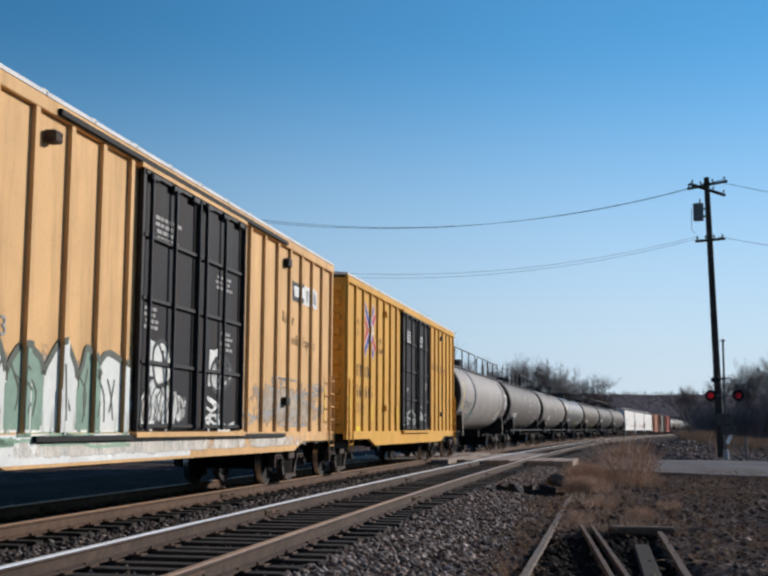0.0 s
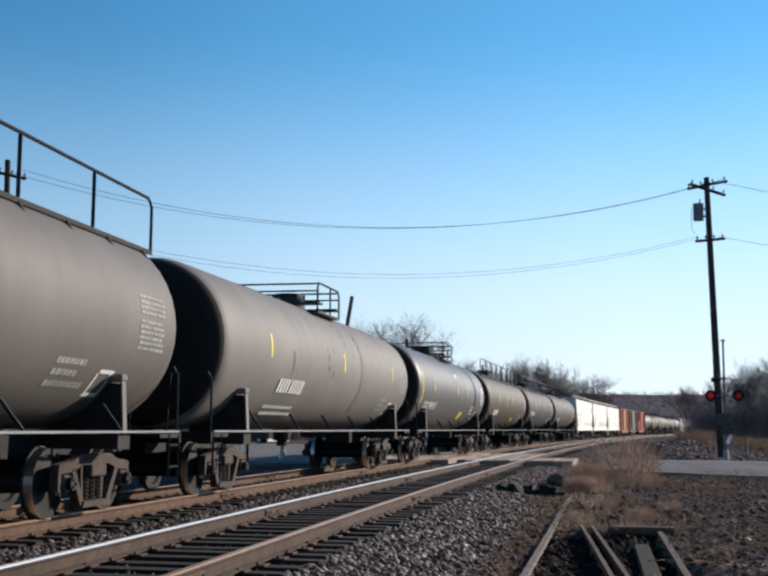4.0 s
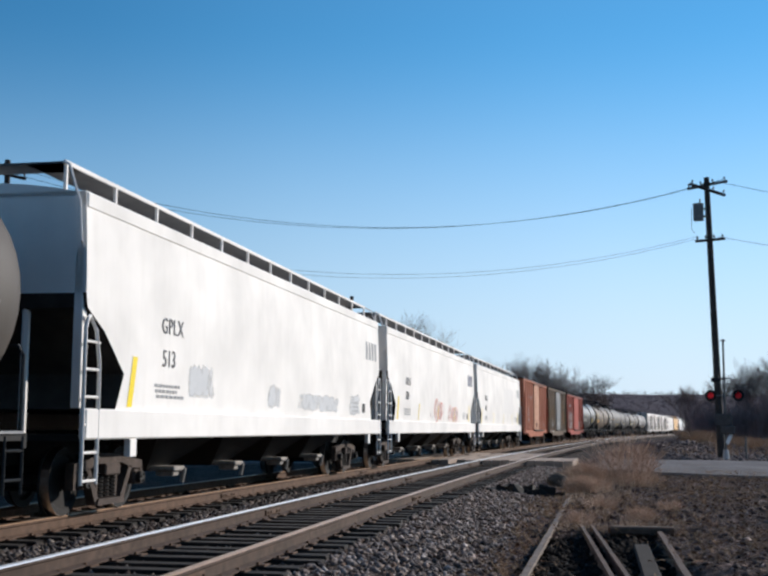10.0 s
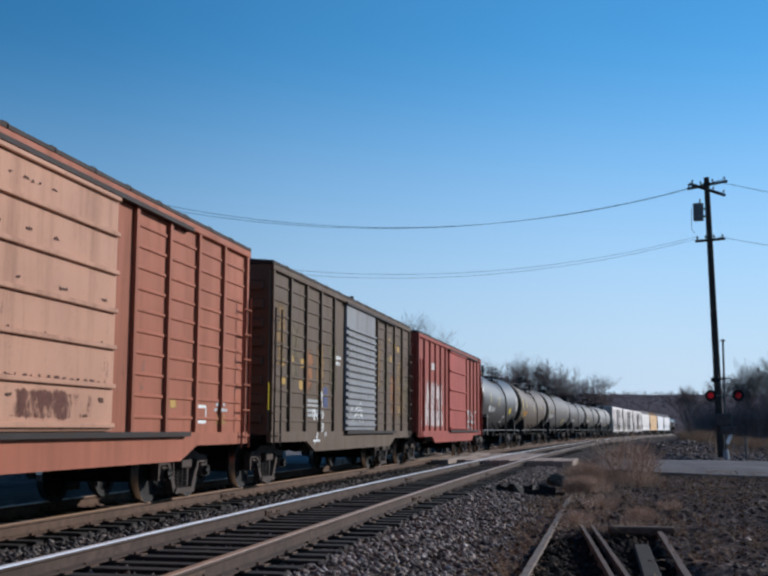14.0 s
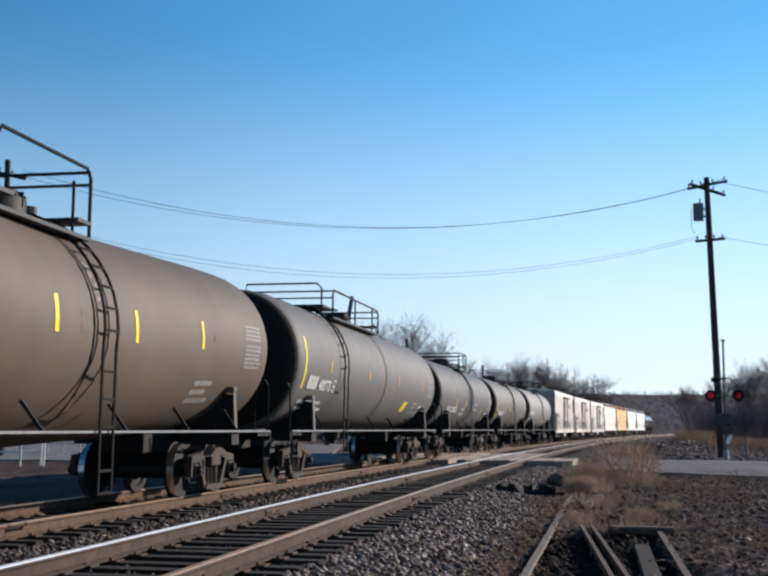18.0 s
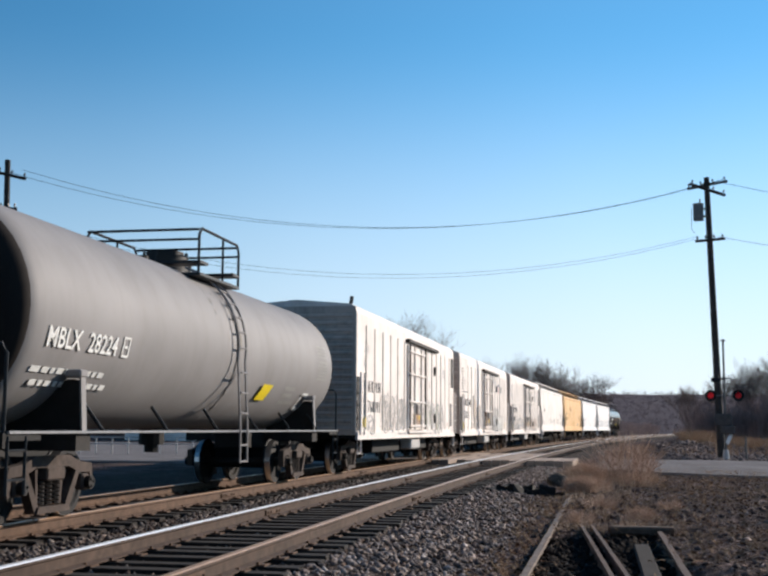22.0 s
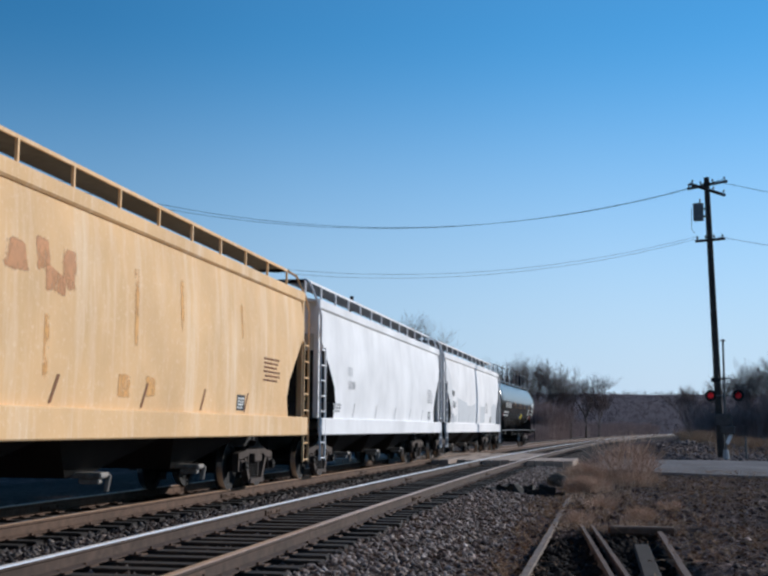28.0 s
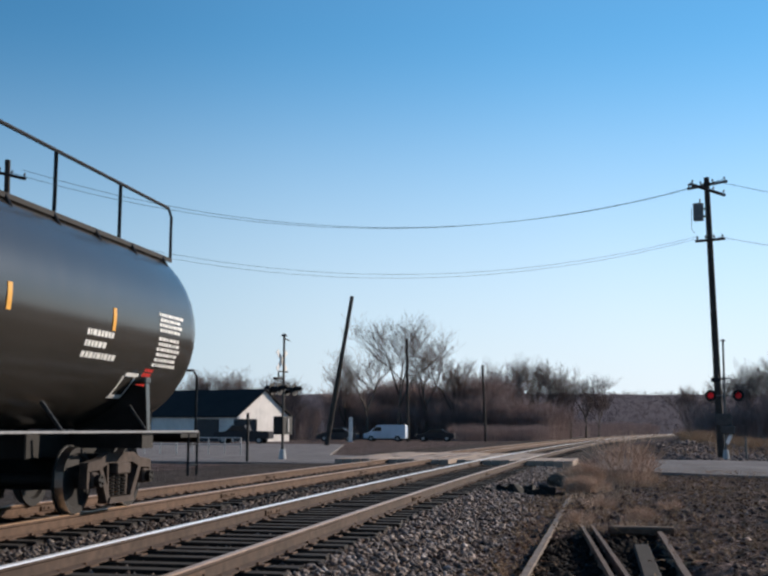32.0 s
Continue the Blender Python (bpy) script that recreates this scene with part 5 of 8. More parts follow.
patch(A0, 0.45, 0.88, 1.8, 2.38, CHALK, 0.2, 0.04, 35, "spray_fill", 0.05)
spray(A0, -2.25, -0.9, 1.1, 1.75, 4, (CHALK,), SPRAY_BLACK, 17, 0.03, 0.0)
spray(A0, -1.85, -1.15, 1.7, 2.4, 1, (SPRAY_WHITE,), SPRAY_BLACK, 18, 0.07, 0.1)
spray(A0, 0.55, 1.5, 1.65, 2.35, 1, (SPRAY_WHITE,), SPRAY_BLACK, 19, 0.08, 0.4)
scribble(A0, 0.4, 2.0, 1.1, 1.7, 7, SPRAY_WHITE, 21, 0.045)
scribble(A0, -8.8, -2.6, 0.92, 1.1, 12, SPRAY_GREEN, 22, 0.04)
scribble(A0, 2.4, 8.2, 1.2, 2.1, 10, SPRAY_GREY, 23, 0.035)
patch(A0, 5.6, 6.5, 3.72, 4.12, BLACK_LETTER, 0.08, 0.01, 2, "emblem", 0.05)
patch(A0, 6.5, 7.7, 3.72, 4.12, SPRAY_WHITE, 0.1, 0.01, 3, "emblem", 0.05)
patch(A0, 5.75, 6.35, 3.82, 4.04, SPRAY_WHITE, 0.1, 0.01, 4, "emblem_bar", 0.05, 0.007)
for k in range(3):
    patch(A0, 6.7 + 0.34 * k, 6.92 + 0.34 * k, 3.8, 4.04, SPRAY_GREY, 0.1, 0.01, 5 + k, "emblem_bar", 0.05, 0.007)
words(A0, -1.9, 4.05, 0.055, 4, 1.0, FADED_LETTER, 1)
words(A0, 0.7, 3.55, 0.05, 3, 0.8, FADED_LETTER, 2)
words(A0, -2.2, 2.75, 0.05, 4, 0.5, FADED_LETTER, 3)
words(A0, 1.0, 2.65, 0.05, 4, 0.6, FADED_LETTER, 4)
words(A0, -8.1, 3.6, 0.14, 2, 1.2, FAINT_LETTER, 5)
mark_bars(A0, -8.4, 2.42, 0.3, 4, FAINT_LETTER)
mark_bars(A0, -8.4, 2.02, 0.3, 6, FAINT_LETTER)
digits(A0, "Railcar", 4.9, 3.22, 0.33, FAINT_LETTER, "slogan")
digits(A0, "Pooling Experts", 5.4, 2.82, 0.33, FAINT_LETTER, "slogan")
slash(A0, 8.42, 1.3, 2.05, 0.1, YELLOW_MARK, 0)
part("upper_door_track", lambda bm: box(bm, 1.60, 1.68, -4.9, 4.9, 4.72, 4.80, 0.01), STEEL_DARK, TRAIN[0])
part("lower_door_track", lambda bm: box(bm, 1.61, 1.68, -5.2, 4.9, 0.98, 1.05, 0.01), STEEL_DARK, TRAIN[0])
part("track_stop", lambda bm: box(bm, 1.56, 1.72, -5.12, -4.92, 4.36, 4.5, 0.02), FRAME_RUST, TRAIN[0])
digits(A0, "3", -5.9, 2.1, 0.32, SPRAY_GREY, "chalk_number")
for z in (1.69, 4.42):
    part("hinge_box", lambda bm: box(bm, 1.56, 1.67, 4.95, 5.2, z - 0.1, z + 0.06, 0.01), STEEL_DARK, TRAIN[0])
for k in range(8):            # rust runs from the ribs' feet
    rng = random.Random(k)
    y = -8.5 + k * 2.2 + rng.uniform(-0.5, 0.5)
    patch(A0, y, y + 0.2, 1.1, 1.1 + rng.uniform(0.3, 0.9), RUST_STAIN, 0.5, 0.04, 40 + k, "rust_run", 0.05, 0.003)

BROWN_LETTER = coat("brown_black_lettering", (0.075, 0.045, 0.025))

# second box car: crossed emblem, slogan, data panels
B0 = 1
E_RED, E_BLUE = coat("emblem_red", (0.55, 0.05, 0.04)), coat("emblem_blue", (0.06, 0.09, 0.33))
for y0, y1, z0, z1, k in ((-6.95, -5.62, 3.16, 4.28, 1.0),):
    c, zc = (y0 + y1) / 2, (z0 + z1) / 2
    for sy in (y0, y1):
        for sz in (z0, z1):
            out, up = (1 if sy > c else -1), (1 if sz > zc else -1)
            for nm, mat, dy, dz, wd, high in (("emblem_ground", coat("emblem_white", (0.80, 0.79, 0.77)), 0.0, 0.0, 0.50, 0.004), ("emblem_edge", E_BLUE, -0.10 * out, 0.08 * up, 0.20, 0.007), ("emblem_core", E_RED, 0.10 * out, -0.08 * up, 0.20, 0.007)):
                tip, root = (sy + dy * k, sz + dz * k), (c + (0.06 * out + dy) * k, zc + (0.06 * up + dz) * k)
                tagged(lay(stroke([root, tip], wd * k), TRAIN[B0], B0, nm, mat, high), kind="stuff")
for txt, y, z in (("next", -7.98, 3.78), ("load", -7.98, 3.5), ("any", -5.1, 3.48), ("road", -5.1, 3.2)):
    digits(B0, txt, y, z, 0.28, FAINT_LETTER, "slogan")
digits(B0, "Railcar Pooling Experts", 3.75, 3.2, 0.35, FAINT_LETTER, "slogan")
digits(B0, "TBOX", -7.78, 2.46, 0.44, BROWN_LETTER, "reporting_mark", space=1.55)
digits(B0, "662665", -7.78, 1.94, 0.46, BROWN_LETTER, space=1.5)
words(B0, -8.0, 1.75, 0.03, 5, 1.3, coat("washed_brown_lettering", (0.46, 0.23, 0.05)), 3)
for y in (-1.3, 0.75):
    words(B0, y, 4.08, 0.055, 4, 0.85, SPRAY_WHITE, int(y * 9) + 20)
words(B0, 1.9, 2.6, 0.05, 3, 0.6, FADED_LETTER, 31)
for y in (-1.15, 1.25):
    for k in range(3):
        patch(B0, y + 0.12 * (k % 2), y + 0.25, 2.2 - 0.45 * k, 2.42 - 0.42 * k, SPRAY_WHITE, 0.35, 0.06, k + 60, "spray_dab", 0.05)
scribble(B0, -1.6, 2.2, 1.25, 1.75, 9, SPRAY_SILVER, 33, 0.05)
patch(B0, 0.45, 0.6, 1.5, 1.98, SPRAY_ORANGE, 0.15, 0.02, 3, "label")
for y in (2.86, 8.42, -8.45):
    slash(B0, y, 1.35, 2.0, 0.1, YELLOW_MARK, 0)
for y in (7.2,):
    patch(B0, y, y + 0.2, 1.38, 1.7, BLACK_LETTER, 0, 0.0, 3, "data_panel", 0.05)
for z in (1.69, 4.42):
    part("hinge_box", lambda bm: box(bm, 1.56, 1.67, 5.45, 5.7, z - 0.1, z + 0.06, 0.01), STEEL_DARK, TRAIN[1])
patch(B0, -7.75, -7.3, 1.06, 1.2, YELLOW_MARK, 0.0, 0.0, 1, "label", 0.05)
for y in (-5.9, -2.75):
    slash(B0, y, 1.32, 1.78, 0.1, YELLOW_MARK, 0)
for z in (1.72, 4.34):
    part("hinge_box", lambda bm: box(bm, 1.56, 1.68, -4.5, -4.2, z - 0.09, z + 0.07, 0.015), paint("box_car_paint_1", (0.70, 0.375, 0.07)), TRAIN[1])

# tank cars: streaks of spilt product at the manway and dust along the belly
for i in (3, 4, 5, 6, 8, 15, 16, 17, 18, 20):
    rng = random.Random(100 + i)
    dark = rng.random() < 0.5
    mt = coat("spill_dark", (0.06, 0.05, 0.042), 0.7, 0.3) if dark else coat("spill_pale", (0.34, 0.31, 0.27), 0.8, 0.3)
    for k in range(5):
        y = rng.uniform(-1.2, 1.6)
        patch(i, y, y + rng.uniform(0.06, 0.22), rng.uniform(2.2, 3.2), 3.95, mt, 0.5, 0.02, 80 + k, "spill_streak", 0.06, 0.003)
    for k in range(0 if i in (2, 17, 18, 20) else 3):
        y = rng.uniform(-7, 7)
        patch(i, y, y + rng.uniform(0.3, 0.9), rng.uniform(1.6, 2.6), rng.uniform(2.7, 3.3), coat("touch_up_%d" % (i % 3), ((0.20, 0.18, 0.16), (0.13, 0.115, 0.10), (0.28, 0.265, 0.24))[i % 3], 0.7, 0.3), 0.58, 0.06, 90 + k, "touch_up", 0.07, 0.003)
for y in (-6.9, 7.0):
    patch(28, y + 0.05, y + 0.37, 1.72, 1.98, RED_MARK, 0.0, 0.0, 1, "red_panel", 0.05)

for k, (y0, y1, z0, z1, pc) in enumerate(((-4.15, -3.95, 2.1, 2.75, (0.38, 0.18, 0.06)), (-1.15, -0.95, 2.0, 2.6, (0.34, 0.17, 0.07)), (-4.2, -3.0, 1.45, 2.05, (0.05, 0.043, 0.038)), (-6.9, -5.9, 2.6, 3.6, (0.16, 0.14, 0.125)),
                                          (-2.6, -1.7, 2.1, 3.4, (0.15, 0.13, 0.11)), (3.0, 4.2, 1.7, 2.6, (0.055, 0.048, 0.042)), (4.6, 5.2, 1.5, 2.3, (0.20, 0.185, 0.165)), (2.5, 3.1, 1.45, 1.8, (0.24, 0.20, 0.15)), (-0.2, 0.6, 1.5, 2.3, (0.13, 0.112, 0.095)))):
    patch(8, y0, y1, z0, z1, coat("tank_stain_%d" % k, pc, 0.85, 0.2), 0.34, 0.08, 60 + k, "stain")
patch(8, 0.45, 0.7, 3.05, 3.25, SPRAY_WHITE, 0.1, 0.04, 71, "paint_dab", 0.05)
for y0, y1, z0, z1 in ((1.8, 2.7, 1.97, 2.28), (6.5, 7.15, 2.08, 2.5), (-1.85, -1.0, 1.72, 2.02)):
    patch(18, y0, y1, z0, z1, coat("pale_grey_touch_up", (0.34, 0.33, 0.31), 0.8, 0.15), 0.1, 0.03, int(y0 * 9) + 40, "paint_patch", 0.05, 0.003)
for y in (1.4, 4.2):
    patch(18, y, y + 0.1, 2.15, 2.55, SPRAY_PINK, 0.3, 0.02, int(y * 9), "faded_reflector", 0.04, 0.003)
for k, (y, wd, pc) in enumerate(((-5.2, 0.5, 0.16), (-3.3, 0.6, 0.15), (-0.6, 0.4, 0.14), (2.4, 0.5, 0.15), (5.0, 0.6, 0.14), (6.2, 0.4, 0.16))):   # washed-out bands down the patched tank
    patch(8, y, y + wd, 1.9 + 0.15 * (k % 3), 3.75, coat("washed_band", (0.155, 0.142, 0.128), 0.8, 0.2), 0.42, 0.08, 140 + k, "washed_band", 0.07, 0.003)
# dark scars and yellow dabs on two of the tanks
for i, y in ((2, 5.75), (8, 1.9)):
    lay(columns([(y - 0.09, 2.55), (y - 0.05, 2.2), (y, 2.1), (y + 0.05, 2.25), (y + 0.09, 2.6), (y + 0.04, 2.95), (y, 3.05), (y - 0.05, 2.9)], 0.03), TRAIN[i], i, "scar", BLACK_LETTER, 0.005)
patch(2, 5.65, 6.1, 1.82, 2.08, YELLOW_MARK, 0.22, 0.05, 4, "yellow_dab", 0.05)
patch(2, -6.45, -4.9, 2.05, 2.48, coat("pale_painted_out_patch", (0.36, 0.335, 0.31), 0.8, 0.15), 0.1, 0.02, 5, "painted_out_patch", 0.07, 0.003)
patch(5, 0.15, 0.45, 3.2, 3.36, SPRAY_WHITE, 0.0, 0.05, 4, "paint_dab", 0.05)
for i, y in ((7, -2.0), (3, -1.0)):
    words(i, y, 3.16, 0.07, 3, 0.6, FADED_LETTER, 8)
# a dark repainted band by the rear head of the first tank car
patch(2, 6.7, 8.6, 1.75, 3.75, coat("dark_repaint", (0.14, 0.125, 0.11)), 0.0, 0.02, 6, "repainted_panel", 0.1)

# hoppers
WORN_BLACK = coat("worn_black_lettering", (0.12, 0.12, 0.125))
for i, cols in ((9, SPRAY_GREY), (10, BLUE_LETTER), (11, SPRAY_GREY)):
    for k in range(4):
        patch(i, 7.4 + 0.38 * k, 7.7 + 0.38 * k, 2.95, 3.42, cols, 0.05, 0.01, k, "emblem_bar", 0.05)
    for y in {9: (-7.85,), 11: (-8.05, -3.6, 0.6, 4.7, 7.5)}.get(i, (-8.05, -4.5, -0.6, 3.4, 7.5)):
        slash(i, y, 1.42, 2.1 if abs(y) > 7 else 1.95, 0.16 if abs(y) > 7 else 0.10, YELLOW_MARK, 0.14)
    digits(i, "GPLX", -6.72, 2.5, 0.33, WORN_BLACK, "reporting_mark", space=1.1)
    words(i, -6.95, 1.72, 0.045, 3, 1.1, SPRAY_GREY, 4)
    words(i, 5.8, 1.75, 0.06, 3, 0.7, SPRAY_GREY, 5)
    patch(i, 7.0, 7.35, 1.55, 1.78, BLACK_LETTER, 0.15, 0, 3, "data_panel", 0.05)
digits(9, "513", -6.67, 2.02, 0.35, WORN_BLACK)
digits(11, "629", -6.67, 2.02, 0.35, WORN_BLACK)
digits(10, "620", -6.70, 2.05, 0.35, WORN_BLACK)
for k, (a, b, c, d) in enumerate(((-5.9, -4.2, 1.5, 2.2), (-1.6, -0.4, 1.45, 2.0), (0.2, 5.0, 1.45, 1.9), (5.4, 6.9, 1.38, 2.05))):
    patch(9, a, b, c, d, PATCH_GREY, 0.21, 0.06, k, "painted_out_patch")
spray(10, -1.2, 0.5, 1.45, 2.15, 2, (SPRAY_PINK,), coat("red_outline", (0.62, 0.24, 0.20)), 51, 0.035, 0.45)
spray(10, 1.9, 4.3, 1.4, 2.0, 3, (SPRAY_PINK,), coat("pale_red_outline", (0.70, 0.36, 0.32)), 52, 0.03, 0.5)
patch(11, 0.9, 5.4, 1.95, 3.35, coat("off_white_patch", (0.72, 0.69, 0.655), 0.65, 0.05), 0.0, 0.03, 7, "painted_out_patch")
patch(10, -4.5, 4.5, 1.4, 1.75, SPRAY_PINK, 0.66, 0.1, 54, "spray_fill")
# straight-sided off-white, tan, white and patched hoppers
for i in (24, 25, 26, 27):
    mark_bars(i, -5.9 if i == 26 else -7.05 if i > 24 else -6.7, 2.42, 0.22, 3 if i == 26 else 4, PATCH_PALE if i == 26 else BLACK_LETTER, 0.5)
    words(i, -7.4, 1.68, 0.045, 3, 0.9, SPRAY_GREY, 6)
    dy = {25: 4.25, 27: 4.85}.get(i, 5.98)
    patch(i, dy, dy + 0.44, 1.45, 1.72, BLACK_LETTER, 0.0, 0.0, 8, "data_panel", 0.05)
    words(i, dy + 0.05, 1.64, 0.03, 4, 0.3, SPRAY_WHITE, 9)
    words(i, 2.9 if i == 27 else 5.75, 2.3 if i == 27 else 2.42, 0.04, 6, 1.1, SPRAY_GREY if i != 25 else RUST_STAIN, 11, "small_writing", 2.0)
    for y in (-5.4, -2.7, 0.0, 2.4, 4.65):
        slash(i, y, 1.42, 1.76, 0.07, SPRAY_GREY if i != 25 else RUST_STAIN, 0.18)
digits(25, "570091", -6.9, 2.0, 0.36, BLACK_LETTER)
digits(26, "57201", -5.9, 2.1, 0.30, PATCH_PALE)
digits(27, "57611", -6.95, 1.97, 0.36, SPRAY_GREY)
for k, (a, b, c, d) in enumerate(((-3.9, -3.25, 2.75, 3.2), (-3.3, -2.8, 2.8, 3.25), (-2.95, -2.3, 2.6, 2.95), (-2.4, -1.95, 2.6, 3.35))):
    patch(25, a, b, c, d, coat("dark_red_smear", (0.52, 0.235, 0.085)), 0.3, 0.18, k, "smear", 0.05, 0.004)
ORANGE_RUN = coat("orange_run", (0.70, 0.38, 0.13), 0.8, 0.15)
for y, wd, z0, z1 in ((-0.35, 0.22, 2.0, 3.7), (1.4, 0.18, 2.3, 3.6), (-0.9, 0.6, 1.45, 1.95), (0.1, 0.5, 1.5, 1.9), (-4.6, 0.2, 1.6, 2.6), (-2.9, 0.14, 1.5, 2.7), (4.4, 0.12, 2.5, 3.5)):
    patch(25, y, y + wd, z0, z1, ORANGE_RUN, 0.32, 0.05, int(y * 7) + 60, "orange_run", 0.05, 0.004)
lay(columns(smooth_line([(-7.15, 1.42), (-7.3, 1.85), (-7.85, 2.35), (-8.35, 2.85), (-8.4, 3.5), (-7.6, 3.45), (-7.0, 2.9), (-6.85, 2.0), (-6.9, 1.42)], 4, True)), TRAIN[27], 27, "painted_out_patch", PATCH_PALE, 0.004)
for k, (a, b, c) in enumerate(((-5.6, -3.0, 2.3), (-3.0, -0.3, 2.2), (1.2, 2.9, 2.2), (5.4, 7.25, 2.3), (-6.8, -5.7, 1.7))):
    patch(27, a, b, 1.42, c, PATCH_GREY, 0.0, 0.12, k, "painted_out_patch")
patch(24, -7, 8, 1.4, 2.1, coat("cream_stain", (0.60, 0.55, 0.46), 0.8, 0.25), 0.55, 0.1, 3, "stain")

# ribbed box cars
R1, R2, R3 = 12, 13, 14
for k, y in enumerate((-5.0, -4.3, -3.6, -2.9)):
    patch(R1, y, y + 0.5, 3.0, 3.42, SPRAY_WHITE, 0.3, 0.03, k, "emblem_bar", 0.05)
SCUFF = coat("brown_scuff", (0.10, 0.045, 0.028), 0.85, 0.3)
rng = random.Random(40)
for k in range(46):            # rust spots and scrapes along the door's ridges
    y, z = (-1.35 + 0.19 * k, 1.72) if k < 16 else (rng.uniform(-1.4, 1.6), rng.choice((1.16, 1.3, 1.5, 2.2, 2.75, 3.3, 3.85)))
    patch(R1, y, y + rng.uniform(0.04, 0.14), z - rng.uniform(0.02, 0.05), z, SCUFF, 0.1, 0.02, 20 + k, "scuff", 0.03, 0.006)
patch(R1, -1.4, 1.75, 1.14, 1.62, coat("dark_red_rust", (0.13, 0.05, 0.035), 0.85, 0.3), 0.42, 0.05, 77, "rust_run", 0.05, 0.004)
mark_bars(R1, -4.9, 2.35, 0.22, 4, SPRAY_WHITE, 0.5)
mark_bars(R1, -4.9, 2.02, 0.22, 6, SPRAY_WHITE, 0.5)
words(R1, -4.9, 1.75, 0.05, 3, 1.4, SPRAY_SILVER, 2)
lay(stroke([(5.12, 1.24), (5.58, 1.24), (5.58, 1.48), (5.12, 1.48), (5.12, 1.24)], 0.05), TRAIN[R1], R1, "data_panel", SPRAY_WHITE, 0.006)
patch(R1, 6.0, 6.7, 1.15, 1.42, SPRAY_OCHRE, 0.3, 0.03, 4, "label", 0.05)
words(R1, 6.0, 1.5, 0.05, 2, 0.7, SPRAY_SILVER, 3)
patch(R1, 3.9, 4.5, 1.4, 1.6, SPRAY_OCHRE, 0.45, 0.05, 5, "spray_dab", 0.05)
for k in range(26):
    rng = random.Random(300 + k)
    i = R1 + k % 3
    y = rng.uniform(-7.2, 7.2)
    patch(i, y, y + rng.uniform(0.15, 0.5), rng.uniform(1.1, 1.8), rng.uniform(1.9, 3.6), coat("dark_red_rust", (0.13, 0.05, 0.035), 0.85, 0.3) if k % 2 else coat("pale_fade", (0.40, 0.22, 0.16), 0.8, 0.25), 0.6, 0.08, k, "rust_run", 0.07, 0.003)
for y, z in ((-6.8, 2.3), (-6.1, 2.4), (-5.3, 2.35), (-6.7, 1.95), (-5.4, 1.9), (4.0, 3.5), (4.7, 3.4), (5.4, 3.35), (4.3, 3.0), (5.6, 2.9), (6.1, 3.1)):
    patch(R2, y, y + 0.45, z, z + 0.26, SPRAY_OCHRE, 0.22, 0.03, int(y * 7), "worn_lettering", 0.05)
for k in range(14):
    y = -7.3 + 1.05 * k
    if not -2.2 < y < 1.6:
        rng = random.Random(500 + k)
        patch(R2, y + 0.12, y + 1.0, rng.uniform(1.1, 2.2), rng.uniform(2.8, 3.9), coat("panel_rust_%d" % (k % 3), ((0.26, 0.16, 0.065), (0.17, 0.135, 0.075), (0.33, 0.145, 0.06))[k % 3], 0.85, 0.3), rng.uniform(0.21, 0.36), 0.1, 130 + k, "rust_panel")
patch(R2, -3.45, -2.9, 1.6, 2.08, SPRAY_BLUE, 0.1, 0.04, 3, "label", 0.05)
scribble(R2, -4.7, -3.3, 0.82, 1.95, 6, SPRAY_WHITE, 61, 0.045)
scribble(R2, -0.9, 0.5, 1.3, 1.85, 6, SPRAY_WHITE, 62, 0.04)
slash(R2, -7.48, 1.48, 2.0, 0.1, YELLOW_MARK, 0)
words(R2, -2.2, 2.75, 0.08, 2, 0.4, SPRAY_WHITE, 4)
words(R2, -4.9, 1.7, 0.06, 4, 1.2, SPRAY_SILVER, 5)
patch(R3, -7.9, -1.6, 1.07, 3.2, coat("washed_white", (0.62, 0.50, 0.46)), 0.34, 0.2, 7, "washed_spray", 0.07)
patch(R3, -7.9, -1.6, 1.07, 2.0, coat("washed_white", (0.62, 0.50, 0.46)), 0.24, 0.2, 9, "washed_spray", 0.07, 0.005)
mark_bars(R3, -5.2, 3.2, 0.24, 5, SPRAY_WHITE, 0.5)
scribble(R3, 3.0, 7.2, 1.15, 1.9, 9, SPRAY_SILVER, 63, 0.04)

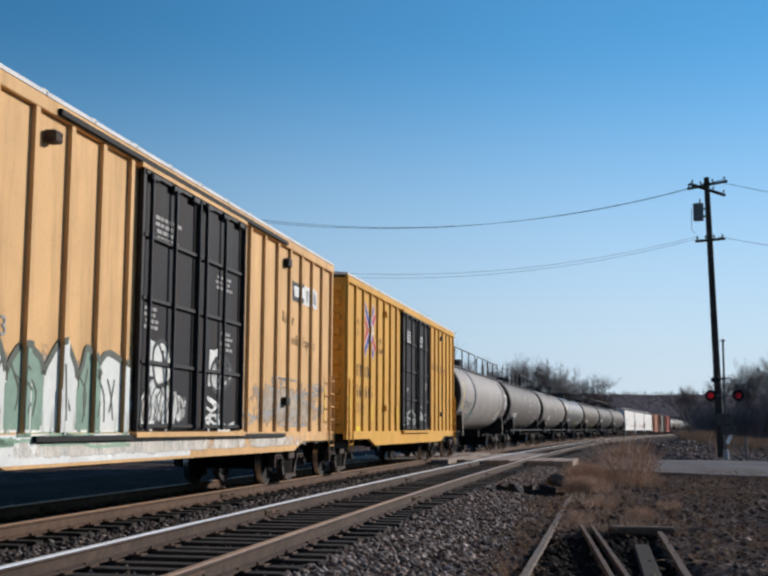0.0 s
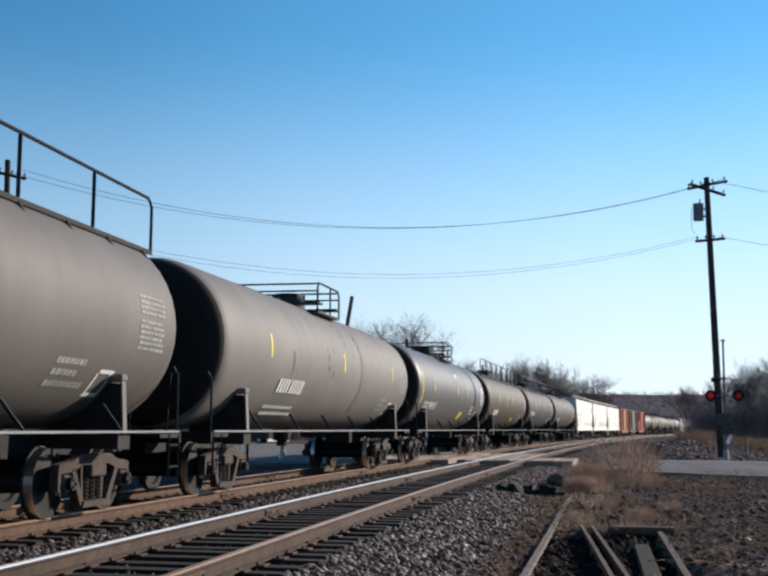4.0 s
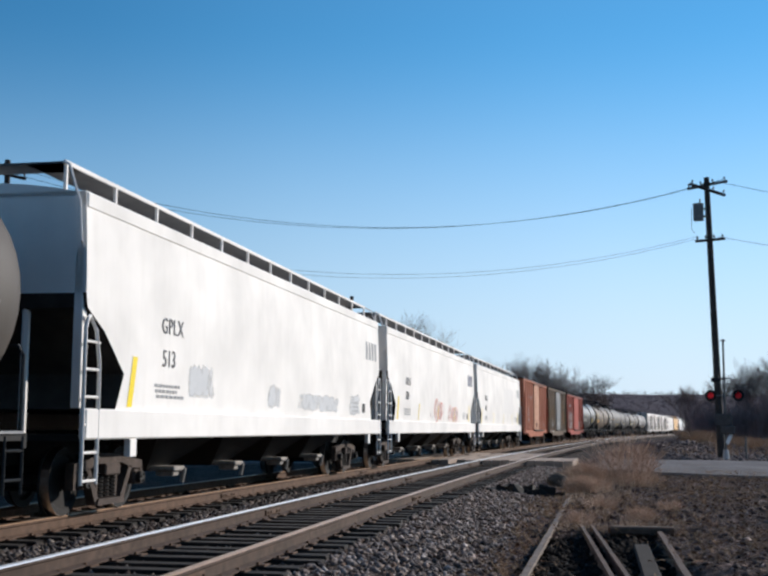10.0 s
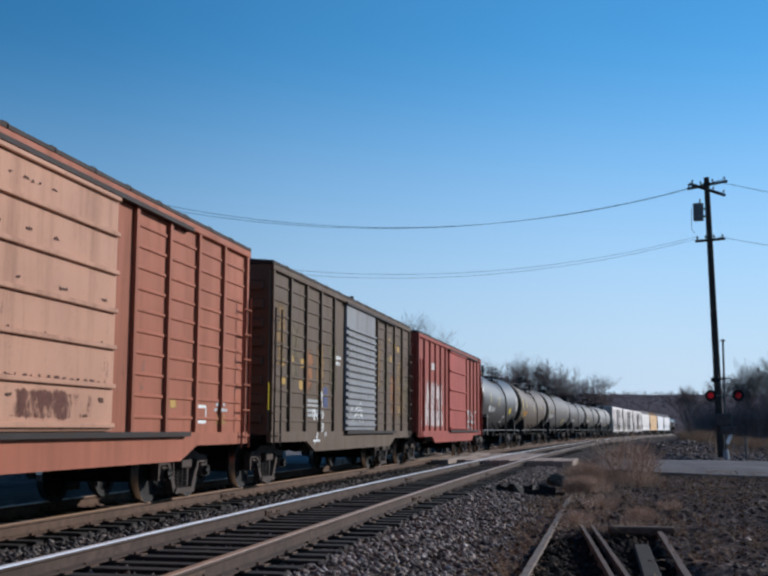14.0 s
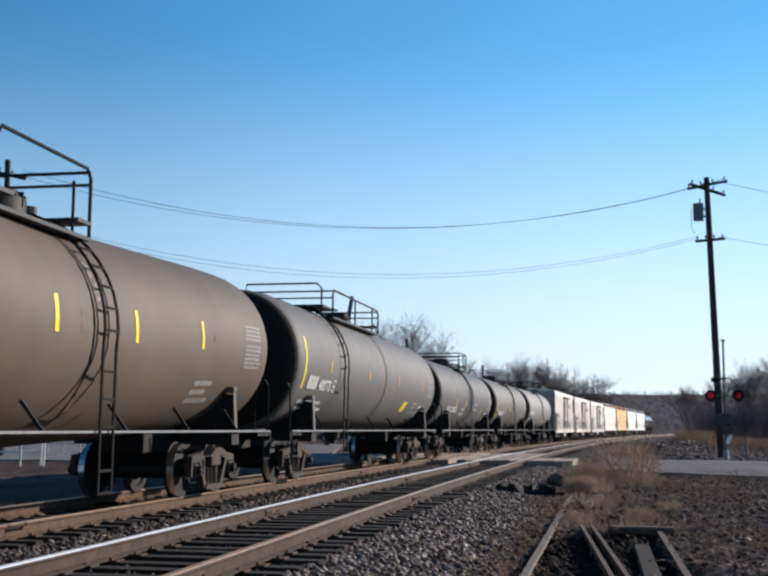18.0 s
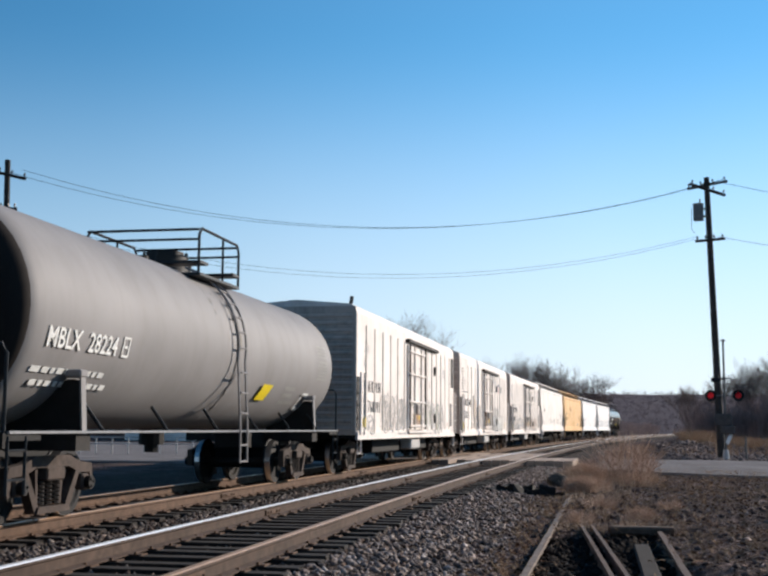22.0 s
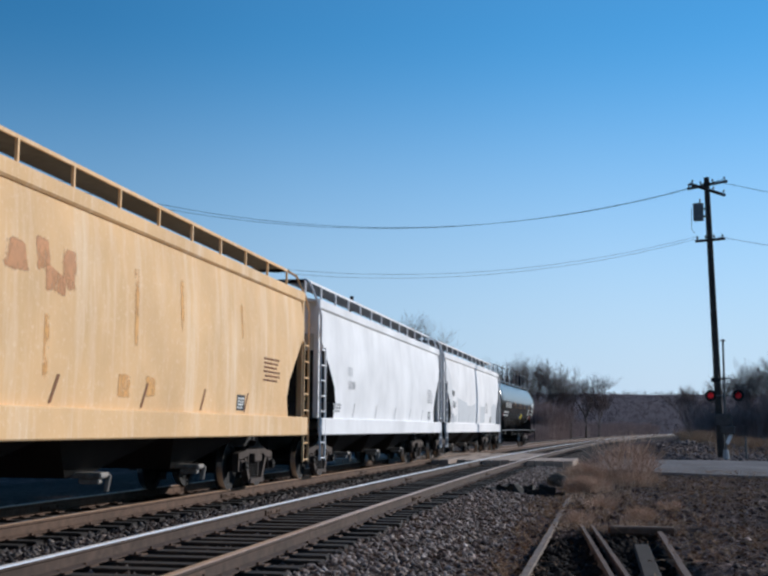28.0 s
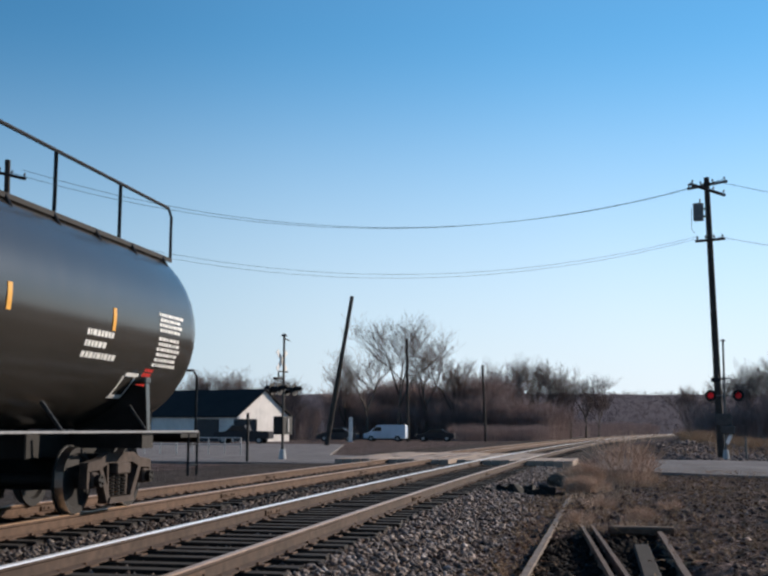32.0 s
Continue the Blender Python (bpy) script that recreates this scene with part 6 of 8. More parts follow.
# refrigerator cars
GREY_LINE, SOFT_GREY = coat("grey_outline", (0.22, 0.21, 0.20)), coat("soft_grey_spray", (0.50, 0.48, 0.46))
for i in (21, 22, 23):
    digits(i, "ARMN", -7.08, 2.10, 0.44, BLACK_LETTER, "reporting_mark", space=1.55)
    scribble(i, -7.65, -6.95, 2.75, 3.3, 7, SOFT_GREY, 70 + i, 0.02)
    for a, b, z in ((-8.6, -1.7, 1.5), (1.5, 8.5, 1.45)):
        patch(i, a, b, 1.08, z, coat("brown_splash", (0.42, 0.31, 0.23), 0.85, 0.3), 0.58, 0.05, 30, "grime", 0.07, 0.003)
    patch(i, -1.45, 1.3, 1.12, 1.75, coat("pale_rust", (0.42, 0.26, 0.16), 0.85, 0.3), 0.36, 0.05, 31, "rust_run", 0.06, 0.003)
    for k in range(10):
        rng = random.Random(i * 20 + k)
        y = rng.uniform(-8.2, 8.2)
        patch(i, y, y + rng.uniform(0.08, 0.25), rng.uniform(1.2, 2.4), rng.uniform(2.6, 3.8), coat("brown_run", (0.45, 0.33, 0.25), 0.85, 0.3), 0.58, 0.04, k, "rust_run", 0.06, 0.003)
    for y in (-0.85, 0.2):
        patch(i, y, y + 0.28, 1.4, 1.6, YELLOW_MARK, 0.35, 0.02, 3, "warning_panel", 0.05)
    if i != 22:
        words(i, 5.45, 3.22, 0.06, 3, 0.75, SPRAY_GREY, 12)
    words(i, -0.9, 3.15, 0.05, 3, 0.5, SOFT_GREY, 13)
    words(i, 0.25, 3.05, 0.05, 3, 0.6, SOFT_GREY, 14)
    patch(i, 7.05, 7.58, 1.2, 1.46, YELLOW_MARK, 0.25, 0.05, 15, "worn_label", 0.05)
    scribble(i, -1.3, 1.2, 1.2, 2.0, 6, GREY_LINE, 90 + i, 0.035)
digits(21, "768091", -7.08, 1.57, 0.44, BLACK_LETTER, space=1.25)
digits(22, "76715", -7.2, 1.57, 0.44, BLACK_LETTER, space=1.3)
mark_bars(23, -7.25, 1.60, 0.28, 6, BLACK_LETTER, 0.6)
spray(21, -7.2, -6.3, 1.0, 1.5, 1, (SOFT_GREY,), SPRAY_GREY, 72, 0.03, 0.4)
spray(21, -5.35, -1.7, 1.05, 2.1, 6, (SOFT_GREY,), GREY_LINE, 73, 0.032, 0.5)
scribble(21, -5.2, -1.7, 1.0, 2.05, 9, SOFT_GREY, 74, 0.05)
spray(21, 2.0, 5.8, 1.0, 2.1, 4, (coat("sage_spray", (0.42, 0.46, 0.36)), SOFT_GREY), SPRAY_GREY, 75, 0.04, 0.45)
spray(22, 1.85, 4.3, 1.0, 1.8, 4, (coat("pale_blue_spray", (0.55, 0.60, 0.62)),), GREY_LINE, 76, 0.06, 0.4)
ZIGZAG = [(4.35, 1.2), (4.5, 1.74), (4.72, 0.98), (5.08, 1.70), (5.32, 0.98), (5.52, 1.76), (5.86, 0.96), (6.2, 1.4), (6.52, 1.76)]
tagged(lay(stroke(ZIGZAG, 0.28), TRAIN[22], 22, "scribble", SPRAY_BLACK, 0.007), kind="stuff")
tagged(lay(stroke(ZIGZAG, 0.17), TRAIN[22], 22, "scribble_fill", SPRAY_WHITE, 0.010), kind="stuff")
scribble(22, 7.4, 7.75, 2.9, 3.5, 5, SPRAY_GREY, 84, 0.03)
spray(22, 2.2, 4.8, 1.75, 2.25, 3, (SOFT_GREY,), SOFT_GREY, 78, 0.04, 0.35)
for k, (a, b, c, d, m, worn) in enumerate(((-4.75, -4.25, 1.55, 2.6, coat("slate_spray", (0.19, 0.185, 0.18)), 0.1), (-4.3, -3.75, 1.5, 2.35, coat("tan_smear", (0.58, 0.45, 0.34)), 0.1), (-3.6, -3.15, 1.4, 2.3, coat("slate_spray", (0.19, 0.185, 0.18)), 0.25),
                                           (-3.2, -2.4, 1.45, 2.35, coat("tan_smear", (0.58, 0.45, 0.34)), 0.2), (-2.5, -1.75, 1.3, 2.2, SOFT_GREY, 0.2), (-4.8, -1.8, 1.06, 1.6, coat("tan_smear", (0.58, 0.45, 0.34)), 0.45))):
    patch(22, a, b, c, d, m, worn, 0.14, 200 + k, "paint_smear", 0.05)
rng = random.Random(45)
for k in range(16):            # drips down from the smears
    y = rng.uniform(-4.7, -1.8)
    tagged(lay(stroke([(y, rng.uniform(1.4, 1.7)), (y, rng.uniform(1.08, 1.2))], 0.03), TRAIN[22], 22, "drip", coat("slate_spray", (0.19, 0.185, 0.18)), 0.008), kind="stuff")
scribble(22, -4.7, -1.8, 1.3, 2.4, 7, GREY_LINE, 79, 0.035)
scribble(22, -1.3, -0.2, 1.25, 1.95, 6, coat("rust_stain", (0.24, 0.11, 0.05)), 91, 0.07)
for a, b, c, d in ((-7.6, -6.1, 2.66, 2.71), (-6.15, -6.1, 1.12, 2.66)):
    patch(22, a, b, c, d, GREY_LINE, 0.0, 0.0, 3, "panel_line", 0.05, 0.004)
for a, b, c, d in ((-7.4, -5.95, 2.5, 2.56), (-7.4, -5.95, 1.12, 1.18), (-6.02, -5.95, 1.12, 2.56)):
    patch(23, a, b, c, d, GREY_LINE, 0.0, 0.0, 3, "panel_line", 0.05, 0.004)
for k, (a, b, c, d, m) in enumerate(((-4.5, -3.2, 1.3, 2.2, coat("tan_smear", (0.58, 0.45, 0.34))), (-3.0, -1.7, 1.2, 1.9, coat("tan_smear", (0.58, 0.45, 0.34))), (-5.6, -4.4, 1.15, 1.8, SOFT_GREY), (-3.4, -1.7, 1.2, 1.8, SOFT_GREY))):
    patch(23, a, b, c, d, m, 0.4, 0.08, 50 + k, "paint_smear", 0.06)
scribble(23, -5.8, -1.7, 1.15, 1.9, 9, SPRAY_GREY, 80, 0.045)
scribble(23, -7.2, -6.1, 1.2, 1.8, 4, SPRAY_GREY, 85, 0.05)
spray(23, 2.0, 6.5, 1.0, 1.9, 4, (coat("rust_orange_spray", (0.62, 0.36, 0.22)),), SPRAY_GREY, 81, 0.04, 0.5)
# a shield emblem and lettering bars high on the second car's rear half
lay(columns([(4.2, 3.4), (4.92, 3.4), (4.92, 3.1), (4.56, 2.86), (4.2, 3.1)], 0.06), TRAIN[22], 22, "emblem", coat("faded_shield_red", (0.60, 0.38, 0.36)), 0.005)
lay(columns([(4.2, 3.4), (4.92, 3.4), (4.92, 3.28), (4.2, 3.28)], 0.06), TRAIN[22], 22, "emblem_top", coat("faded_shield_blue", (0.24, 0.24, 0.27)), 0.007)
for k in range(3):
    lay(columns([(4.3 + 0.2 * k, 3.27), (4.38 + 0.2 * k, 3.27), (4.38 + 0.2 * k, 3.05), (4.3 + 0.2 * k, 3.05)], 0.04), TRAIN[22], 22, "emblem_stripe", coat("faded_white", (0.74, 0.70, 0.66)), 0.009)
digits(22, "BUILDING", 5.25, 3.18, 0.17, SPRAY_GREY, "slogan")
digits(22, "AMERICA", 5.25, 3.0, 0.17, SPRAY_GREY, "slogan")
mark_bars(22, 2.2, 3.35, 0.3, 5, SOFT_GREY, 0.7, "worn_lettering")


# ---------------------------------------------------------------- ground
def track_x(y, off):
    """x of a line off metres right of the train's track, where it crosses y."""
    s = np.interp(y, LINE_Y, LINE_S)
    return TRAIN_X + np.interp(s, LINE_S, LINE_X) + off / math.cos(float(np.interp(s, LINE_S, LINE_A)))


NEAR_OFF = NEAR_X - TRAIN_X
CROSS = (44.0, 57.0)          # the level crossing, along the track


def ground_z(x, y):
    o = x - track_x(y, 0.0)
    z = -0.33
    n = noise.noise((x * 0.35, y * 0.35, 0)) * 0.05 + noise.noise((x * 1.7, y * 1.7, 3)) * 0.045
    if abs(o - NEAR_OFF / 2) > 5.0:
        z += n * 1.3
    if 1.1 < x < 12 and 8 < y < 36:   # trampled, lumpy dirt
        z += 0.11 * noise.noise((x * 0.9, y * 0.8, 11)) + 0.05 * noise.noise((x * 2.1, y * 2.0, 5))
    if -0.5 < x < 0.95 and 8 < y < 17:
        z -= 0.16
    if 58 < y < 150 and o > NEAR_OFF + 6:
        z += 0.9 * max(0, noise.noise((x * 0.12, y * 0.05, 7)) + 0.35) * min(1, (y - 58) / 12)
    return z


def build_ground(bm):
    xs = np.concatenate([-np.geomspace(3000, 40, 22), np.arange(-36, -13, 2.0), np.arange(-12, -2.4, 0.5), np.arange(-2.4, 9.0, 0.22), np.arange(9.0, 40, 2.0), np.geomspace(42, 3000, 22)])
    ys = np.concatenate([-np.geomspace(400, 12, 10), np.arange(-10, 4, 2.0), np.arange(4, 8, 0.7), np.arange(8, 34, 0.28), np.arange(34, 64, 0.7), np.arange(65, 200, 5.0), np.geomspace(210, 4000, 24)])
    grid = [[bm.verts.new((x, y, ground_z(x, y) if abs(x) < 300 and y < 600 else -0.4)) for x in xs] for y in ys]
    for a, b in zip(grid, grid[1:]):
        for i in range(len(xs) - 1):
            bm.faces.new((a[i], a[i + 1], b[i + 1], b[i]))


def earth(name, c0, c1, dark, light, bump=0.6, fine=18.0, mid=3.0):
    m, nt, b = _nodes(name)
    geo = nt.nodes.new("ShaderNodeNewGeometry").outputs["Position"]
    n1 = _noise(nt, geo, 0.35, 5, 0.6)
    n2 = _noise(nt, geo, mid, 6, 0.7)
    n3 = _noise(nt, geo, fine, 4, 0.7)
    c = _mix(nt, _ramp(nt, n1, 0.35, 0.65), c0, c1)
    c = _mix(nt, _ramp(nt, n2, 0.42, 0.64, 0, 0.9), c, dark)
    c = _mix(nt, _ramp(nt, n3, 0.52, 0.68, 0, 0.75), c, light)
    nt.links.new(c, b.inputs["Base Color"])
    b.inputs["Roughness"].default_value = 0.95
    b.inputs["Specular IOR Level"].default_value = 0.03
    bp = nt.nodes.new("ShaderNodeBump")
    bp.inputs["Strength"].default_value, bp.inputs["Distance"].default_value = bump, 0.12
    nt.links.new(n3, bp.inputs["Height"])
    nt.links.new(bp.outputs[0], b.inputs["Normal"])
    return m


ground = part("ground", build_ground, earth("bare_winter_ground", (0.058, 0.041, 0.038), (0.130, 0.092, 0.082), (0.017, 0.012, 0.013), (0.40, 0.31, 0.275), 1.0, 11.0, 1.2), None, smooth=True)
tagged(ground, "bare dark winter earth beside the railway", "ground", kind="structure")


# ---------------------------------------------------------------- road, lot and far verge
ASPHALT = earth("worn_grey_asphalt", (0.195, 0.178, 0.172), (0.255, 0.234, 0.226), (0.135, 0.122, 0.118), (0.33, 0.305, 0.292), 0.3, 30.0, 0.8)


def slab(bm, pts, z0, z1):
    a = [bm.verts.new((x, y, z0)) for x, y in pts]
    b = [bm.verts.new((x, y, z1)) for x, y in pts]
    bm.faces.new(b)
    for i in range(len(pts)):
        j = (i + 1) % len(pts)
        bm.faces.new((a[i], a[j], b[j], b[i]))


road_l = part("road", lambda bm: slab(bm, [(-75, 47.5), (-30, 46.5), (-13, 46), (-9.3, 45.5), (-9.0, 57), (-13, 60), (-20, 98), (-75, 104)], -0.6, -0.24), ASPHALT, None)
tagged(road_l, "worn grey asphalt road and lot beyond the tracks", "road", kind="structure")
road_r = part("road", lambda bm: slab(bm, [(0.2, 43), (4, 38.5), (14, 33.5), (60, 24), (60, 46), (14, 54), (6, 56.7), (1.0, 57)], -0.6, -0.24), ASPHALT, None)
tagged(road_r, "worn grey asphalt road near the crossing signal", "road", kind="structure")

# ---------------------------------------------------------------- ballast and tracks
BALLAST = earth("ballast_bed", (0.065, 0.050, 0.044), (0.10, 0.078, 0.068), (0.022, 0.018, 0.016), (0.17, 0.15, 0.135), 0.9, 14.0, 6.0)


def sweep(bm, profile, offs, s0, s1, step, mats=None):
    """A closed (across, up) profile swept along the train's line, offs metres to its right."""
    ss = [s0]
    while ss[-1] < s1:
        ss.append(min(s1, ss[-1] + step * (1 if ss[-1] < 80 else 4)))
    prev = None
    n = len(profile)
    for s in ss:
        ring = [bm.verts.new(on_line(s, offs + u, v)) for u, v in profile]
        if prev:
            for i in range(n):
                f = bm.faces.new((prev[i], prev[(i + 1) % n], ring[(i + 1) % n], ring[i]))
                if mats:
                    f.material_index = mats[i]
        else:
            bm.faces.new(ring[::-1])
        prev = ring
    bm.faces.new(prev)


# bed carried far left to darken ground lying in the train's shade
bed = part("ballast_bed", lambda bm: sweep(bm, [(-7.5, -0.62), (-6.8, -0.285), (-2.1, -0.235), (0, -0.22), (NEAR_OFF / 2, -0.25), (NEAR_OFF, -0.22), (NEAR_OFF + 1.9, -0.24), (NEAR_OFF + 3.2, -0.40), (NEAR_OFF + 3.8, -0.60)],
                                           0, -40, 640, 2.0), BALLAST, None)
tagged(bed, "grey crushed-stone ballast under the tracks", "ballast", kind="structure")


def rubble(name, rng, cx, cy, cz, size):
    """Angular lumps, one at each of the given points."""
    n = len(cx)
    base = np.array([(1, 0, 0), (-1, 0, 0), (0, 1, 0), (0, -1, 0), (0, 0, 1), (0, 0, -1)], float)
    v = base[None] * (0.7 + 0.6 * rng.random((n, 6, 1))) + rng.normal(0, 0.22, (n, 6, 3))
    v *= size[:, None, None] * np.array([1.15, 1.15, 0.8])
    th = rng.uniform(0, 6.28, n)
    c, d = np.cos(th)[:, None], np.sin(th)[:, None]
    v = np.stack([v[..., 0] * c - v[..., 1] * d + cx[:, None], v[..., 0] * d + v[..., 1] * c + cy[:, None], v[..., 2] + cz[:, None]], -1)
    f = np.array([(0, 2, 4), (2, 1, 4), (1, 3, 4), (3, 0, 4), (2, 0, 5), (1, 2, 5), (3, 1, 5), (0, 3, 5)])
    faces = (f[None] + 6 * np.arange(n)[:, None, None]).reshape(-1, 3)
    me = bpy.data.meshes.new(name)
    me.vertices.add(n * 6)
    me.vertices.foreach_set("co", v.reshape(-1))
    me.loops.add(len(faces) * 3)
    me.loops.foreach_set("vertex_index", faces.reshape(-1))
    me.polygons.add(len(faces))
    me.polygons.foreach_set("loop_start", np.arange(0, len(faces) * 3, 3))
    me.update(calc_edges=True)
    return me


def build_stones(shoulder):
    """Thousands of angular stones, laid on the bed round the ties or on the shoulder beside them."""
    rng = np.random.default_rng(4)
    n = 52000
    s = 5.5 + 40 * rng.random(n) ** 1.5
    o = rng.uniform(-2.4, NEAR_OFF + 3.1, n)
    keep = (o > NEAR_OFF + 1.15) == shoulder
    for c in (0, NEAR_OFF):
        for r in (-GAUGE / 2, GAUGE / 2):
            keep &= abs(o - c - r) > 0.10
    s, o = s[keep], o[keep]
    n = len(s)
    a = np.interp(s, LINE_S, LINE_A)
    cx = TRAIN_X + np.interp(s, LINE_S, LINE_X) + o * np.cos(a)
    cy = np.interp(s, LINE_S, LINE_Y) - o * np.sin(a)
    edge = np.clip((o - NEAR_OFF - 1.9) / 1.3, 0, 1)
    inside = (abs(o) < 1.2) | (abs(o - NEAR_OFF) < 1.2)
    cz = -0.235 - 0.15 * edge + rng.uniform(-0.01, 0.03, n) - 0.02 * inside
    return rubble("stones", rng, cx, cy, cz, rng.uniform(0.018, 0.046, n))


def by_island(name, stops, rough=0.9):
    """A matt material whose colour changes from loose piece to loose piece."""
    m, nt, b = _nodes(name)
    r = nt.nodes.new("ShaderNodeNewGeometry").outputs["Random Per Island"]
    cr = nt.nodes.new("ShaderNodeValToRGB")
    cr.color_ramp.elements[0].color, cr.color_ramp.elements[1].color = (*stops[0], 1), (*stops[-1], 1)
    for k, c in enumerate(stops[1:-1]):
        e = cr.color_ramp.elements.new((k + 1) / (len(stops) - 1))
        e.color = (*c, 1)
    nt.links.new(r, cr.inputs[0])
    geo = nt.nodes.new("ShaderNodeNewGeometry").outputs["Position"]
    c = _mix(nt, _ramp(nt, _noise(nt, geo, 40.0, 3), 0.4, 0.7, 0.0, 0.35), cr.outputs[0], (0.03, 0.027, 0.025))
    nt.links.new(c, b.inputs["Base Color"])
    b.inputs["Roughness"].default_value = rough
    b.inputs["Specular IOR Level"].default_value = 0.10
    return m


for shoulder, name, label, stops in ((False, "dark_ballast", "oil-dark angular ballast stones between the rails", [(0.048, 0.038, 0.034), (0.108, 0.090, 0.079), (0.186, 0.158, 0.141), (0.102, 0.067, 0.052), (0.35, 0.30, 0.265)]),
                                     (True, "pale_ballast", "loose grey angular ballast stones on the shoulder", [(0.082, 0.063, 0.055), (0.185, 0.149, 0.130), (0.31, 0.262, 0.234), (0.165, 0.110, 0.084), (0.55, 0.475, 0.43)])):
    _me = build_stones(shoulder)
    _me.materials.append(by_island(name, stops))
    tagged(put("ballast_stones", _me), label, "ballast", kind="stuff")

_rng = np.random.default_rng(9)
_y = 8.5 + 34 * _rng.random(16000) ** 1.5
_x = _rng.uniform(-1.9, 8.5, 16000)
_pit = (_x > -0.62) & (_x < 1.0) & (_y < 17.2)
_x, _y = _x[~_pit], _y[~_pit]
_me = rubble("clods", _rng, _x, _y, np.array([ground_z(a, b) for a, b in zip(_x, _y)]) + 0.004, 0.008 + 0.052 * _rng.random(len(_x)) ** 2.5)
_me.materials.append(by_island("earth_clods", [(0.030, 0.021, 0.020), (0.088, 0.063, 0.058), (0.14, 0.102, 0.091), (0.052, 0.036, 0.034), (0.44, 0.35, 0.31)]))
clods = put("earth_clods", _me)
tagged(clods, "dark crumbled earth and gravel beside the siding", "soil", kind="stuff")

# rough dark fill beyond the road, between the curving track and the signal
_y = 57.5 + 75 * _rng.random(5200) ** 1.4
_x = np.array([track_x(b, NEAR_OFF + 3.4) for b in _y]) + 13 * _rng.random(5200)
_me = rubble("fill", _rng, _x, _y, np.array([ground_z(a, b) for a, b in zip(_x, _y)]) + 0.02, 0.05 + 0.14 * _rng.random(5200) ** 2)
_me.materials.append(by_island("dark_fill", [(0.085, 0.067, 0.064), (0.17, 0.135, 0.125), (0.125, 0.098, 0.092), (0.26, 0.21, 0.19)]))
fill_heap = put("rough_fill", _me)
tagged(fill_heap, "rough dark earth fill beyond the road", "soil", kind="stuff")

RAIL = [(-0.036, 0.0), (0.026, 0.0), (0.037, -0.011), (0.037, -0.035), (0.010, -0.05), (0.009, -0.14), (0.07, -0.158), (0.07, -0.172), (-0.07, -0.172), (-0.07, -0.158), (-0.009, -0.14),
        (-0.010, -0.05), (-0.037, -0.035)]
TIE_WOOD = plain("tarred_tie_wood", (0.034, 0.027, 0.022), 0.9, 0.0, 0.5, 3, 0.6)


def tie_mesh(k):
    def build(bm):
        rng = random.Random(k)
        box(bm, -1.3, 1.3, -0.115, 0.115, -0.345, -0.172, 0.012)
        for v in bm.verts:
            v.co += Vector((rng.uniform(-0.02, 0.02), rng.uniform(-0.008, 0.008), rng.uniform(-0.006, 0.0)))
    return mesh_of(("tie", k), build, TIE_WOOD)


def build_plates(bm):
    for x in (-GAUGE / 2, GAUGE / 2):
        box(bm, x - 0.17, x + 0.17, -0.09, 0.09, -0.174, -0.158)
        for dx, dy in ((-0.09, 0.05), (0.09, -0.05)):
            box(bm, x + dx - 0.014, x + dx + 0.014, dy - 0.014, dy + 0.014, -0.16, -0.135)


def along(s, off, z=0.0):
    return Matrix.Translation(on_line(s, off, z)) @ Matrix.Rotation(-heading(s), 4, "Z")


def add_track(label, off, tops, seed, web):
    base = new("railway_track")
    tagged(base, label, "railway track", kind="structure")
    rng = random.Random(seed)
    for sgn, top in zip((-1, 1), tops):
        part("rail", lambda bm: sweep(bm, RAIL, off + sgn * GAUGE / 2, -40, 640, 2.0, [1, 1] + [0] * 11), [web, top], base)
        for s in np.arange(5.5 + 4 * (sgn > 0), 44, 11.9):
            part("joint_bar", lambda bm: [box(bm, d * 0.012, d * 0.035, -0.38, 0.38, -0.135, -0.055, 0.01) for d in (-1, 1)] + [
                rod(bm, (-0.055, y, -0.095), (0.055, y, -0.095), 0.016, 6) for y in (-0.3, -0.15, 0.15, 0.3)], RAIL_RUST, base, key="jb", m=along(s, off + sgn * GAUGE / 2))
    plates = mesh_of("tie_plates", build_plates, RAIL_RUST)
    s = -4.0
    while s < 78:
        if not CROSS[0] < s < CROSS[1]:
            t = put("tie", tie_mesh(rng.randrange(6)), base, along(s, off, rng.uniform(-0.01, 0.004)) @ pose(rng.uniform(-0.06, 0.06), 0, 0, 0, 0, rng.uniform(-1.8, 1.8)))
            put("tie_plate", plates, t)
        s += 0.53 + rng.uniform(-0.03, 0.03)
    def far(bm):
        s = 78.0
        while s < 300:
            a, d = on_line(s, off - 1.3, -0.18), on_line(s, off + 1.3, -0.18)
            u = Vector((0, 0.12, 0))
            bm.faces.new([bm.verts.new(p) for p in (a - u, d - u, d + u, a + u)])
            s += 0.53
    tagged(part("far_ties", far, TIE_WOOD, base), kind="stuff")
    return base


add_track("railway track with rusty rails that the train runs on", 0.0, (RAIL_TOP, RAIL_TOP), 5, RAIL_RUST)
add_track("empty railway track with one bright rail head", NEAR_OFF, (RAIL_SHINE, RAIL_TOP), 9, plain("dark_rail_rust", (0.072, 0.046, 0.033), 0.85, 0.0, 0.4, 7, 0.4))

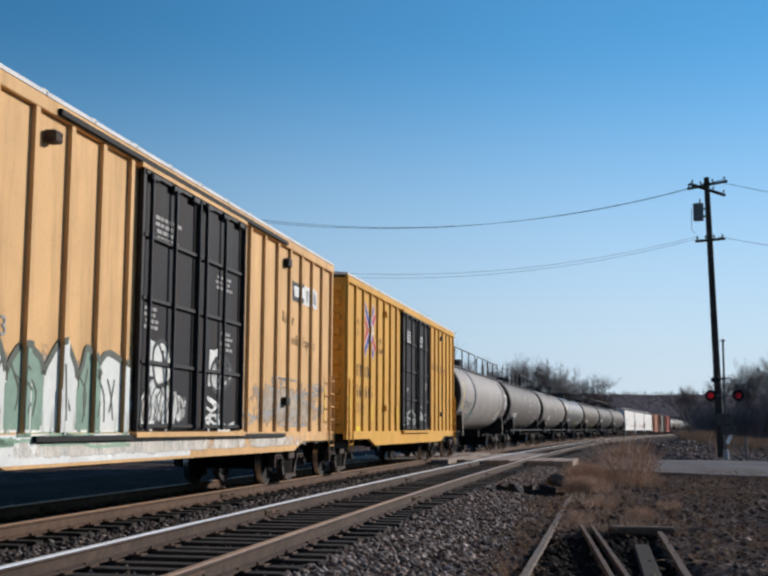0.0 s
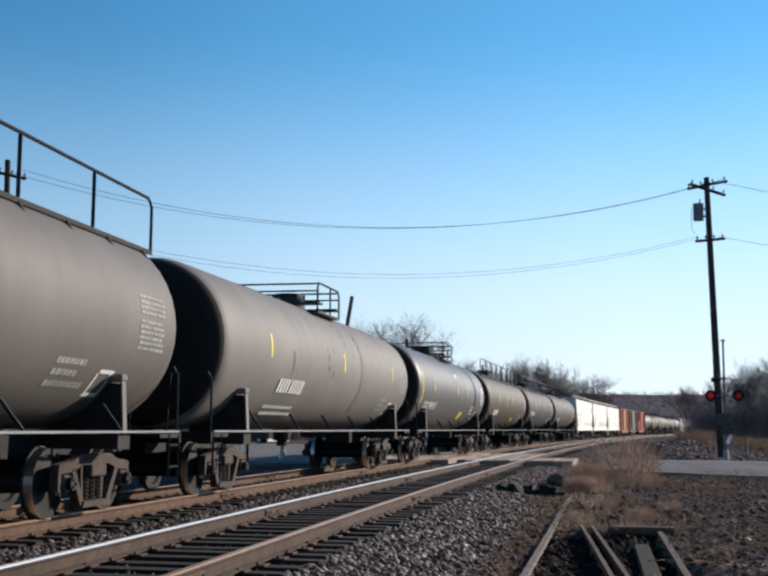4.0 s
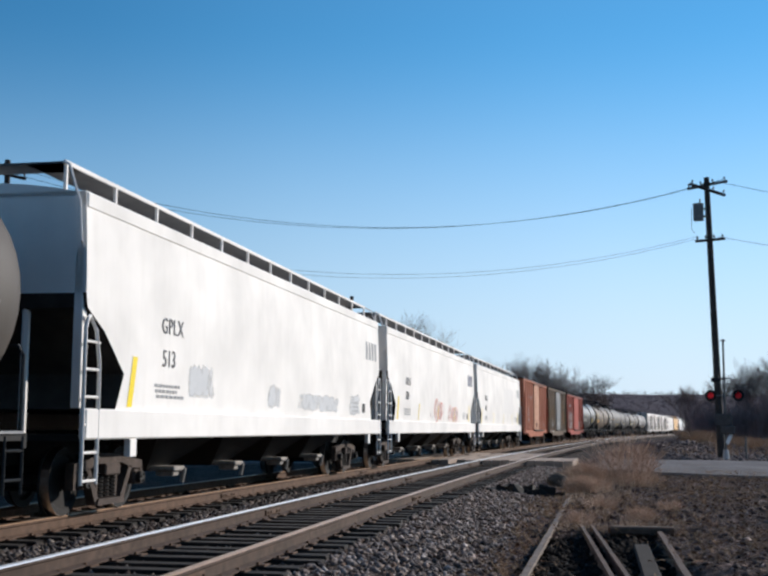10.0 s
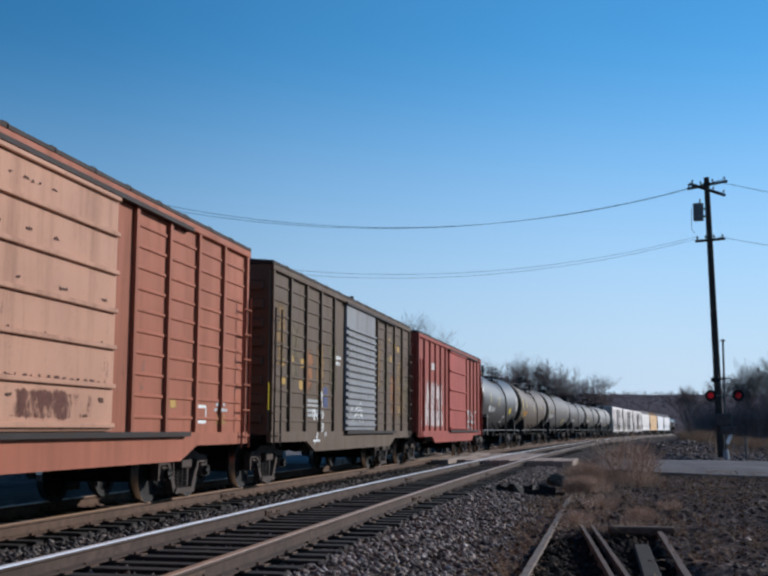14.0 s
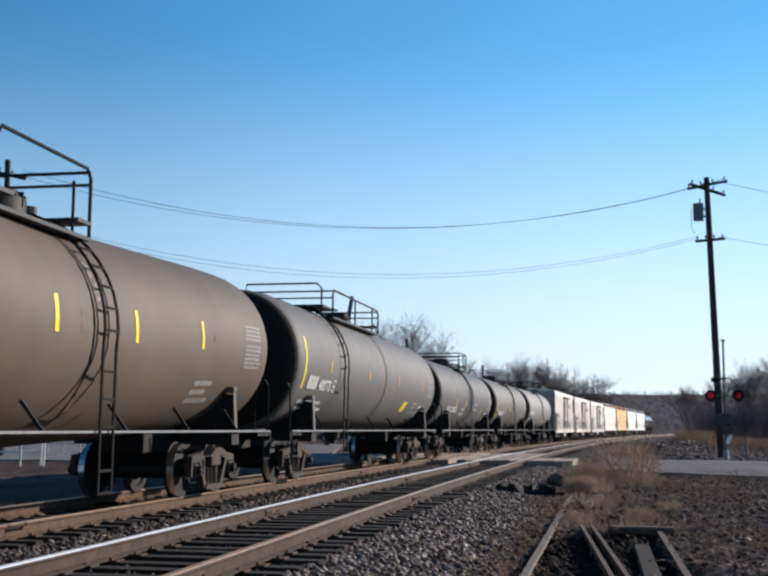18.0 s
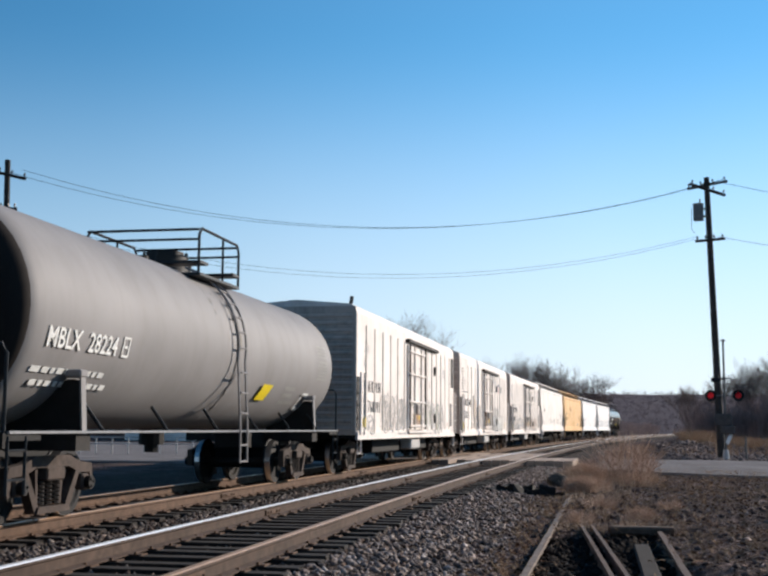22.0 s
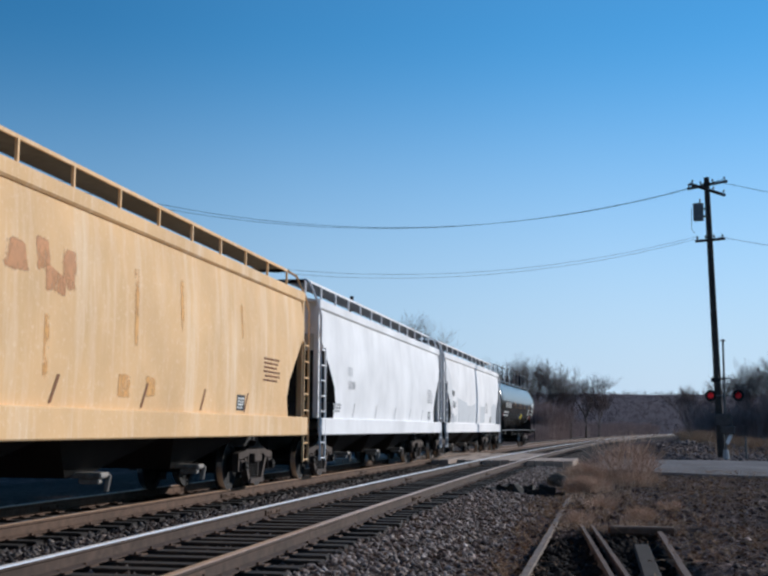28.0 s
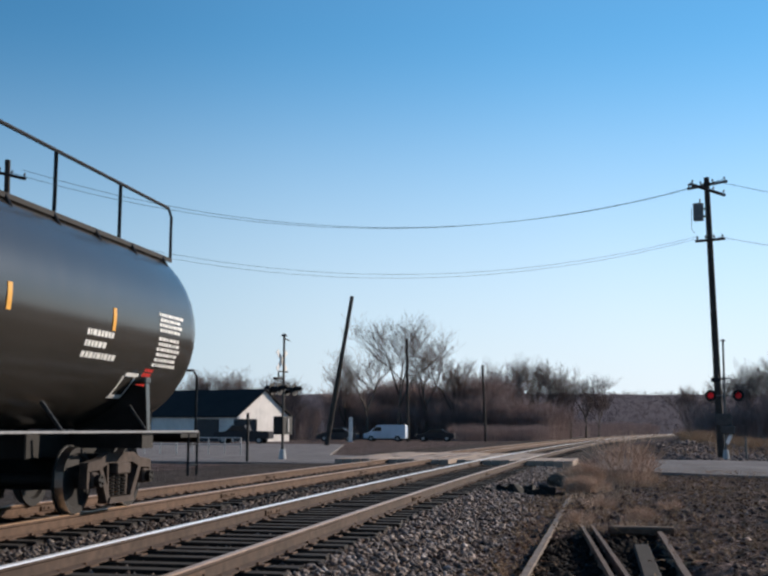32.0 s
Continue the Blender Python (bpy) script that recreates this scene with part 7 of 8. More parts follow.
# level crossing: bleached timber planks between and beside the rails
PLANK = plain("bleached_crossing_timber", (0.37, 0.285, 0.225), 0.85, 0, 0.3, 3, 0.5)
cross = new("level_crossing")
tagged(cross, "bleached timber plank level crossing over both tracks", "level crossing", kind="structure")
PLANK_OFFS = [-2.6, -2.25, -1.9, -1.55, -1.2] + [-0.5, -0.16, 0.18, 0.52] + [1.13, 1.47] + [NEAR_OFF - 1.47, NEAR_OFF - 1.13] + [NEAR_OFF + d for d in (-0.5, -0.16, 0.18, 0.52, 1.13, 1.47, 1.81, 2.15, 2.5)]
for k, off in enumerate(PLANK_OFFS):
    for part_no in range(3):
        if off > NEAR_OFF + 1.0 and part_no > 0:
            continue
        a = CROSS[0] + part_no * (CROSS[1] - CROSS[0]) / 3
        b = a + (CROSS[1] - CROSS[0]) / 3 - 0.04
        part("plank", lambda bm: box(bm, -0.16, 0.16, -(b - a) / 2, (b - a) / 2, -0.26, -0.012, 0.012), PLANK, cross, key="plank%d" % part_no, m=along((a + b) / 2, off, 0.006 * ((k * 5 + part_no * 3) % 4)))

# ---------------------------------------------------------------- the old siding by the camera
siding = new("old_siding")
tagged(siding, "abandoned rusty siding rails and timbers in weeds", "old track", kind="structure")
def bent_rail(bm, pts, w=0.036, h=0.13):
    prev = None
    for x, y, z in pts:
        ring = [bm.verts.new((x + u, y, z + v)) for u, v in ((-w, 0), (w, 0), (w, -0.04), (0.012, -0.05), (0.012, -h), (0.06, -h - 0.02), (-0.06, -h - 0.02), (-0.012, -h), (-0.012, -0.05), (-w, -0.04))]
        if prev:
            for i in range(10):
                bm.faces.new((prev[i], prev[(i + 1) % 10], ring[(i + 1) % 10], ring[i]))
        else:
            bm.faces.new(ring[::-1])
        prev = ring
    bm.faces.new(prev)
OLD_RAIL = plain("old_weathered_rail", (0.20, 0.155, 0.125), 0.85, 0, 0.4, 5, 0.4)
part("rail", lambda bm: bent_rail(bm, [(-0.72, 6, -0.25), (-0.58, 12, -0.26), (-0.45, 18, -0.27), (-0.30, 26, -0.30), (-0.2, 30, -0.36)]), OLD_RAIL, siding)
DARK_RAIL = plain("dark_rusted_rail", (0.125, 0.078, 0.058), 0.85, 0, 0.45, 5, 0.4)
for x0, x1, y1 in ((0.24, -0.04, 18.2), (0.39, 0.11, 18.3)):
    part("guard_rail", lambda bm: bent_rail(bm, [(x0 + 0.12, 9.0, -0.22), (x0, 12, -0.23), ((x0 + x1) / 2, 15, -0.24), (x1, y1, -0.27)], 0.024), DARK_RAIL, siding)
part("rail", lambda bm: bent_rail(bm, [(0.98, 8.5, -0.22), (0.98, 12, -0.23), (1.02, 15, -0.24), (1.05, 17.2, -0.26)]), DARK_RAIL, siding)
part("timber", lambda bm: box(bm, 0.34, 1.28, 17.15, 17.4, -0.33, -0.21, 0.03), plain("weathered_timber", (0.125, 0.078, 0.054), 0.9, 0, 0.4, 4, 0.5), siding)
# near-black rubble added to give the pit between the rails its shade
_x, _y = _rng.uniform(-0.55, 0.95, 5000), _rng.uniform(8.5, 17.0, 5000)
_me = rubble("cinders", _rng, _x, _y, np.full(5000, -0.40) + _rng.uniform(-0.03, 0.03, 5000), 0.02 + 0.05 * _rng.random(5000) ** 2)
_me.materials.append(by_island("black_cinders", [(0.006, 0.005, 0.005), (0.014, 0.011, 0.010), (0.010, 0.008, 0.008), (0.03, 0.024, 0.02)], 1.0))
cinders = put("cinders", _me)
tagged(cinders, "black cinders between the old siding rails", "cinders", kind="stuff")
part("timber", lambda bm: box(bm, 0.40, 0.60, 11.5, 15.6, -0.36, -0.30, 0.02), plain("rotten_brown_timber", (0.022, 0.016, 0.014), 1.0, 0, 0.4, 4, 0.5), siding, m=pose(0, 0, 0.004, 0, 0, -0.8))
for k, y in enumerate((9.8, 10.6, 11.4, 12.3, 13.0, 13.9, 14.6, 15.5, 16.3)):
    part("tie", lambda bm: box(bm, -1.2, 1.55, -0.11, 0.11, -0.52, -0.385, 0.015), TIE_WOOD, siding, key="st", m=pose(0.02 * (k % 3), y, 0, 0, 0, (k * 37 % 7) - 3))

# torn dark steel scrap and a lump of stone on the shoulder
scrap = new("scrap_heap")
scrap.matrix_basis = pose(-1.3, 26.9, -0.37, 0, 0, 12)
tagged(scrap, "torn black scrap steel lying on the ballast", "scrap metal")
_r = random.Random(15)
for k in range(11):
    h, u, v = _r.uniform(0.06, 0.16), _r.uniform(0.15, 0.4), _r.uniform(0.05, 0.2)
    def torn(bm):
        box(bm, -u, u, -v, v, -h, h * 0.5, 0.01)
        for q in bm.verts:
            q.co += Vector((_r.gauss(0, 0.02), _r.gauss(0, 0.02), _r.gauss(0, 0.015)))
    part("scrap_piece", torn, STEEL_DARK, scrap, m=pose(_r.uniform(-0.62, 0.62), _r.uniform(-0.5, 0.5), h * 0.8, _r.uniform(-22, 22), _r.uniform(-22, 22), _r.uniform(0, 180)))


def lump(bm):
    bmesh.ops.create_icosphere(bm, subdivisions=3, radius=0.3)
    for v in bm.verts:
        v.co *= 1 + 0.45 * noise.noise(v.co * 4) + 0.12 * noise.noise(v.co * 13)
        v.co.z *= 0.8


stone = part("stone", lump, plain("brown_field_stone", (0.11, 0.085, 0.065), 0.9, 0, 0.5, 7, 0.7), None, m=at(-0.62, 31.2, -0.24), smooth=True)
tagged(stone, "brown lump of stone beside the dry bush", "stone")

# ---------------------------------------------------------------- poles and wires
POLE_WOOD = plain("weathered_pole_wood", (0.055, 0.047, 0.042), 0.9, 0, 0.4, 4, 0.4)
INSUL = plain("insulator", (0.10, 0.09, 0.085), 0.3, 0, 0.2, 9)


def taper(bm, a, b, r0, r1, seg=10):
    rod(bm, a, b, r0, seg, r1)


def add_pole(label, base, top, r, arms=(), can=False):
    p = new("utility_pole")
    p.matrix_basis = at(*base)
    tagged(p, label, "utility pole", "utility poles")
    d = Vector(top) - Vector(base)
    part("shaft", lambda bm: taper(bm, (0, 0, -0.6), d, r * 1.15, r * 0.8), POLE_WOOD, p)
    for z, length, tilt, turn in arms:
        f = z / d.z
        c = d * f
        arm = part("crossarm", lambda bm: box(bm, -length / 2, length / 2, -0.06, 0.06, -0.07, 0.07, 0.01), POLE_WOOD, p, m=Matrix.Translation(c + Vector((0, -r - 0.05, 0))) @ pose(0, 0, 0, 0, tilt, turn))
        for k in range(4):
            x = -length / 2 + 0.12 + k * (length - 0.24) / 3
            part("insulator", lambda bm: (rod(bm, (0, 0, 0.05), (0, 0, 0.14), 0.025, 6), rod(bm, (0, 0, 0.14), (0, 0, 0.26), 0.06, 8, 0.04)), INSUL, arm, key="ins", m=at(x, 0, 0))
    if can:
        c = d * ((can - base[2]) / d.z)
        t = part("transformer", lambda bm: (rod(bm, (0, 0, -0.42), (0, 0, 0.42), 0.27, 18), rod(bm, (0, 0, 0.42), (0, 0, 0.48), 0.29, 18), rod(bm, (0.1, 0, 0.48), (0.1, 0, 0.75), 0.04, 8),
                                            box(bm, 0.2, 0.5, -0.06, 0.06, -0.25, -0.15), box(bm, 0.2, 0.5, -0.06, 0.06, 0.15, 0.25)), plain("transformer_grey", (0.16, 0.165, 0.17), 0.5), p,
                 m=at(c.x - 0.52, c.y - 0.05, c.z))
        part("drop_lead", lambda bm: tube(bm, [(-0.18, 0, 0.42), (-0.35, 0, 0.2), (-0.36, 0, -0.9), (-0.2, 0, -1.1)], 0.014, 5), BLACK_PIPE, t)
    return p


POLE_R = Vector((6.69, 63.0, 14.5))
POLE_L = Vector((-27.5, 52.0, 14.05))
add_pole("tall weathered utility pole with crossarms and a transformer", (7.08, 63.0, -0.4), POLE_R, 0.18, ((14.45, 2.2, -12, 12), (14.2, 2.2, 12, 28), (11.5, 1.6, -6, 12)), 12.6)
add_pole("weathered utility pole with crossarms by the lot", (-27.2, 52.0, -0.4), POLE_L, 0.17, ((13.7, 2.0, 10, 25), (12.0, 1.2, 0, 15), (11.2, 1.2, 0, 15)))
add_pole("bare dark pole leaning beside the lot", (-20.2, 91.5, -0.4), (-18.12, 91.5, 11.66), 0.19)
add_pole("bare slim pole near a parked van", (-19.4, 131, -0.4), (-19.54, 131, 11.3), 0.17)
add_pole("short bare pole at the woods' edge", (-11.1, 136.7, -0.4), (-11.45, 136.7, 8.55), 0.15)


def add_wire(a, b, sag, r=0.014):
    a, b = Vector(a), Vector(b)
    pts = [a.lerp(b, k / 28) - Vector((0, 0, sag * 4 * (k / 28) * (1 - k / 28))) for k in range(29)]
    w = part("overhead_wire", lambda bm: tube(bm, pts, r, 5), BLACK_PIPE, None)
    tagged(w, "thin black overhead wire sagging between poles", "wire", "overhead wires")


for k, (za, zb, sg, dx) in enumerate(((13.5, 13.75, 2.5, 0.9), (13.4, 13.6, 2.4, 0.2))):
    add_wire((POLE_L.x + dx, 52.0 - 0.15, za), (POLE_R.x + dx * 0.9, 63 - 0.15, zb + 0.6), sg + 0.22, 0.011)
for k, (za, zb, sg) in enumerate(((11.25, 10.85, 2.18), (11.0, 10.7, 2.2))):
    add_wire((POLE_L.x + 0.4, 52 - 0.2 * k, za), (POLE_R.x - 0.5, 63 - 0.2 * k, zb + 0.5), sg + 0.25, 0.008)
add_wire((POLE_R.x + 0.8, 63, 14.2), (46, 74, 11.8), 1.2, 0.014)
add_wire((POLE_R.x + 0.5, 63, 11.3), (46, 74, 9.2), 1.0, 0.012)

# ---------------------------------------------------------------- crossing signals
SIG_BLACK = plain("signal_black", (0.012, 0.012, 0.013), 0.6)
SIG_GREY = plain("signal_aluminium", (0.36, 0.36, 0.36), 0.45, 0.4, 0.2)
LAMP_ON = plain("lit_red_lens", (0.8, 0.012, 0.025), 0.3, 0, 0.05, 8, 0.0, 0.09)
LAMP_DIM = plain("dim_red_lens", (0.45, 0.008, 0.018), 0.25, 0, 0.05, 8, 0.0, 0.07)


def add_signal(label, x, y, turn, mast_mat, height, faces, case, bucks, lit, dim):
    g = new("crossing_signal")
    g.matrix_basis = pose(x, y, -0.35, 0, 0, turn)
    tagged(g, label, "crossing signal", "crossing signals")
    part("mast", lambda bm: taper(bm, (0, 0, 0), (0, 0, height), 0.065, 0.05), mast_mat, g)
    part("base", lambda bm: (taper(bm, (0, 0, 0), (0, 0, 0.55), 0.20, 0.12), box(bm, -0.3, 0.3, -0.3, 0.3, -0.2, 0.05, 0.02)), SIG_GREY, g)
    part("lamp_arm", lambda bm: rod(bm, (-0.68, 0, 3.2), (0.68, 0, 3.2), 0.035, 8), mast_mat, g)
    for k, sx in enumerate((-0.66, 0.66)):
        for face in faces:
            lamp = part("lamp_target", lambda bm, f=face: (rod(bm, (0, f * 0.02, 0), (0, f * 0.05, 0), 0.27, 20), rod(bm, (0, -f * 0.16, 0), (0, f * 0.02, 0), 0.12, 12, 0.15)), SIG_BLACK, g, key=("lt", face), m=at(sx, face * 0.16, 3.2))
            part("lens", lambda bm, f=face: rod(bm, (0, f * 0.05, 0), (0, f * 0.075, 0), 0.15, 16, 0.12), lit if (k == 0) else dim, lamp, key=("lens", face, k))
            def visor(bm, f=face):
                seg = 9
                a = [bm.verts.new((0.17 * math.cos(t), f * 0.05, 0.17 * math.sin(t))) for t in np.linspace(-0.3, math.pi + 0.3, seg)]
                b = [bm.verts.new((0.17 * math.cos(t), f * 0.32, 0.17 * math.sin(t))) for t in np.linspace(0.1, math.pi - 0.1, seg)]
                for i in range(seg - 1):
                    bm.faces.new((a[i], a[i + 1], b[i + 1], b[i]))
            part("visor", visor, SIG_BLACK, lamp, key=("vis", face))
    if not case:
        part("gate_motor", lambda bm: (box(bm, -0.5, 0.3, -0.25, 0.25, 1.72, 2.3, 0.04), box(bm, -0.2, 0.45, -0.3, 0.2, 1.3, 1.72, 0.04)), plain("gate_motor_grey", (0.085, 0.075, 0.07), 0.7), g)
        part("tilted_plate", lambda bm: box(bm, -0.12, 0.12, -0.34, -0.30, -0.38, 0.38, 0.01), plain("plate_white", (0.75, 0.74, 0.72), 0.5, 0, 0.15), g, m=pose(-0.05, 0, 1.15, 0, 38, 50))
        part("stub_post", lambda bm: rod(bm, (0.95, 0, 0), (0.95, 0, 1.15), 0.05, 8), mast_mat, g)
    if not case:
        part("upper_arm", lambda bm: (rod(bm, (-0.6, 0, 4.05), (0.35, 0, 4.05), 0.03, 6), box(bm, -0.62, -0.2, -0.12, 0.12, 3.88, 4.02, 0.02), rod(bm, (-0.3, 0, 4.0), (-0.3, 0, 4.25), 0.05, 8)), SIG_BLACK, g)
    for face in bucks:
        for ang in (45, -45):
            part("crossbuck_board", lambda bm: box(bm, -0.6, 0.6, -0.01, 0.01, -0.11, 0.11, 0.005), plain("crossbuck_white", (0.72, 0.72, 0.70), 0.5, 0, 0.15), g, key="cb", m=pose(0, face * 0.1, 4.5, 0, ang, 0))
    part("bell", lambda bm: (rod(bm, (0, 0, height), (0, 0, height + 0.1), 0.16, 12, 0.05)), mast_mat, g)
    if case:
        part("relay_case", lambda bm: box(bm, -0.42, 0.42, -0.25, 0.25, 1.2, 2.0, 0.02), SIG_BLACK, g)
        part("case_bracket", lambda bm: box(bm, -0.05, 0.05, -0.3, 0.1, 1.3, 1.9), SIG_GREY, g)
        part("top_arm", lambda bm: (rod(bm, (0, 0, height - 0.1), (0.5, 0, height - 0.18), 0.03, 6), rod(bm, (-0.45, 0, 4.0), (0.35, 0, 4.0), 0.03, 6), box(bm, -0.75, -0.3, -0.1, 0.1, 3.62, 3.72, 0.02), rod(bm, (-0.45, 0, 3.7), (-0.45, 0, 4.0), 0.04, 6)), SIG_BLACK, g)
    return g


add_signal("flashing railway crossing signal with red lamps", 6.95, 60.0, -6, plain("signal_mast_grey", (0.13, 0.13, 0.13), 0.6), 5.9, (-1, 1), False, (), LAMP_ON, LAMP_DIM)
add_signal("railway crossing signal with dark lamp discs and relay case", -13.2, 51.0, 74, plain("signal_mast_dark", (0.07, 0.065, 0.06), 0.6), 5.6, (-1, 1), True, (1,), SIG_BLACK, SIG_BLACK)
for x, y, h, r, mt, lab in ((-13.66, 47.0, 2.05, 0.05, SIG_BLACK, "thin dark steel marker post by the road"), (-24.78, 125.0, 2.6, 0.2, plain("white_post", (0.75, 0.75, 0.73), 0.5), "white marker post beside the lot")):
    po = part("marker_post", lambda bm: (box(bm, -r, r, -0.05, 0.05, -0.2, h, 0.01), box(bm, -r * 1.6, r * 1.6, -0.1, 0.1, -0.2, 0.05)), mt, None, m=at(x, y, -0.3))
    tagged(po, lab, "post")


# ---------------------------------------------------------------- fence, buildings and vehicles beyond the tracks
fence = new("lot_fence")
tagged(fence, "low grey pipe fence along the lot", "fence")
GALV = plain("galvanised_fence", (0.42, 0.42, 0.41), 0.5, 0.3, 0.2)
F0, F1 = Vector((-29.0, 57.0, -0.15)), Vector((-17.5, 59.0, -0.15))
for k in range(15):
    part("post", lambda bm: rod(bm, (0, 0, -0.2), (0, 0, 0.78), 0.035, 6), GALV, fence, key="fp", m=Matrix.Translation(F0.lerp(F1, k / 14)))
for z in (0.42, 0.76):
    part("rail", lambda bm: rod(bm, F0 + Vector((0, 0, z)), F1 + Vector((0, 0, z)), 0.03, 6), GALV, fence)
gate = new("white_gate")
tagged(gate, "white-painted pipe gate beside the road", "gate")
WHITE_PIPE = plain("white_pipe", (0.70, 0.70, 0.68), 0.5, 0, 0.15)
for x, y in ((-20.75, 41.2), (-20.0, 41.6), (-20.45, 42.3)):
    part("post", lambda bm: rod(bm, (0, 0, -0.5), (0, 0, 1.1), 0.045, 8), WHITE_PIPE, gate, key="gp", m=at(x, y, -0.15))
for z in (0.35, 0.7, 1.05):
    part("rail", lambda bm: rod(bm, (-24.5, 41.0, z - 0.15), (-20.0, 41.6, z - 0.15), 0.03, 6), WHITE_PIPE, gate)


def add_house(label, x0, x1, y0, y1, eave, ridge, wall_col, roof_col, along_x=True, doors=(), name="shed", turn=0):
    h = new(name)
    h.matrix_basis = pose((x0 + x1) / 2, (y0 + y1) / 2, -0.3, 0, 0, turn)
    tagged(h, label, "building")
    wx, wy = (x1 - x0) / 2, (y1 - y0) / 2
    wm = paint(name + "_wall", wall_col, 0.7, (0.2, 0.18, 0.15), 0.25, 0.6, 0, 0.1)
    rm = paint(name + "_roof", roof_col, 0.8, (0.03, 0.03, 0.03), 0.3)
    if along_x:
        prof = [(-wy, -0.2), (wy, -0.2), (wy, eave), (0, ridge), (-wy, eave)]
        part("wall", lambda bm: prism(bm, prof, -wx, wx), wm, h)
        for d in (1, -1):
            part("roof", lambda bm: prism(bm, [(0, ridge + 0.12), (0, ridge + 0.02), (d * (wy + 0.35), eave - 0.12), (d * (wy + 0.35), eave - 0.02)], -wx - 0.3, wx + 0.3), rm, h)
    else:
        part("wall", lambda bm: [f for f in [prism(bm, [(-wx, -0.2), (wx, -0.2), (wx, eave), (0, ridge), (-wx, eave)], -wy, wy)]], wm, h, m=Matrix.Rotation(radians(90), 4, "Z"))
        for d in (1, -1):
            part("roof", lambda bm: prism(bm, [(0, ridge + 0.12), (0, ridge + 0.02), (d * (wx + 0.3), eave - 0.10), (d * (wx + 0.3), eave)], -wy - 0.3, wy + 0.3), rm, h, m=Matrix.Rotation(radians(90), 4, "Z"))
    for dx, w, z0, z1, nm in doors:
        part(nm, lambda bm: box(bm, dx - w / 2, dx + w / 2, -wy - 0.06, -wy + 0.02, z0, z1, 0.01), plain("shed_opening", (0.05, 0.05, 0.055), 0.5), h)
    return h


add_house("white gabled shed with a long dark roof", -48.6, -32.8, 119.6, 128.6, 2.6, 5.4, (0.78, 0.73, 0.68), (0.030, 0.028, 0.028), True, ((4, 3, 0, 2.3, "door"), (-6, 2, 1.0, 2.0, "window"), (9, 3, 0, 2.3, "door")), "white_shed", -22.5)

RUBBER = plain("tyre_rubber", (0.02, 0.02, 0.02), 0.85)
GLASS_DARK = plain("dark_vehicle_glass", (0.015, 0.018, 0.022), 0.1, 0, 0.1)


def add_vehicle(name, label, m, col, outline, glass, wheels, width=1.85):
    v = new(name)
    v.matrix_basis = m
    tagged(v, label, "vehicle")
    pm = paint(name + "_paint", col, 0.35, (0.2, 0.18, 0.15), 0.15)
    part("body", lambda bm: (prism(bm, outline, -width / 2, width / 2), bmesh.ops.bevel(bm, geom=bm.edges[:], offset=0.05, segments=2, affect="EDGES")), pm, v, m=Matrix.Rotation(radians(-90), 4, "Z"), smooth=True)
    for g in glass:
        for sx in (1, -1):
            part("window", lambda bm: prism(bm, g, sx * (width / 2 - 0.01), sx * (width / 2 + 0.012)), GLASS_DARK, v, m=Matrix.Rotation(radians(-90), 4, "Z"))
    for y in wheels:
        for sx in (1, -1):
            wh = part("wheel", lambda bm, sx=sx: (rod(bm, (sx * (width / 2 - 0.2), 0, 0.33), (sx * (width / 2 + 0.02), 0, 0.33), 0.33, 16)), RUBBER, v, key=(name, sx, width), m=Matrix.Rotation(radians(-90), 4, "Z") @ at(0, y, 0))
            part("rim", lambda bm, sx=sx: rod(bm, (sx * (width / 2 + 0.02), 0, 0.33), (sx * (width / 2 + 0.03), 0, 0.33), 0.19, 12), SIG_GREY, wh, key=(name, sx, width))
    for sx in (0.7, -0.7):
        part("headlight", lambda bm: box(bm, sx - 0.15, sx + 0.15, outline[0][0] - 0.02, outline[0][0] + 0.03, 0.62, 0.8), SIG_GREY, v, m=Matrix.Rotation(radians(-90), 4, "Z"))
    return v


VAN = [(-2.35, 0.35), (-2.35, 0.85), (-1.65, 1.05), (-0.95, 1.75), (-0.6, 1.85), (2.3, 1.85), (2.35, 1.7), (2.35, 0.35)]
CAR = [(-2.2, 0.35), (-2.2, 0.75), (-1.2, 0.95), (-0.55, 1.42), (0.7, 1.42), (1.4, 0.98), (2.15, 0.92), (2.2, 0.35)]
PICKUP = [(-2.6, 0.45), (-2.6, 1.0), (-1.4, 1.08), (-0.85, 1.7), (0.35, 1.7), (0.5, 1.15), (2.6, 1.12), (2.6, 0.45)]
add_vehicle("van", "white panel van parked side-on in the lot", pose(-21.6, 129, -0.33), (0.62, 0.68, 0.76), VAN, ([(-1.4, 1.15), (-0.95, 1.62), (-0.35, 1.62), (-0.35, 1.15)],), (-1.5, 1.45))
add_vehicle("dark_car", "dark car parked behind the van", pose(-16.6, 134, -0.33), (0.03, 0.03, 0.035), CAR, ([(-1.0, 0.98), (-0.5, 1.34), (0.65, 1.34), (1.2, 0.98)],), (-1.35, 1.35))
add_vehicle("pickup_truck", "dark pickup truck parked before the white shed", pose(-30.6, 104, -0.33), (0.035, 0.035, 0.04), PICKUP, ([(-1.1, 1.12), (-0.75, 1.58), (0.25, 1.58), (0.3, 1.12)],), (-1.7, 1.7))
add_vehicle("low_car", "low dark car parked in the lot", pose(-26.6, 127, -0.33), (0.05, 0.05, 0.055), CAR, ([(-1.0, 0.98), (-0.5, 1.34), (0.65, 1.34), (1.2, 0.98)],), (-1.35, 1.35))


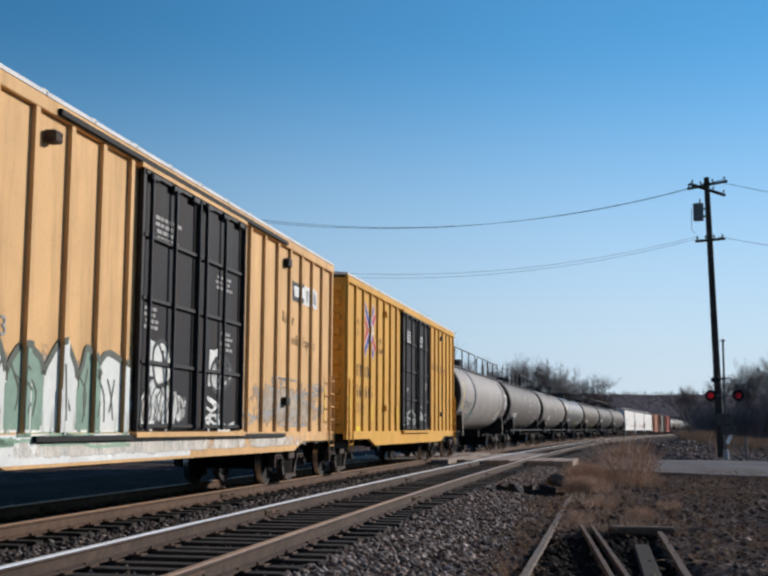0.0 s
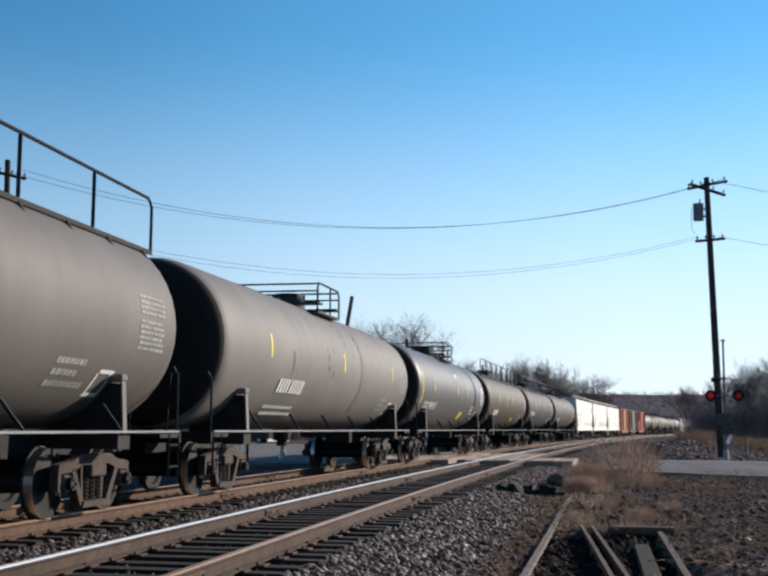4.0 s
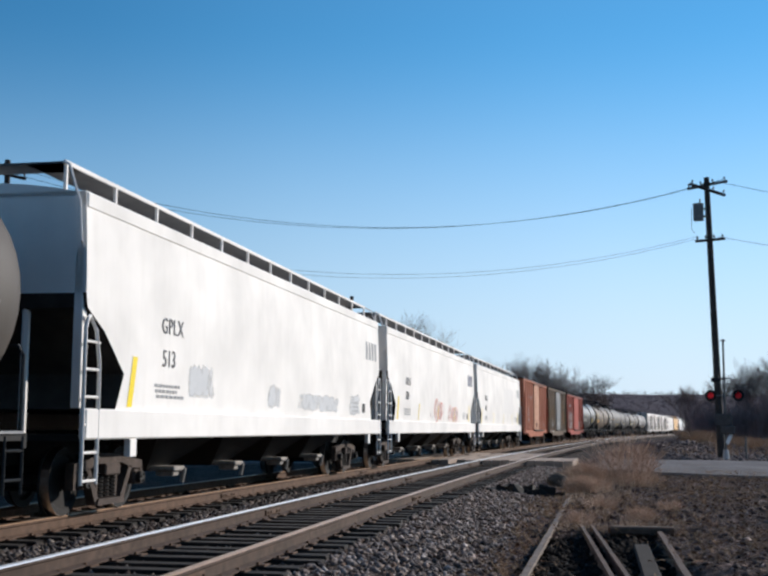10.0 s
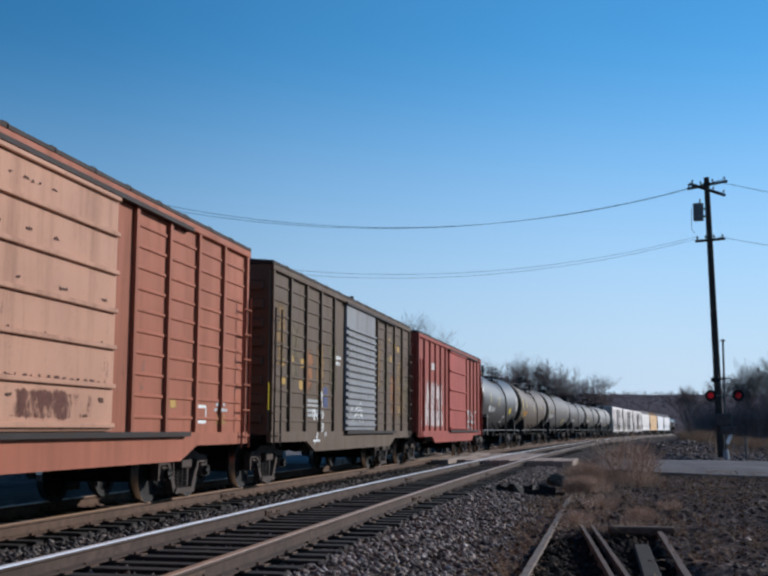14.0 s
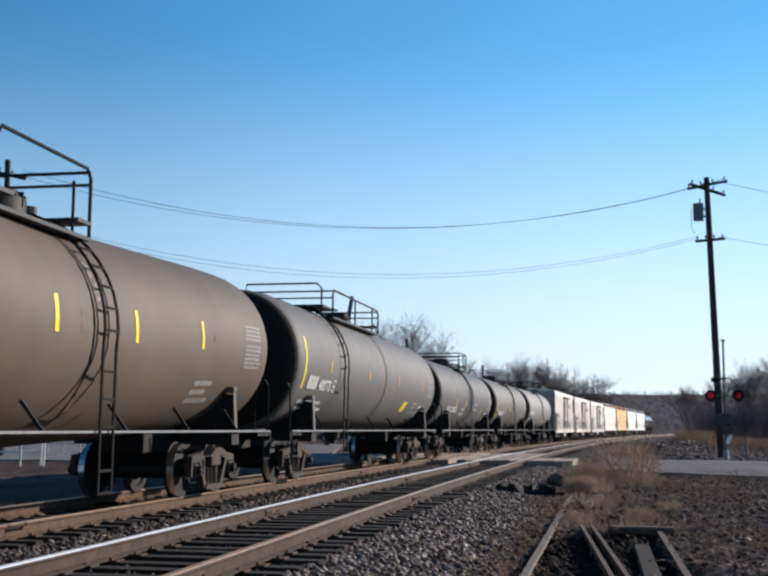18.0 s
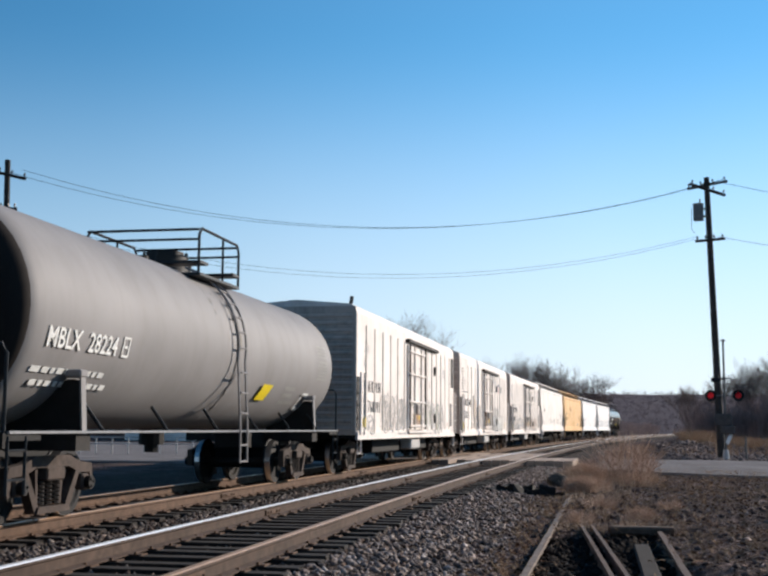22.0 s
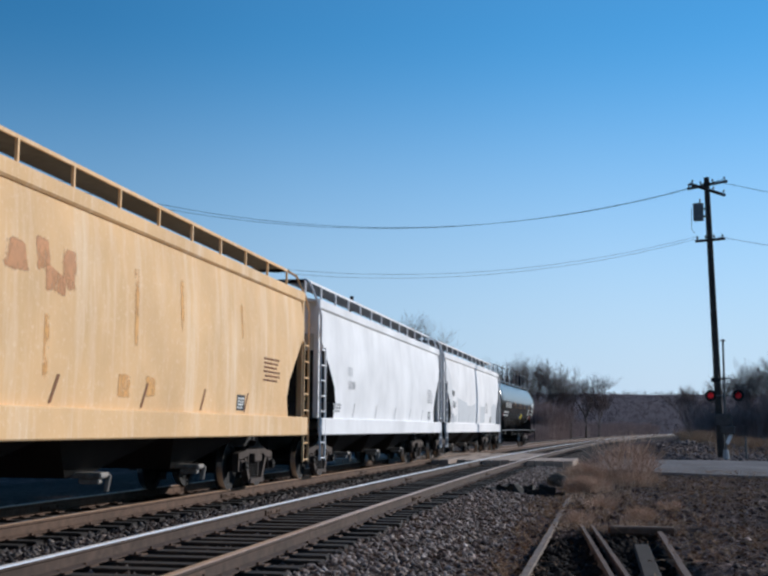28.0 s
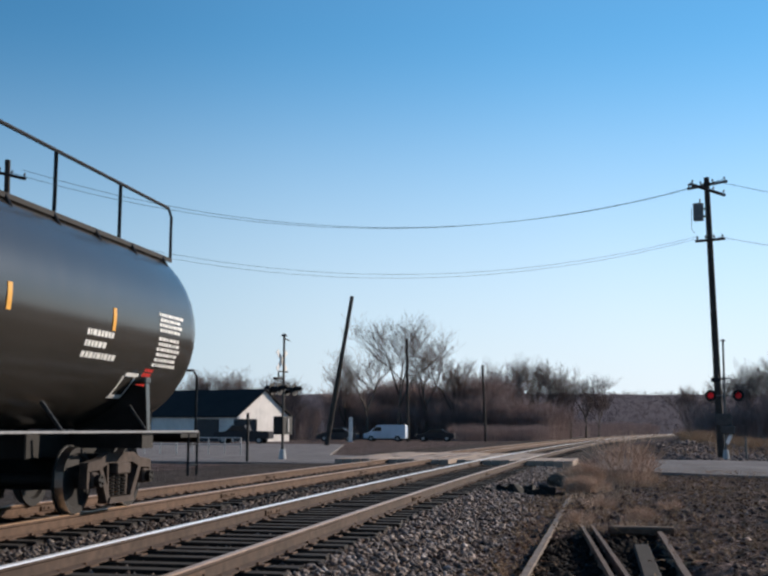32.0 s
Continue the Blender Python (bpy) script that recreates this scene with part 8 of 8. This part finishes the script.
# ---------------------------------------------------------------- bare trees, brush and grass
BARK = by_island("bare_grey_bark", [(0.09, 0.072, 0.06), (0.14, 0.115, 0.098), (0.19, 0.16, 0.14)])
TWIG = by_island("bare_brown_twigs", [(0.20, 0.145, 0.135), (0.29, 0.215, 0.20), (0.37, 0.28, 0.26)])
DRY = by_island("dry_winter_grass", [(0.26, 0.15, 0.09), (0.42, 0.28, 0.17), (0.32, 0.18, 0.11), (0.52, 0.40, 0.27)])


BUSH = by_island("dry_bush_stems", [(0.40, 0.255, 0.18), (0.57, 0.41, 0.305), (0.47, 0.31, 0.225), (0.68, 0.53, 0.42)])
TREE_TWIG = by_island("bare_tree_twigs", [(0.13, 0.098, 0.09), (0.19, 0.145, 0.135), (0.24, 0.185, 0.17)])


class Sticks:
    """Tapered three-sided sticks gathered into one mesh."""

    def __init__(self):
        self.v, self.f = [], []

    def add(self, a, b, r0, r1):
        d = (b - a).normalized()
        u = d.orthogonal().normalized()
        w = d.cross(u)
        n = len(self.v)
        for p, r in ((a, r0), (b, r1)):
            for k in range(3):
                t = k * math.tau / 3
                self.v.append(p + (u * math.cos(t) + w * math.sin(t)) * r)
        for k in range(3):
            j = (k + 1) % 3
            self.f.append((n + k, n + j, n + 3 + j, n + 3 + k))

    def __bool__(self):
        return True

    def mesh(self, name, mat):
        me = bpy.data.meshes.new(name)
        me.from_pydata(self.v, [], self.f)
        me.materials.append(mat)
        return me


def grow(trunk, crown, rng, a, d, length, r, depth, spread):
    """One limb, bent in steps, with side limbs."""
    steps = 3 if depth < 3 else 2
    p = a
    for k in range(steps):
        d = (d + Vector((rng.gauss(0, 0.09), rng.gauss(0, 0.09), 0.07))).normalized()
        q = p + d * length / steps
        r1 = r * (1 - 0.4 / steps)
        (trunk if depth < 1 else crown).add(p, q, r, r1)
        p, r = q, r1
        if depth < 4 and (k > 0 or depth > 0):
            for _ in range(2 if k == steps - 1 or depth in (1, 2) else 1):
                side = Vector((rng.gauss(0, 1), rng.gauss(0, 1), rng.uniform(0.0, 0.9))).normalized()
                nd = (d * (1 - spread) + side * spread).normalized()
                grow(trunk, crown, rng, p, nd, length * rng.uniform(0.55, 0.80), max(0.014, r * rng.uniform(0.42, 0.62)), depth + 1, spread)


def add_tree(label, x, y, height, seed, spread=0.55, lean=0.0, width=0.22):
    rng = random.Random(seed)
    trunk, crown = Sticks(), Sticks()
    tr = new("bare_tree")
    tr.matrix_basis = at(x, y, -0.5)
    tagged(tr, label, "tree", "bare trees")
    top = height * 0.42
    trunk.add(Vector((0, 0, 0)), Vector((lean * 0.3, 0, top * 0.5)), width, width * 0.85)
    base = Vector((lean * 0.3, 0, top * 0.5))
    for k in range(4 + rng.randrange(2)):
        side = Vector((rng.gauss(0, 1), rng.gauss(0, 1), 0)).normalized()
        d = (Vector((lean * 0.1, 0, 1)) + side * rng.uniform(0.15, 0.75)).normalized()
        grow(trunk, crown, rng, base + Vector((0, 0, rng.uniform(0, top * 0.4))), d, height * rng.uniform(0.26, 0.36), width * rng.uniform(0.45, 0.7), 0, spread)
    zmax = max((v.z for v in crown.v), default=height)
    k = height / zmax
    for st in (trunk, crown):
        st.v = [Vector((v.x * k, v.y * k, v.z * k)) for v in st.v]
    put("trunk", trunk.mesh("trunk", BARK), tr)
    put("crown", crown.mesh("crown", TREE_TWIG), tr)
    return tr


TREES = [(-27.5, 150, 14.5, 0.55), (-23.5, 151, 17.0, 0.6), (-20.2, 153, 16.2, 0.55), (-17.0, 156, 11.5, 0.6), (-31.0, 153, 11.0, 0.6),
         (-13.8, 168, 10.5, 0.5), (-11.2, 171, 12.4, 0.5), (-8.6, 170, 13.0, 0.5), (-6.2, 172, 12.6, 0.5), (-4.0, 170, 11.5, 0.5), (-1.6, 172, 9.8, 0.5), (0.6, 175, 10.3, 0.75), (2.4, 178, 7.5, 0.6),
         (-45.5, 138, 9.0, 0.55), (-42.0, 140, 9.6, 0.55), (-38.6, 141, 8.6, 0.55), (-35.0, 139, 8.2, 0.55), (-50, 142, 8.0, 0.55),
         (13.8, 120, 7.4, 0.5), (15.6, 121, 9.0, 0.5), (17.2, 119, 9.2, 0.5), (19.0, 122, 9.4, 0.5), (10.9, 126, 6.6, 0.6), (21, 118, 9.0, 0.5)]
for i, (x, y, hh, sp) in enumerate(TREES):
    add_tree("tall bare winter tree with a spreading crown" if hh > 13 else "bare winter tree in the roadside brush", x, y, hh, 31 + i, sp, 0, 0.10 + hh * 0.012)


def add_brush(label, x0, x1, y0, y1, h0, h1, n, seed, mat, r=0.02, name="brush", follow=False):
    """A thicket of upright forked twigs."""
    rng = random.Random(seed)
    st = Sticks()
    for _ in range(n):
        x, y = rng.uniform(x0, x1), rng.uniform(y0, y1)
        if follow:
            x += track_x(y, 0.0)
        elif -5.0 < x - track_x(y, 0.0) < 8.0:
            continue
        h = rng.uniform(h0, h1) * (0.75 + 0.5 * (noise.noise((x * 0.11, y * 0.05, seed)) + 0.5))
        a = Vector((x, y, -0.5))
        d = Vector((rng.gauss(0, 0.14), rng.gauss(0, 0.14), 1))
        m = a + d * h * 0.55
        st.add(a, m, r, r * 0.8)
        for _k in range(3):
            e = m + (d + Vector((rng.gauss(0, 0.32), rng.gauss(0, 0.32), 0))) * h * rng.uniform(0.3, 0.5)
            st.add(m, e, r * 0.75, r * 0.35)
            q = m.lerp(e, 0.5)
            st.add(q, q + (d + Vector((rng.gauss(0, 0.6), rng.gauss(0, 0.6), -0.2))) * h * 0.2, r * 0.5, r * 0.3)
    b = put(name, st.mesh(name, mat))
    tagged(b, label, "brush", kind="stuff")
    return b


add_brush("dense brown leafless brush along the woods' edge", -34, 4, 152, 172, 3.5, 6.5, 5200, 2, TWIG, 0.035)
add_brush("tall brown leafless brush under the bare trees", -33, -10, 158, 175, 5.5, 9.0, 2600, 22, TWIG, 0.035)
add_brush("dense brown leafless brush behind the sheds", -70, -33, 138, 150, 3.5, 6.0, 2600, 3, TWIG, 0.035)
add_brush("low brown brush by the curving track", -16, 3, 140, 152, 0.8, 2.2, 2200, 8, TWIG, 0.02)
add_brush("dense brown brush left of the curving track", -34, -9, 172, 420, 1.6, 3.6, 7000, 15, TWIG, 0.035, "brush", True)
add_brush("dense brown brush right of the curving track", 9, 60, 170, 420, 1.2, 2.6, 7000, 16, TWIG, 0.035, "brush", True)
add_brush("dense brown brush beyond the crossing signal", 10.5, 30, 112, 130, 3.0, 5.5, 1700, 5, TWIG, 0.026)
add_brush("tan dry grass on the bank beyond the road", 8, 30, 75, 105, 0.4, 1.1, 3000, 6, DRY, 0.012)
add_brush("rust-tan dry grass clump by the crossing signal", 8.4, 10.9, 97, 107, 0.8, 1.5, 520, 31, DRY, 0.016, "dry_grass")
add_brush("rust-tan dry grass clump beyond the crossing signal", 10.6, 14.5, 80, 90, 0.7, 1.3, 700, 32, DRY, 0.016, "dry_grass")
add_brush("tan dry grass along the far track", 1, 14, 66, 110, 0.1, 0.5, 1500, 12, DRY, 0.012)


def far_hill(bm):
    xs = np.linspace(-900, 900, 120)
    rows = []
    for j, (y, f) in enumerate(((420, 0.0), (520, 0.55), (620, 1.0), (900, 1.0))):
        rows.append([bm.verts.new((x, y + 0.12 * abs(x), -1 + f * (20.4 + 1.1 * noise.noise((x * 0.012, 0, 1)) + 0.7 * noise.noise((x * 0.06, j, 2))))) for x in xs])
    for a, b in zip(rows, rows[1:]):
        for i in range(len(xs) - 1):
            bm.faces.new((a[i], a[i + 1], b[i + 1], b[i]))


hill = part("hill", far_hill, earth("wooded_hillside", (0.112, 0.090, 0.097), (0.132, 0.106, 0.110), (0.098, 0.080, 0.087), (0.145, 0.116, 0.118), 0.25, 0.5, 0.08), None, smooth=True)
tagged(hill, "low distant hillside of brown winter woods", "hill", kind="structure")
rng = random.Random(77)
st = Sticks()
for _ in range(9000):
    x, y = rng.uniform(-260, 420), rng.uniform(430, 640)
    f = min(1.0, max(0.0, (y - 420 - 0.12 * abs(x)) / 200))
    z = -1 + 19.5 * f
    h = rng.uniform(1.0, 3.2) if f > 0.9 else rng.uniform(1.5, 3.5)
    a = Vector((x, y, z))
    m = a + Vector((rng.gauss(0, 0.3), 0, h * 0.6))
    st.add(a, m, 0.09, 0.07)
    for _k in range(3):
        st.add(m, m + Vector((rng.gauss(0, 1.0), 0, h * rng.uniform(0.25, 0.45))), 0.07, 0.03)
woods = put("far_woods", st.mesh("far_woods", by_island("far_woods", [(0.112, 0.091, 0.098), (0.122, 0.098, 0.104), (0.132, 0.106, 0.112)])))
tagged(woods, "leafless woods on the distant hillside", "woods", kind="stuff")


def add_tuft(name, label, x, y, radius, height, n, seed, spread=0.35, z=-0.42, into=None):
    rng = random.Random(seed)
    st = into or Sticks()
    o = Vector((x, y, z)) if into else Vector()
    for _ in range(n):
        a = rng.uniform(0, math.tau)
        rr = radius * math.sqrt(rng.random())
        p = Vector((rr * math.cos(a), rr * math.sin(a), 0))
        d = Vector((p.x / radius * spread + rng.gauss(0, 0.22), p.y / radius * spread + rng.gauss(0, 0.22), 1)).normalized()
        h = height * rng.uniform(0.45, 1.0) * (1 - 0.35 * rr / radius)
        m = p + d * h * 0.6
        st.add(o + p, o + m, 0.005, 0.004)
        for _k in range(3):
            e = m + (d + Vector((rng.gauss(0, 0.4), rng.gauss(0, 0.4), rng.gauss(0, 0.2)))) * h * 0.4
            st.add(o + m, o + e, 0.0045, 0.002)
    if into:
        return into
    t = put(name, st.mesh(name, BUSH), None, at(x, y, z))
    tagged(t, label, "dry plant")
    return t


add_tuft("dry_bush", "large rust-brown dry weed bush beside the siding", 1.14, 32.2, 0.60, 1.72, 230, 1, 0.38, -0.36)
add_tuft("dry_bush", "small rust-brown dry weed clump beside the siding", 0.05, 33.0, 0.45, 0.8, 420, 2, 0.3, -0.36)
add_tuft("dry_bush", "small rust-brown dry weed clump beside the siding", -0.05, 28.0, 0.35, 0.6, 300, 3, 0.3, -0.36)
PALE = by_island("pale_straw", [(0.50, 0.36, 0.25), (0.62, 0.48, 0.36), (0.36, 0.24, 0.16)])
pale = Sticks()
for k, (x, y, r, h, n) in enumerate(((-0.25, 32.2, 0.28, 0.75, 150), (1.75, 33.0, 0.28, 0.8, 150), (0.5, 31.6, 0.4, 0.5, 150), (1.3, 31.2, 0.4, 0.45, 150), (0.0, 17.9, 0.3, 0.28, 130), (0.55, 18.2, 0.35, 0.25, 130),
                                     (1.05, 18.6, 0.3, 0.3, 110), (0.2, 20.6, 0.3, 0.25, 90), (0.2, 24.5, 0.45, 0.4, 170), (0.6, 27.6, 0.4, 0.45, 150))):
    add_tuft("straw", "", x, y, r * 1.2, h, n // 3, 80 + k, 0.9, -0.38, pale)
straw = put("pale_straw", pale.mesh("pale_straw", PALE))
tagged(straw, "pale tan dry straw round the bush and siding", "straw", kind="stuff")
# fallen straw, twigs and leaves lying on the dark earth
rng = random.Random(21)
st, lf = Sticks(), Sticks()
for _ in range(9000):
    y = 9 + 40 * rng.random() ** 1.3
    x = rng.uniform(-1.6, 8.0)
    c = Vector((x, y, ground_z(x, y) + 0.012))
    a = rng.uniform(0, math.tau)
    d = Vector((math.cos(a), math.sin(a), rng.uniform(-0.05, 0.35)))
    st.add(c, c + d * rng.uniform(0.05, 0.24), 0.004, 0.002)
    n = len(lf.v)
    s = rng.uniform(0.012, 0.04)
    e = Vector((-d.y, d.x, rng.uniform(-0.2, 0.6))) * s
    q = c + Vector((rng.gauss(0, 0.3), rng.gauss(0, 0.4), 0.01))
    lf.v += [q - d * s * 1.5, q + e, q + d * s * 1.5 + Vector((0, 0, s * 0.6)), q - e * 0.9]
    lf.f.append((n, n + 1, n + 2, n + 3))
litter = put("straw_litter", st.mesh("straw_litter", DRY))
tagged(litter, "fallen dry straw and twigs on dark earth", "litter", kind="stuff")
leaves = put("dead_leaves", lf.mesh("dead_leaves", by_island("dead_leaves", [(0.05, 0.03, 0.02), (0.16, 0.09, 0.05), (0.10, 0.06, 0.035), (0.28, 0.19, 0.11)])))
tagged(leaves, "dead brown leaves scattered on dark earth", "litter", kind="stuff")
for k, (x, y, r, h, n) in enumerate(((0.35, 29.0, 0.3, 0.45, 120), (4.4, 24.0, 0.4, 0.55, 160), (4.8, 20.5, 0.35, 0.5, 140), (0.3, 22.5, 0.25, 0.4, 90),
                                     (0.9, 20.0, 0.25, 0.35, 90), (-0.1, 19.2, 0.2, 0.35, 80), (5.2, 30.0, 0.4, 0.5, 140), (6.6, 36.0, 0.5, 0.6, 160), (1.6, 23.0, 0.25, 0.3, 80))):
    add_tuft("weed_clump", "small tan dry weed clump on dark earth", x, y, r, h, n, 50 + k, 0.5, -0.38)
rng = random.Random(12)
st = Sticks()
for _ in range(2600):
    y = 9 + 34 * rng.random() ** 1.2
    x = rng.uniform(-1.0, 6.5)
    if noise.noise((x * 0.5, y * 0.3, 2)) < -0.12:
        continue
    c = Vector((x, y, ground_z(x, y)))
    for _k in range(5):
        d = Vector((rng.gauss(0, 0.6), rng.gauss(0, 0.6), rng.uniform(0.4, 1.0)))
        st.add(c, c + d * rng.uniform(0.05, 0.22), 0.005, 0.002)
weeds = put("weeds", st.mesh("weeds", DRY))
tagged(weeds, "thin dry weeds and straw on dark earth", "weeds", kind="stuff")


# ---------------------------------------------------------------- movement
def motions():
    times = [0.5 * k for k in range(65)]
    for i, wagon in enumerate(TRAIN):
        rows = []
        for t in times:
            s = MID[i] - gone(t)
            tc = HALF[i] - 2.6
            a, b = on_line(s - tc), on_line(s + tc)
            d = b - a
            rows.append((t, Matrix.Translation((a + b) / 2) @ Matrix.Rotation(-math.atan2(d.x, d.y), 4, "Z")))
        walk(wagon, rows)
    for w, base, i in AXLES:
        rows, ang, last = [(0.0, base)], 0.0, None
        for f in range(0, 961):
            t = f / 30
            s = MID[i] - gone(t)
            if -12 < s < 75:
                if last is not None:
                    ang += (last - s) / WHEEL_R
                last = s
                if t > 0:
                    rows.append((t, base @ Matrix.Rotation(ang, 4, "X")))
        if rows[-1][0] < 32.0:
            rows.append((32.0, rows[-1][1]))
        walk(w, rows)


motions()
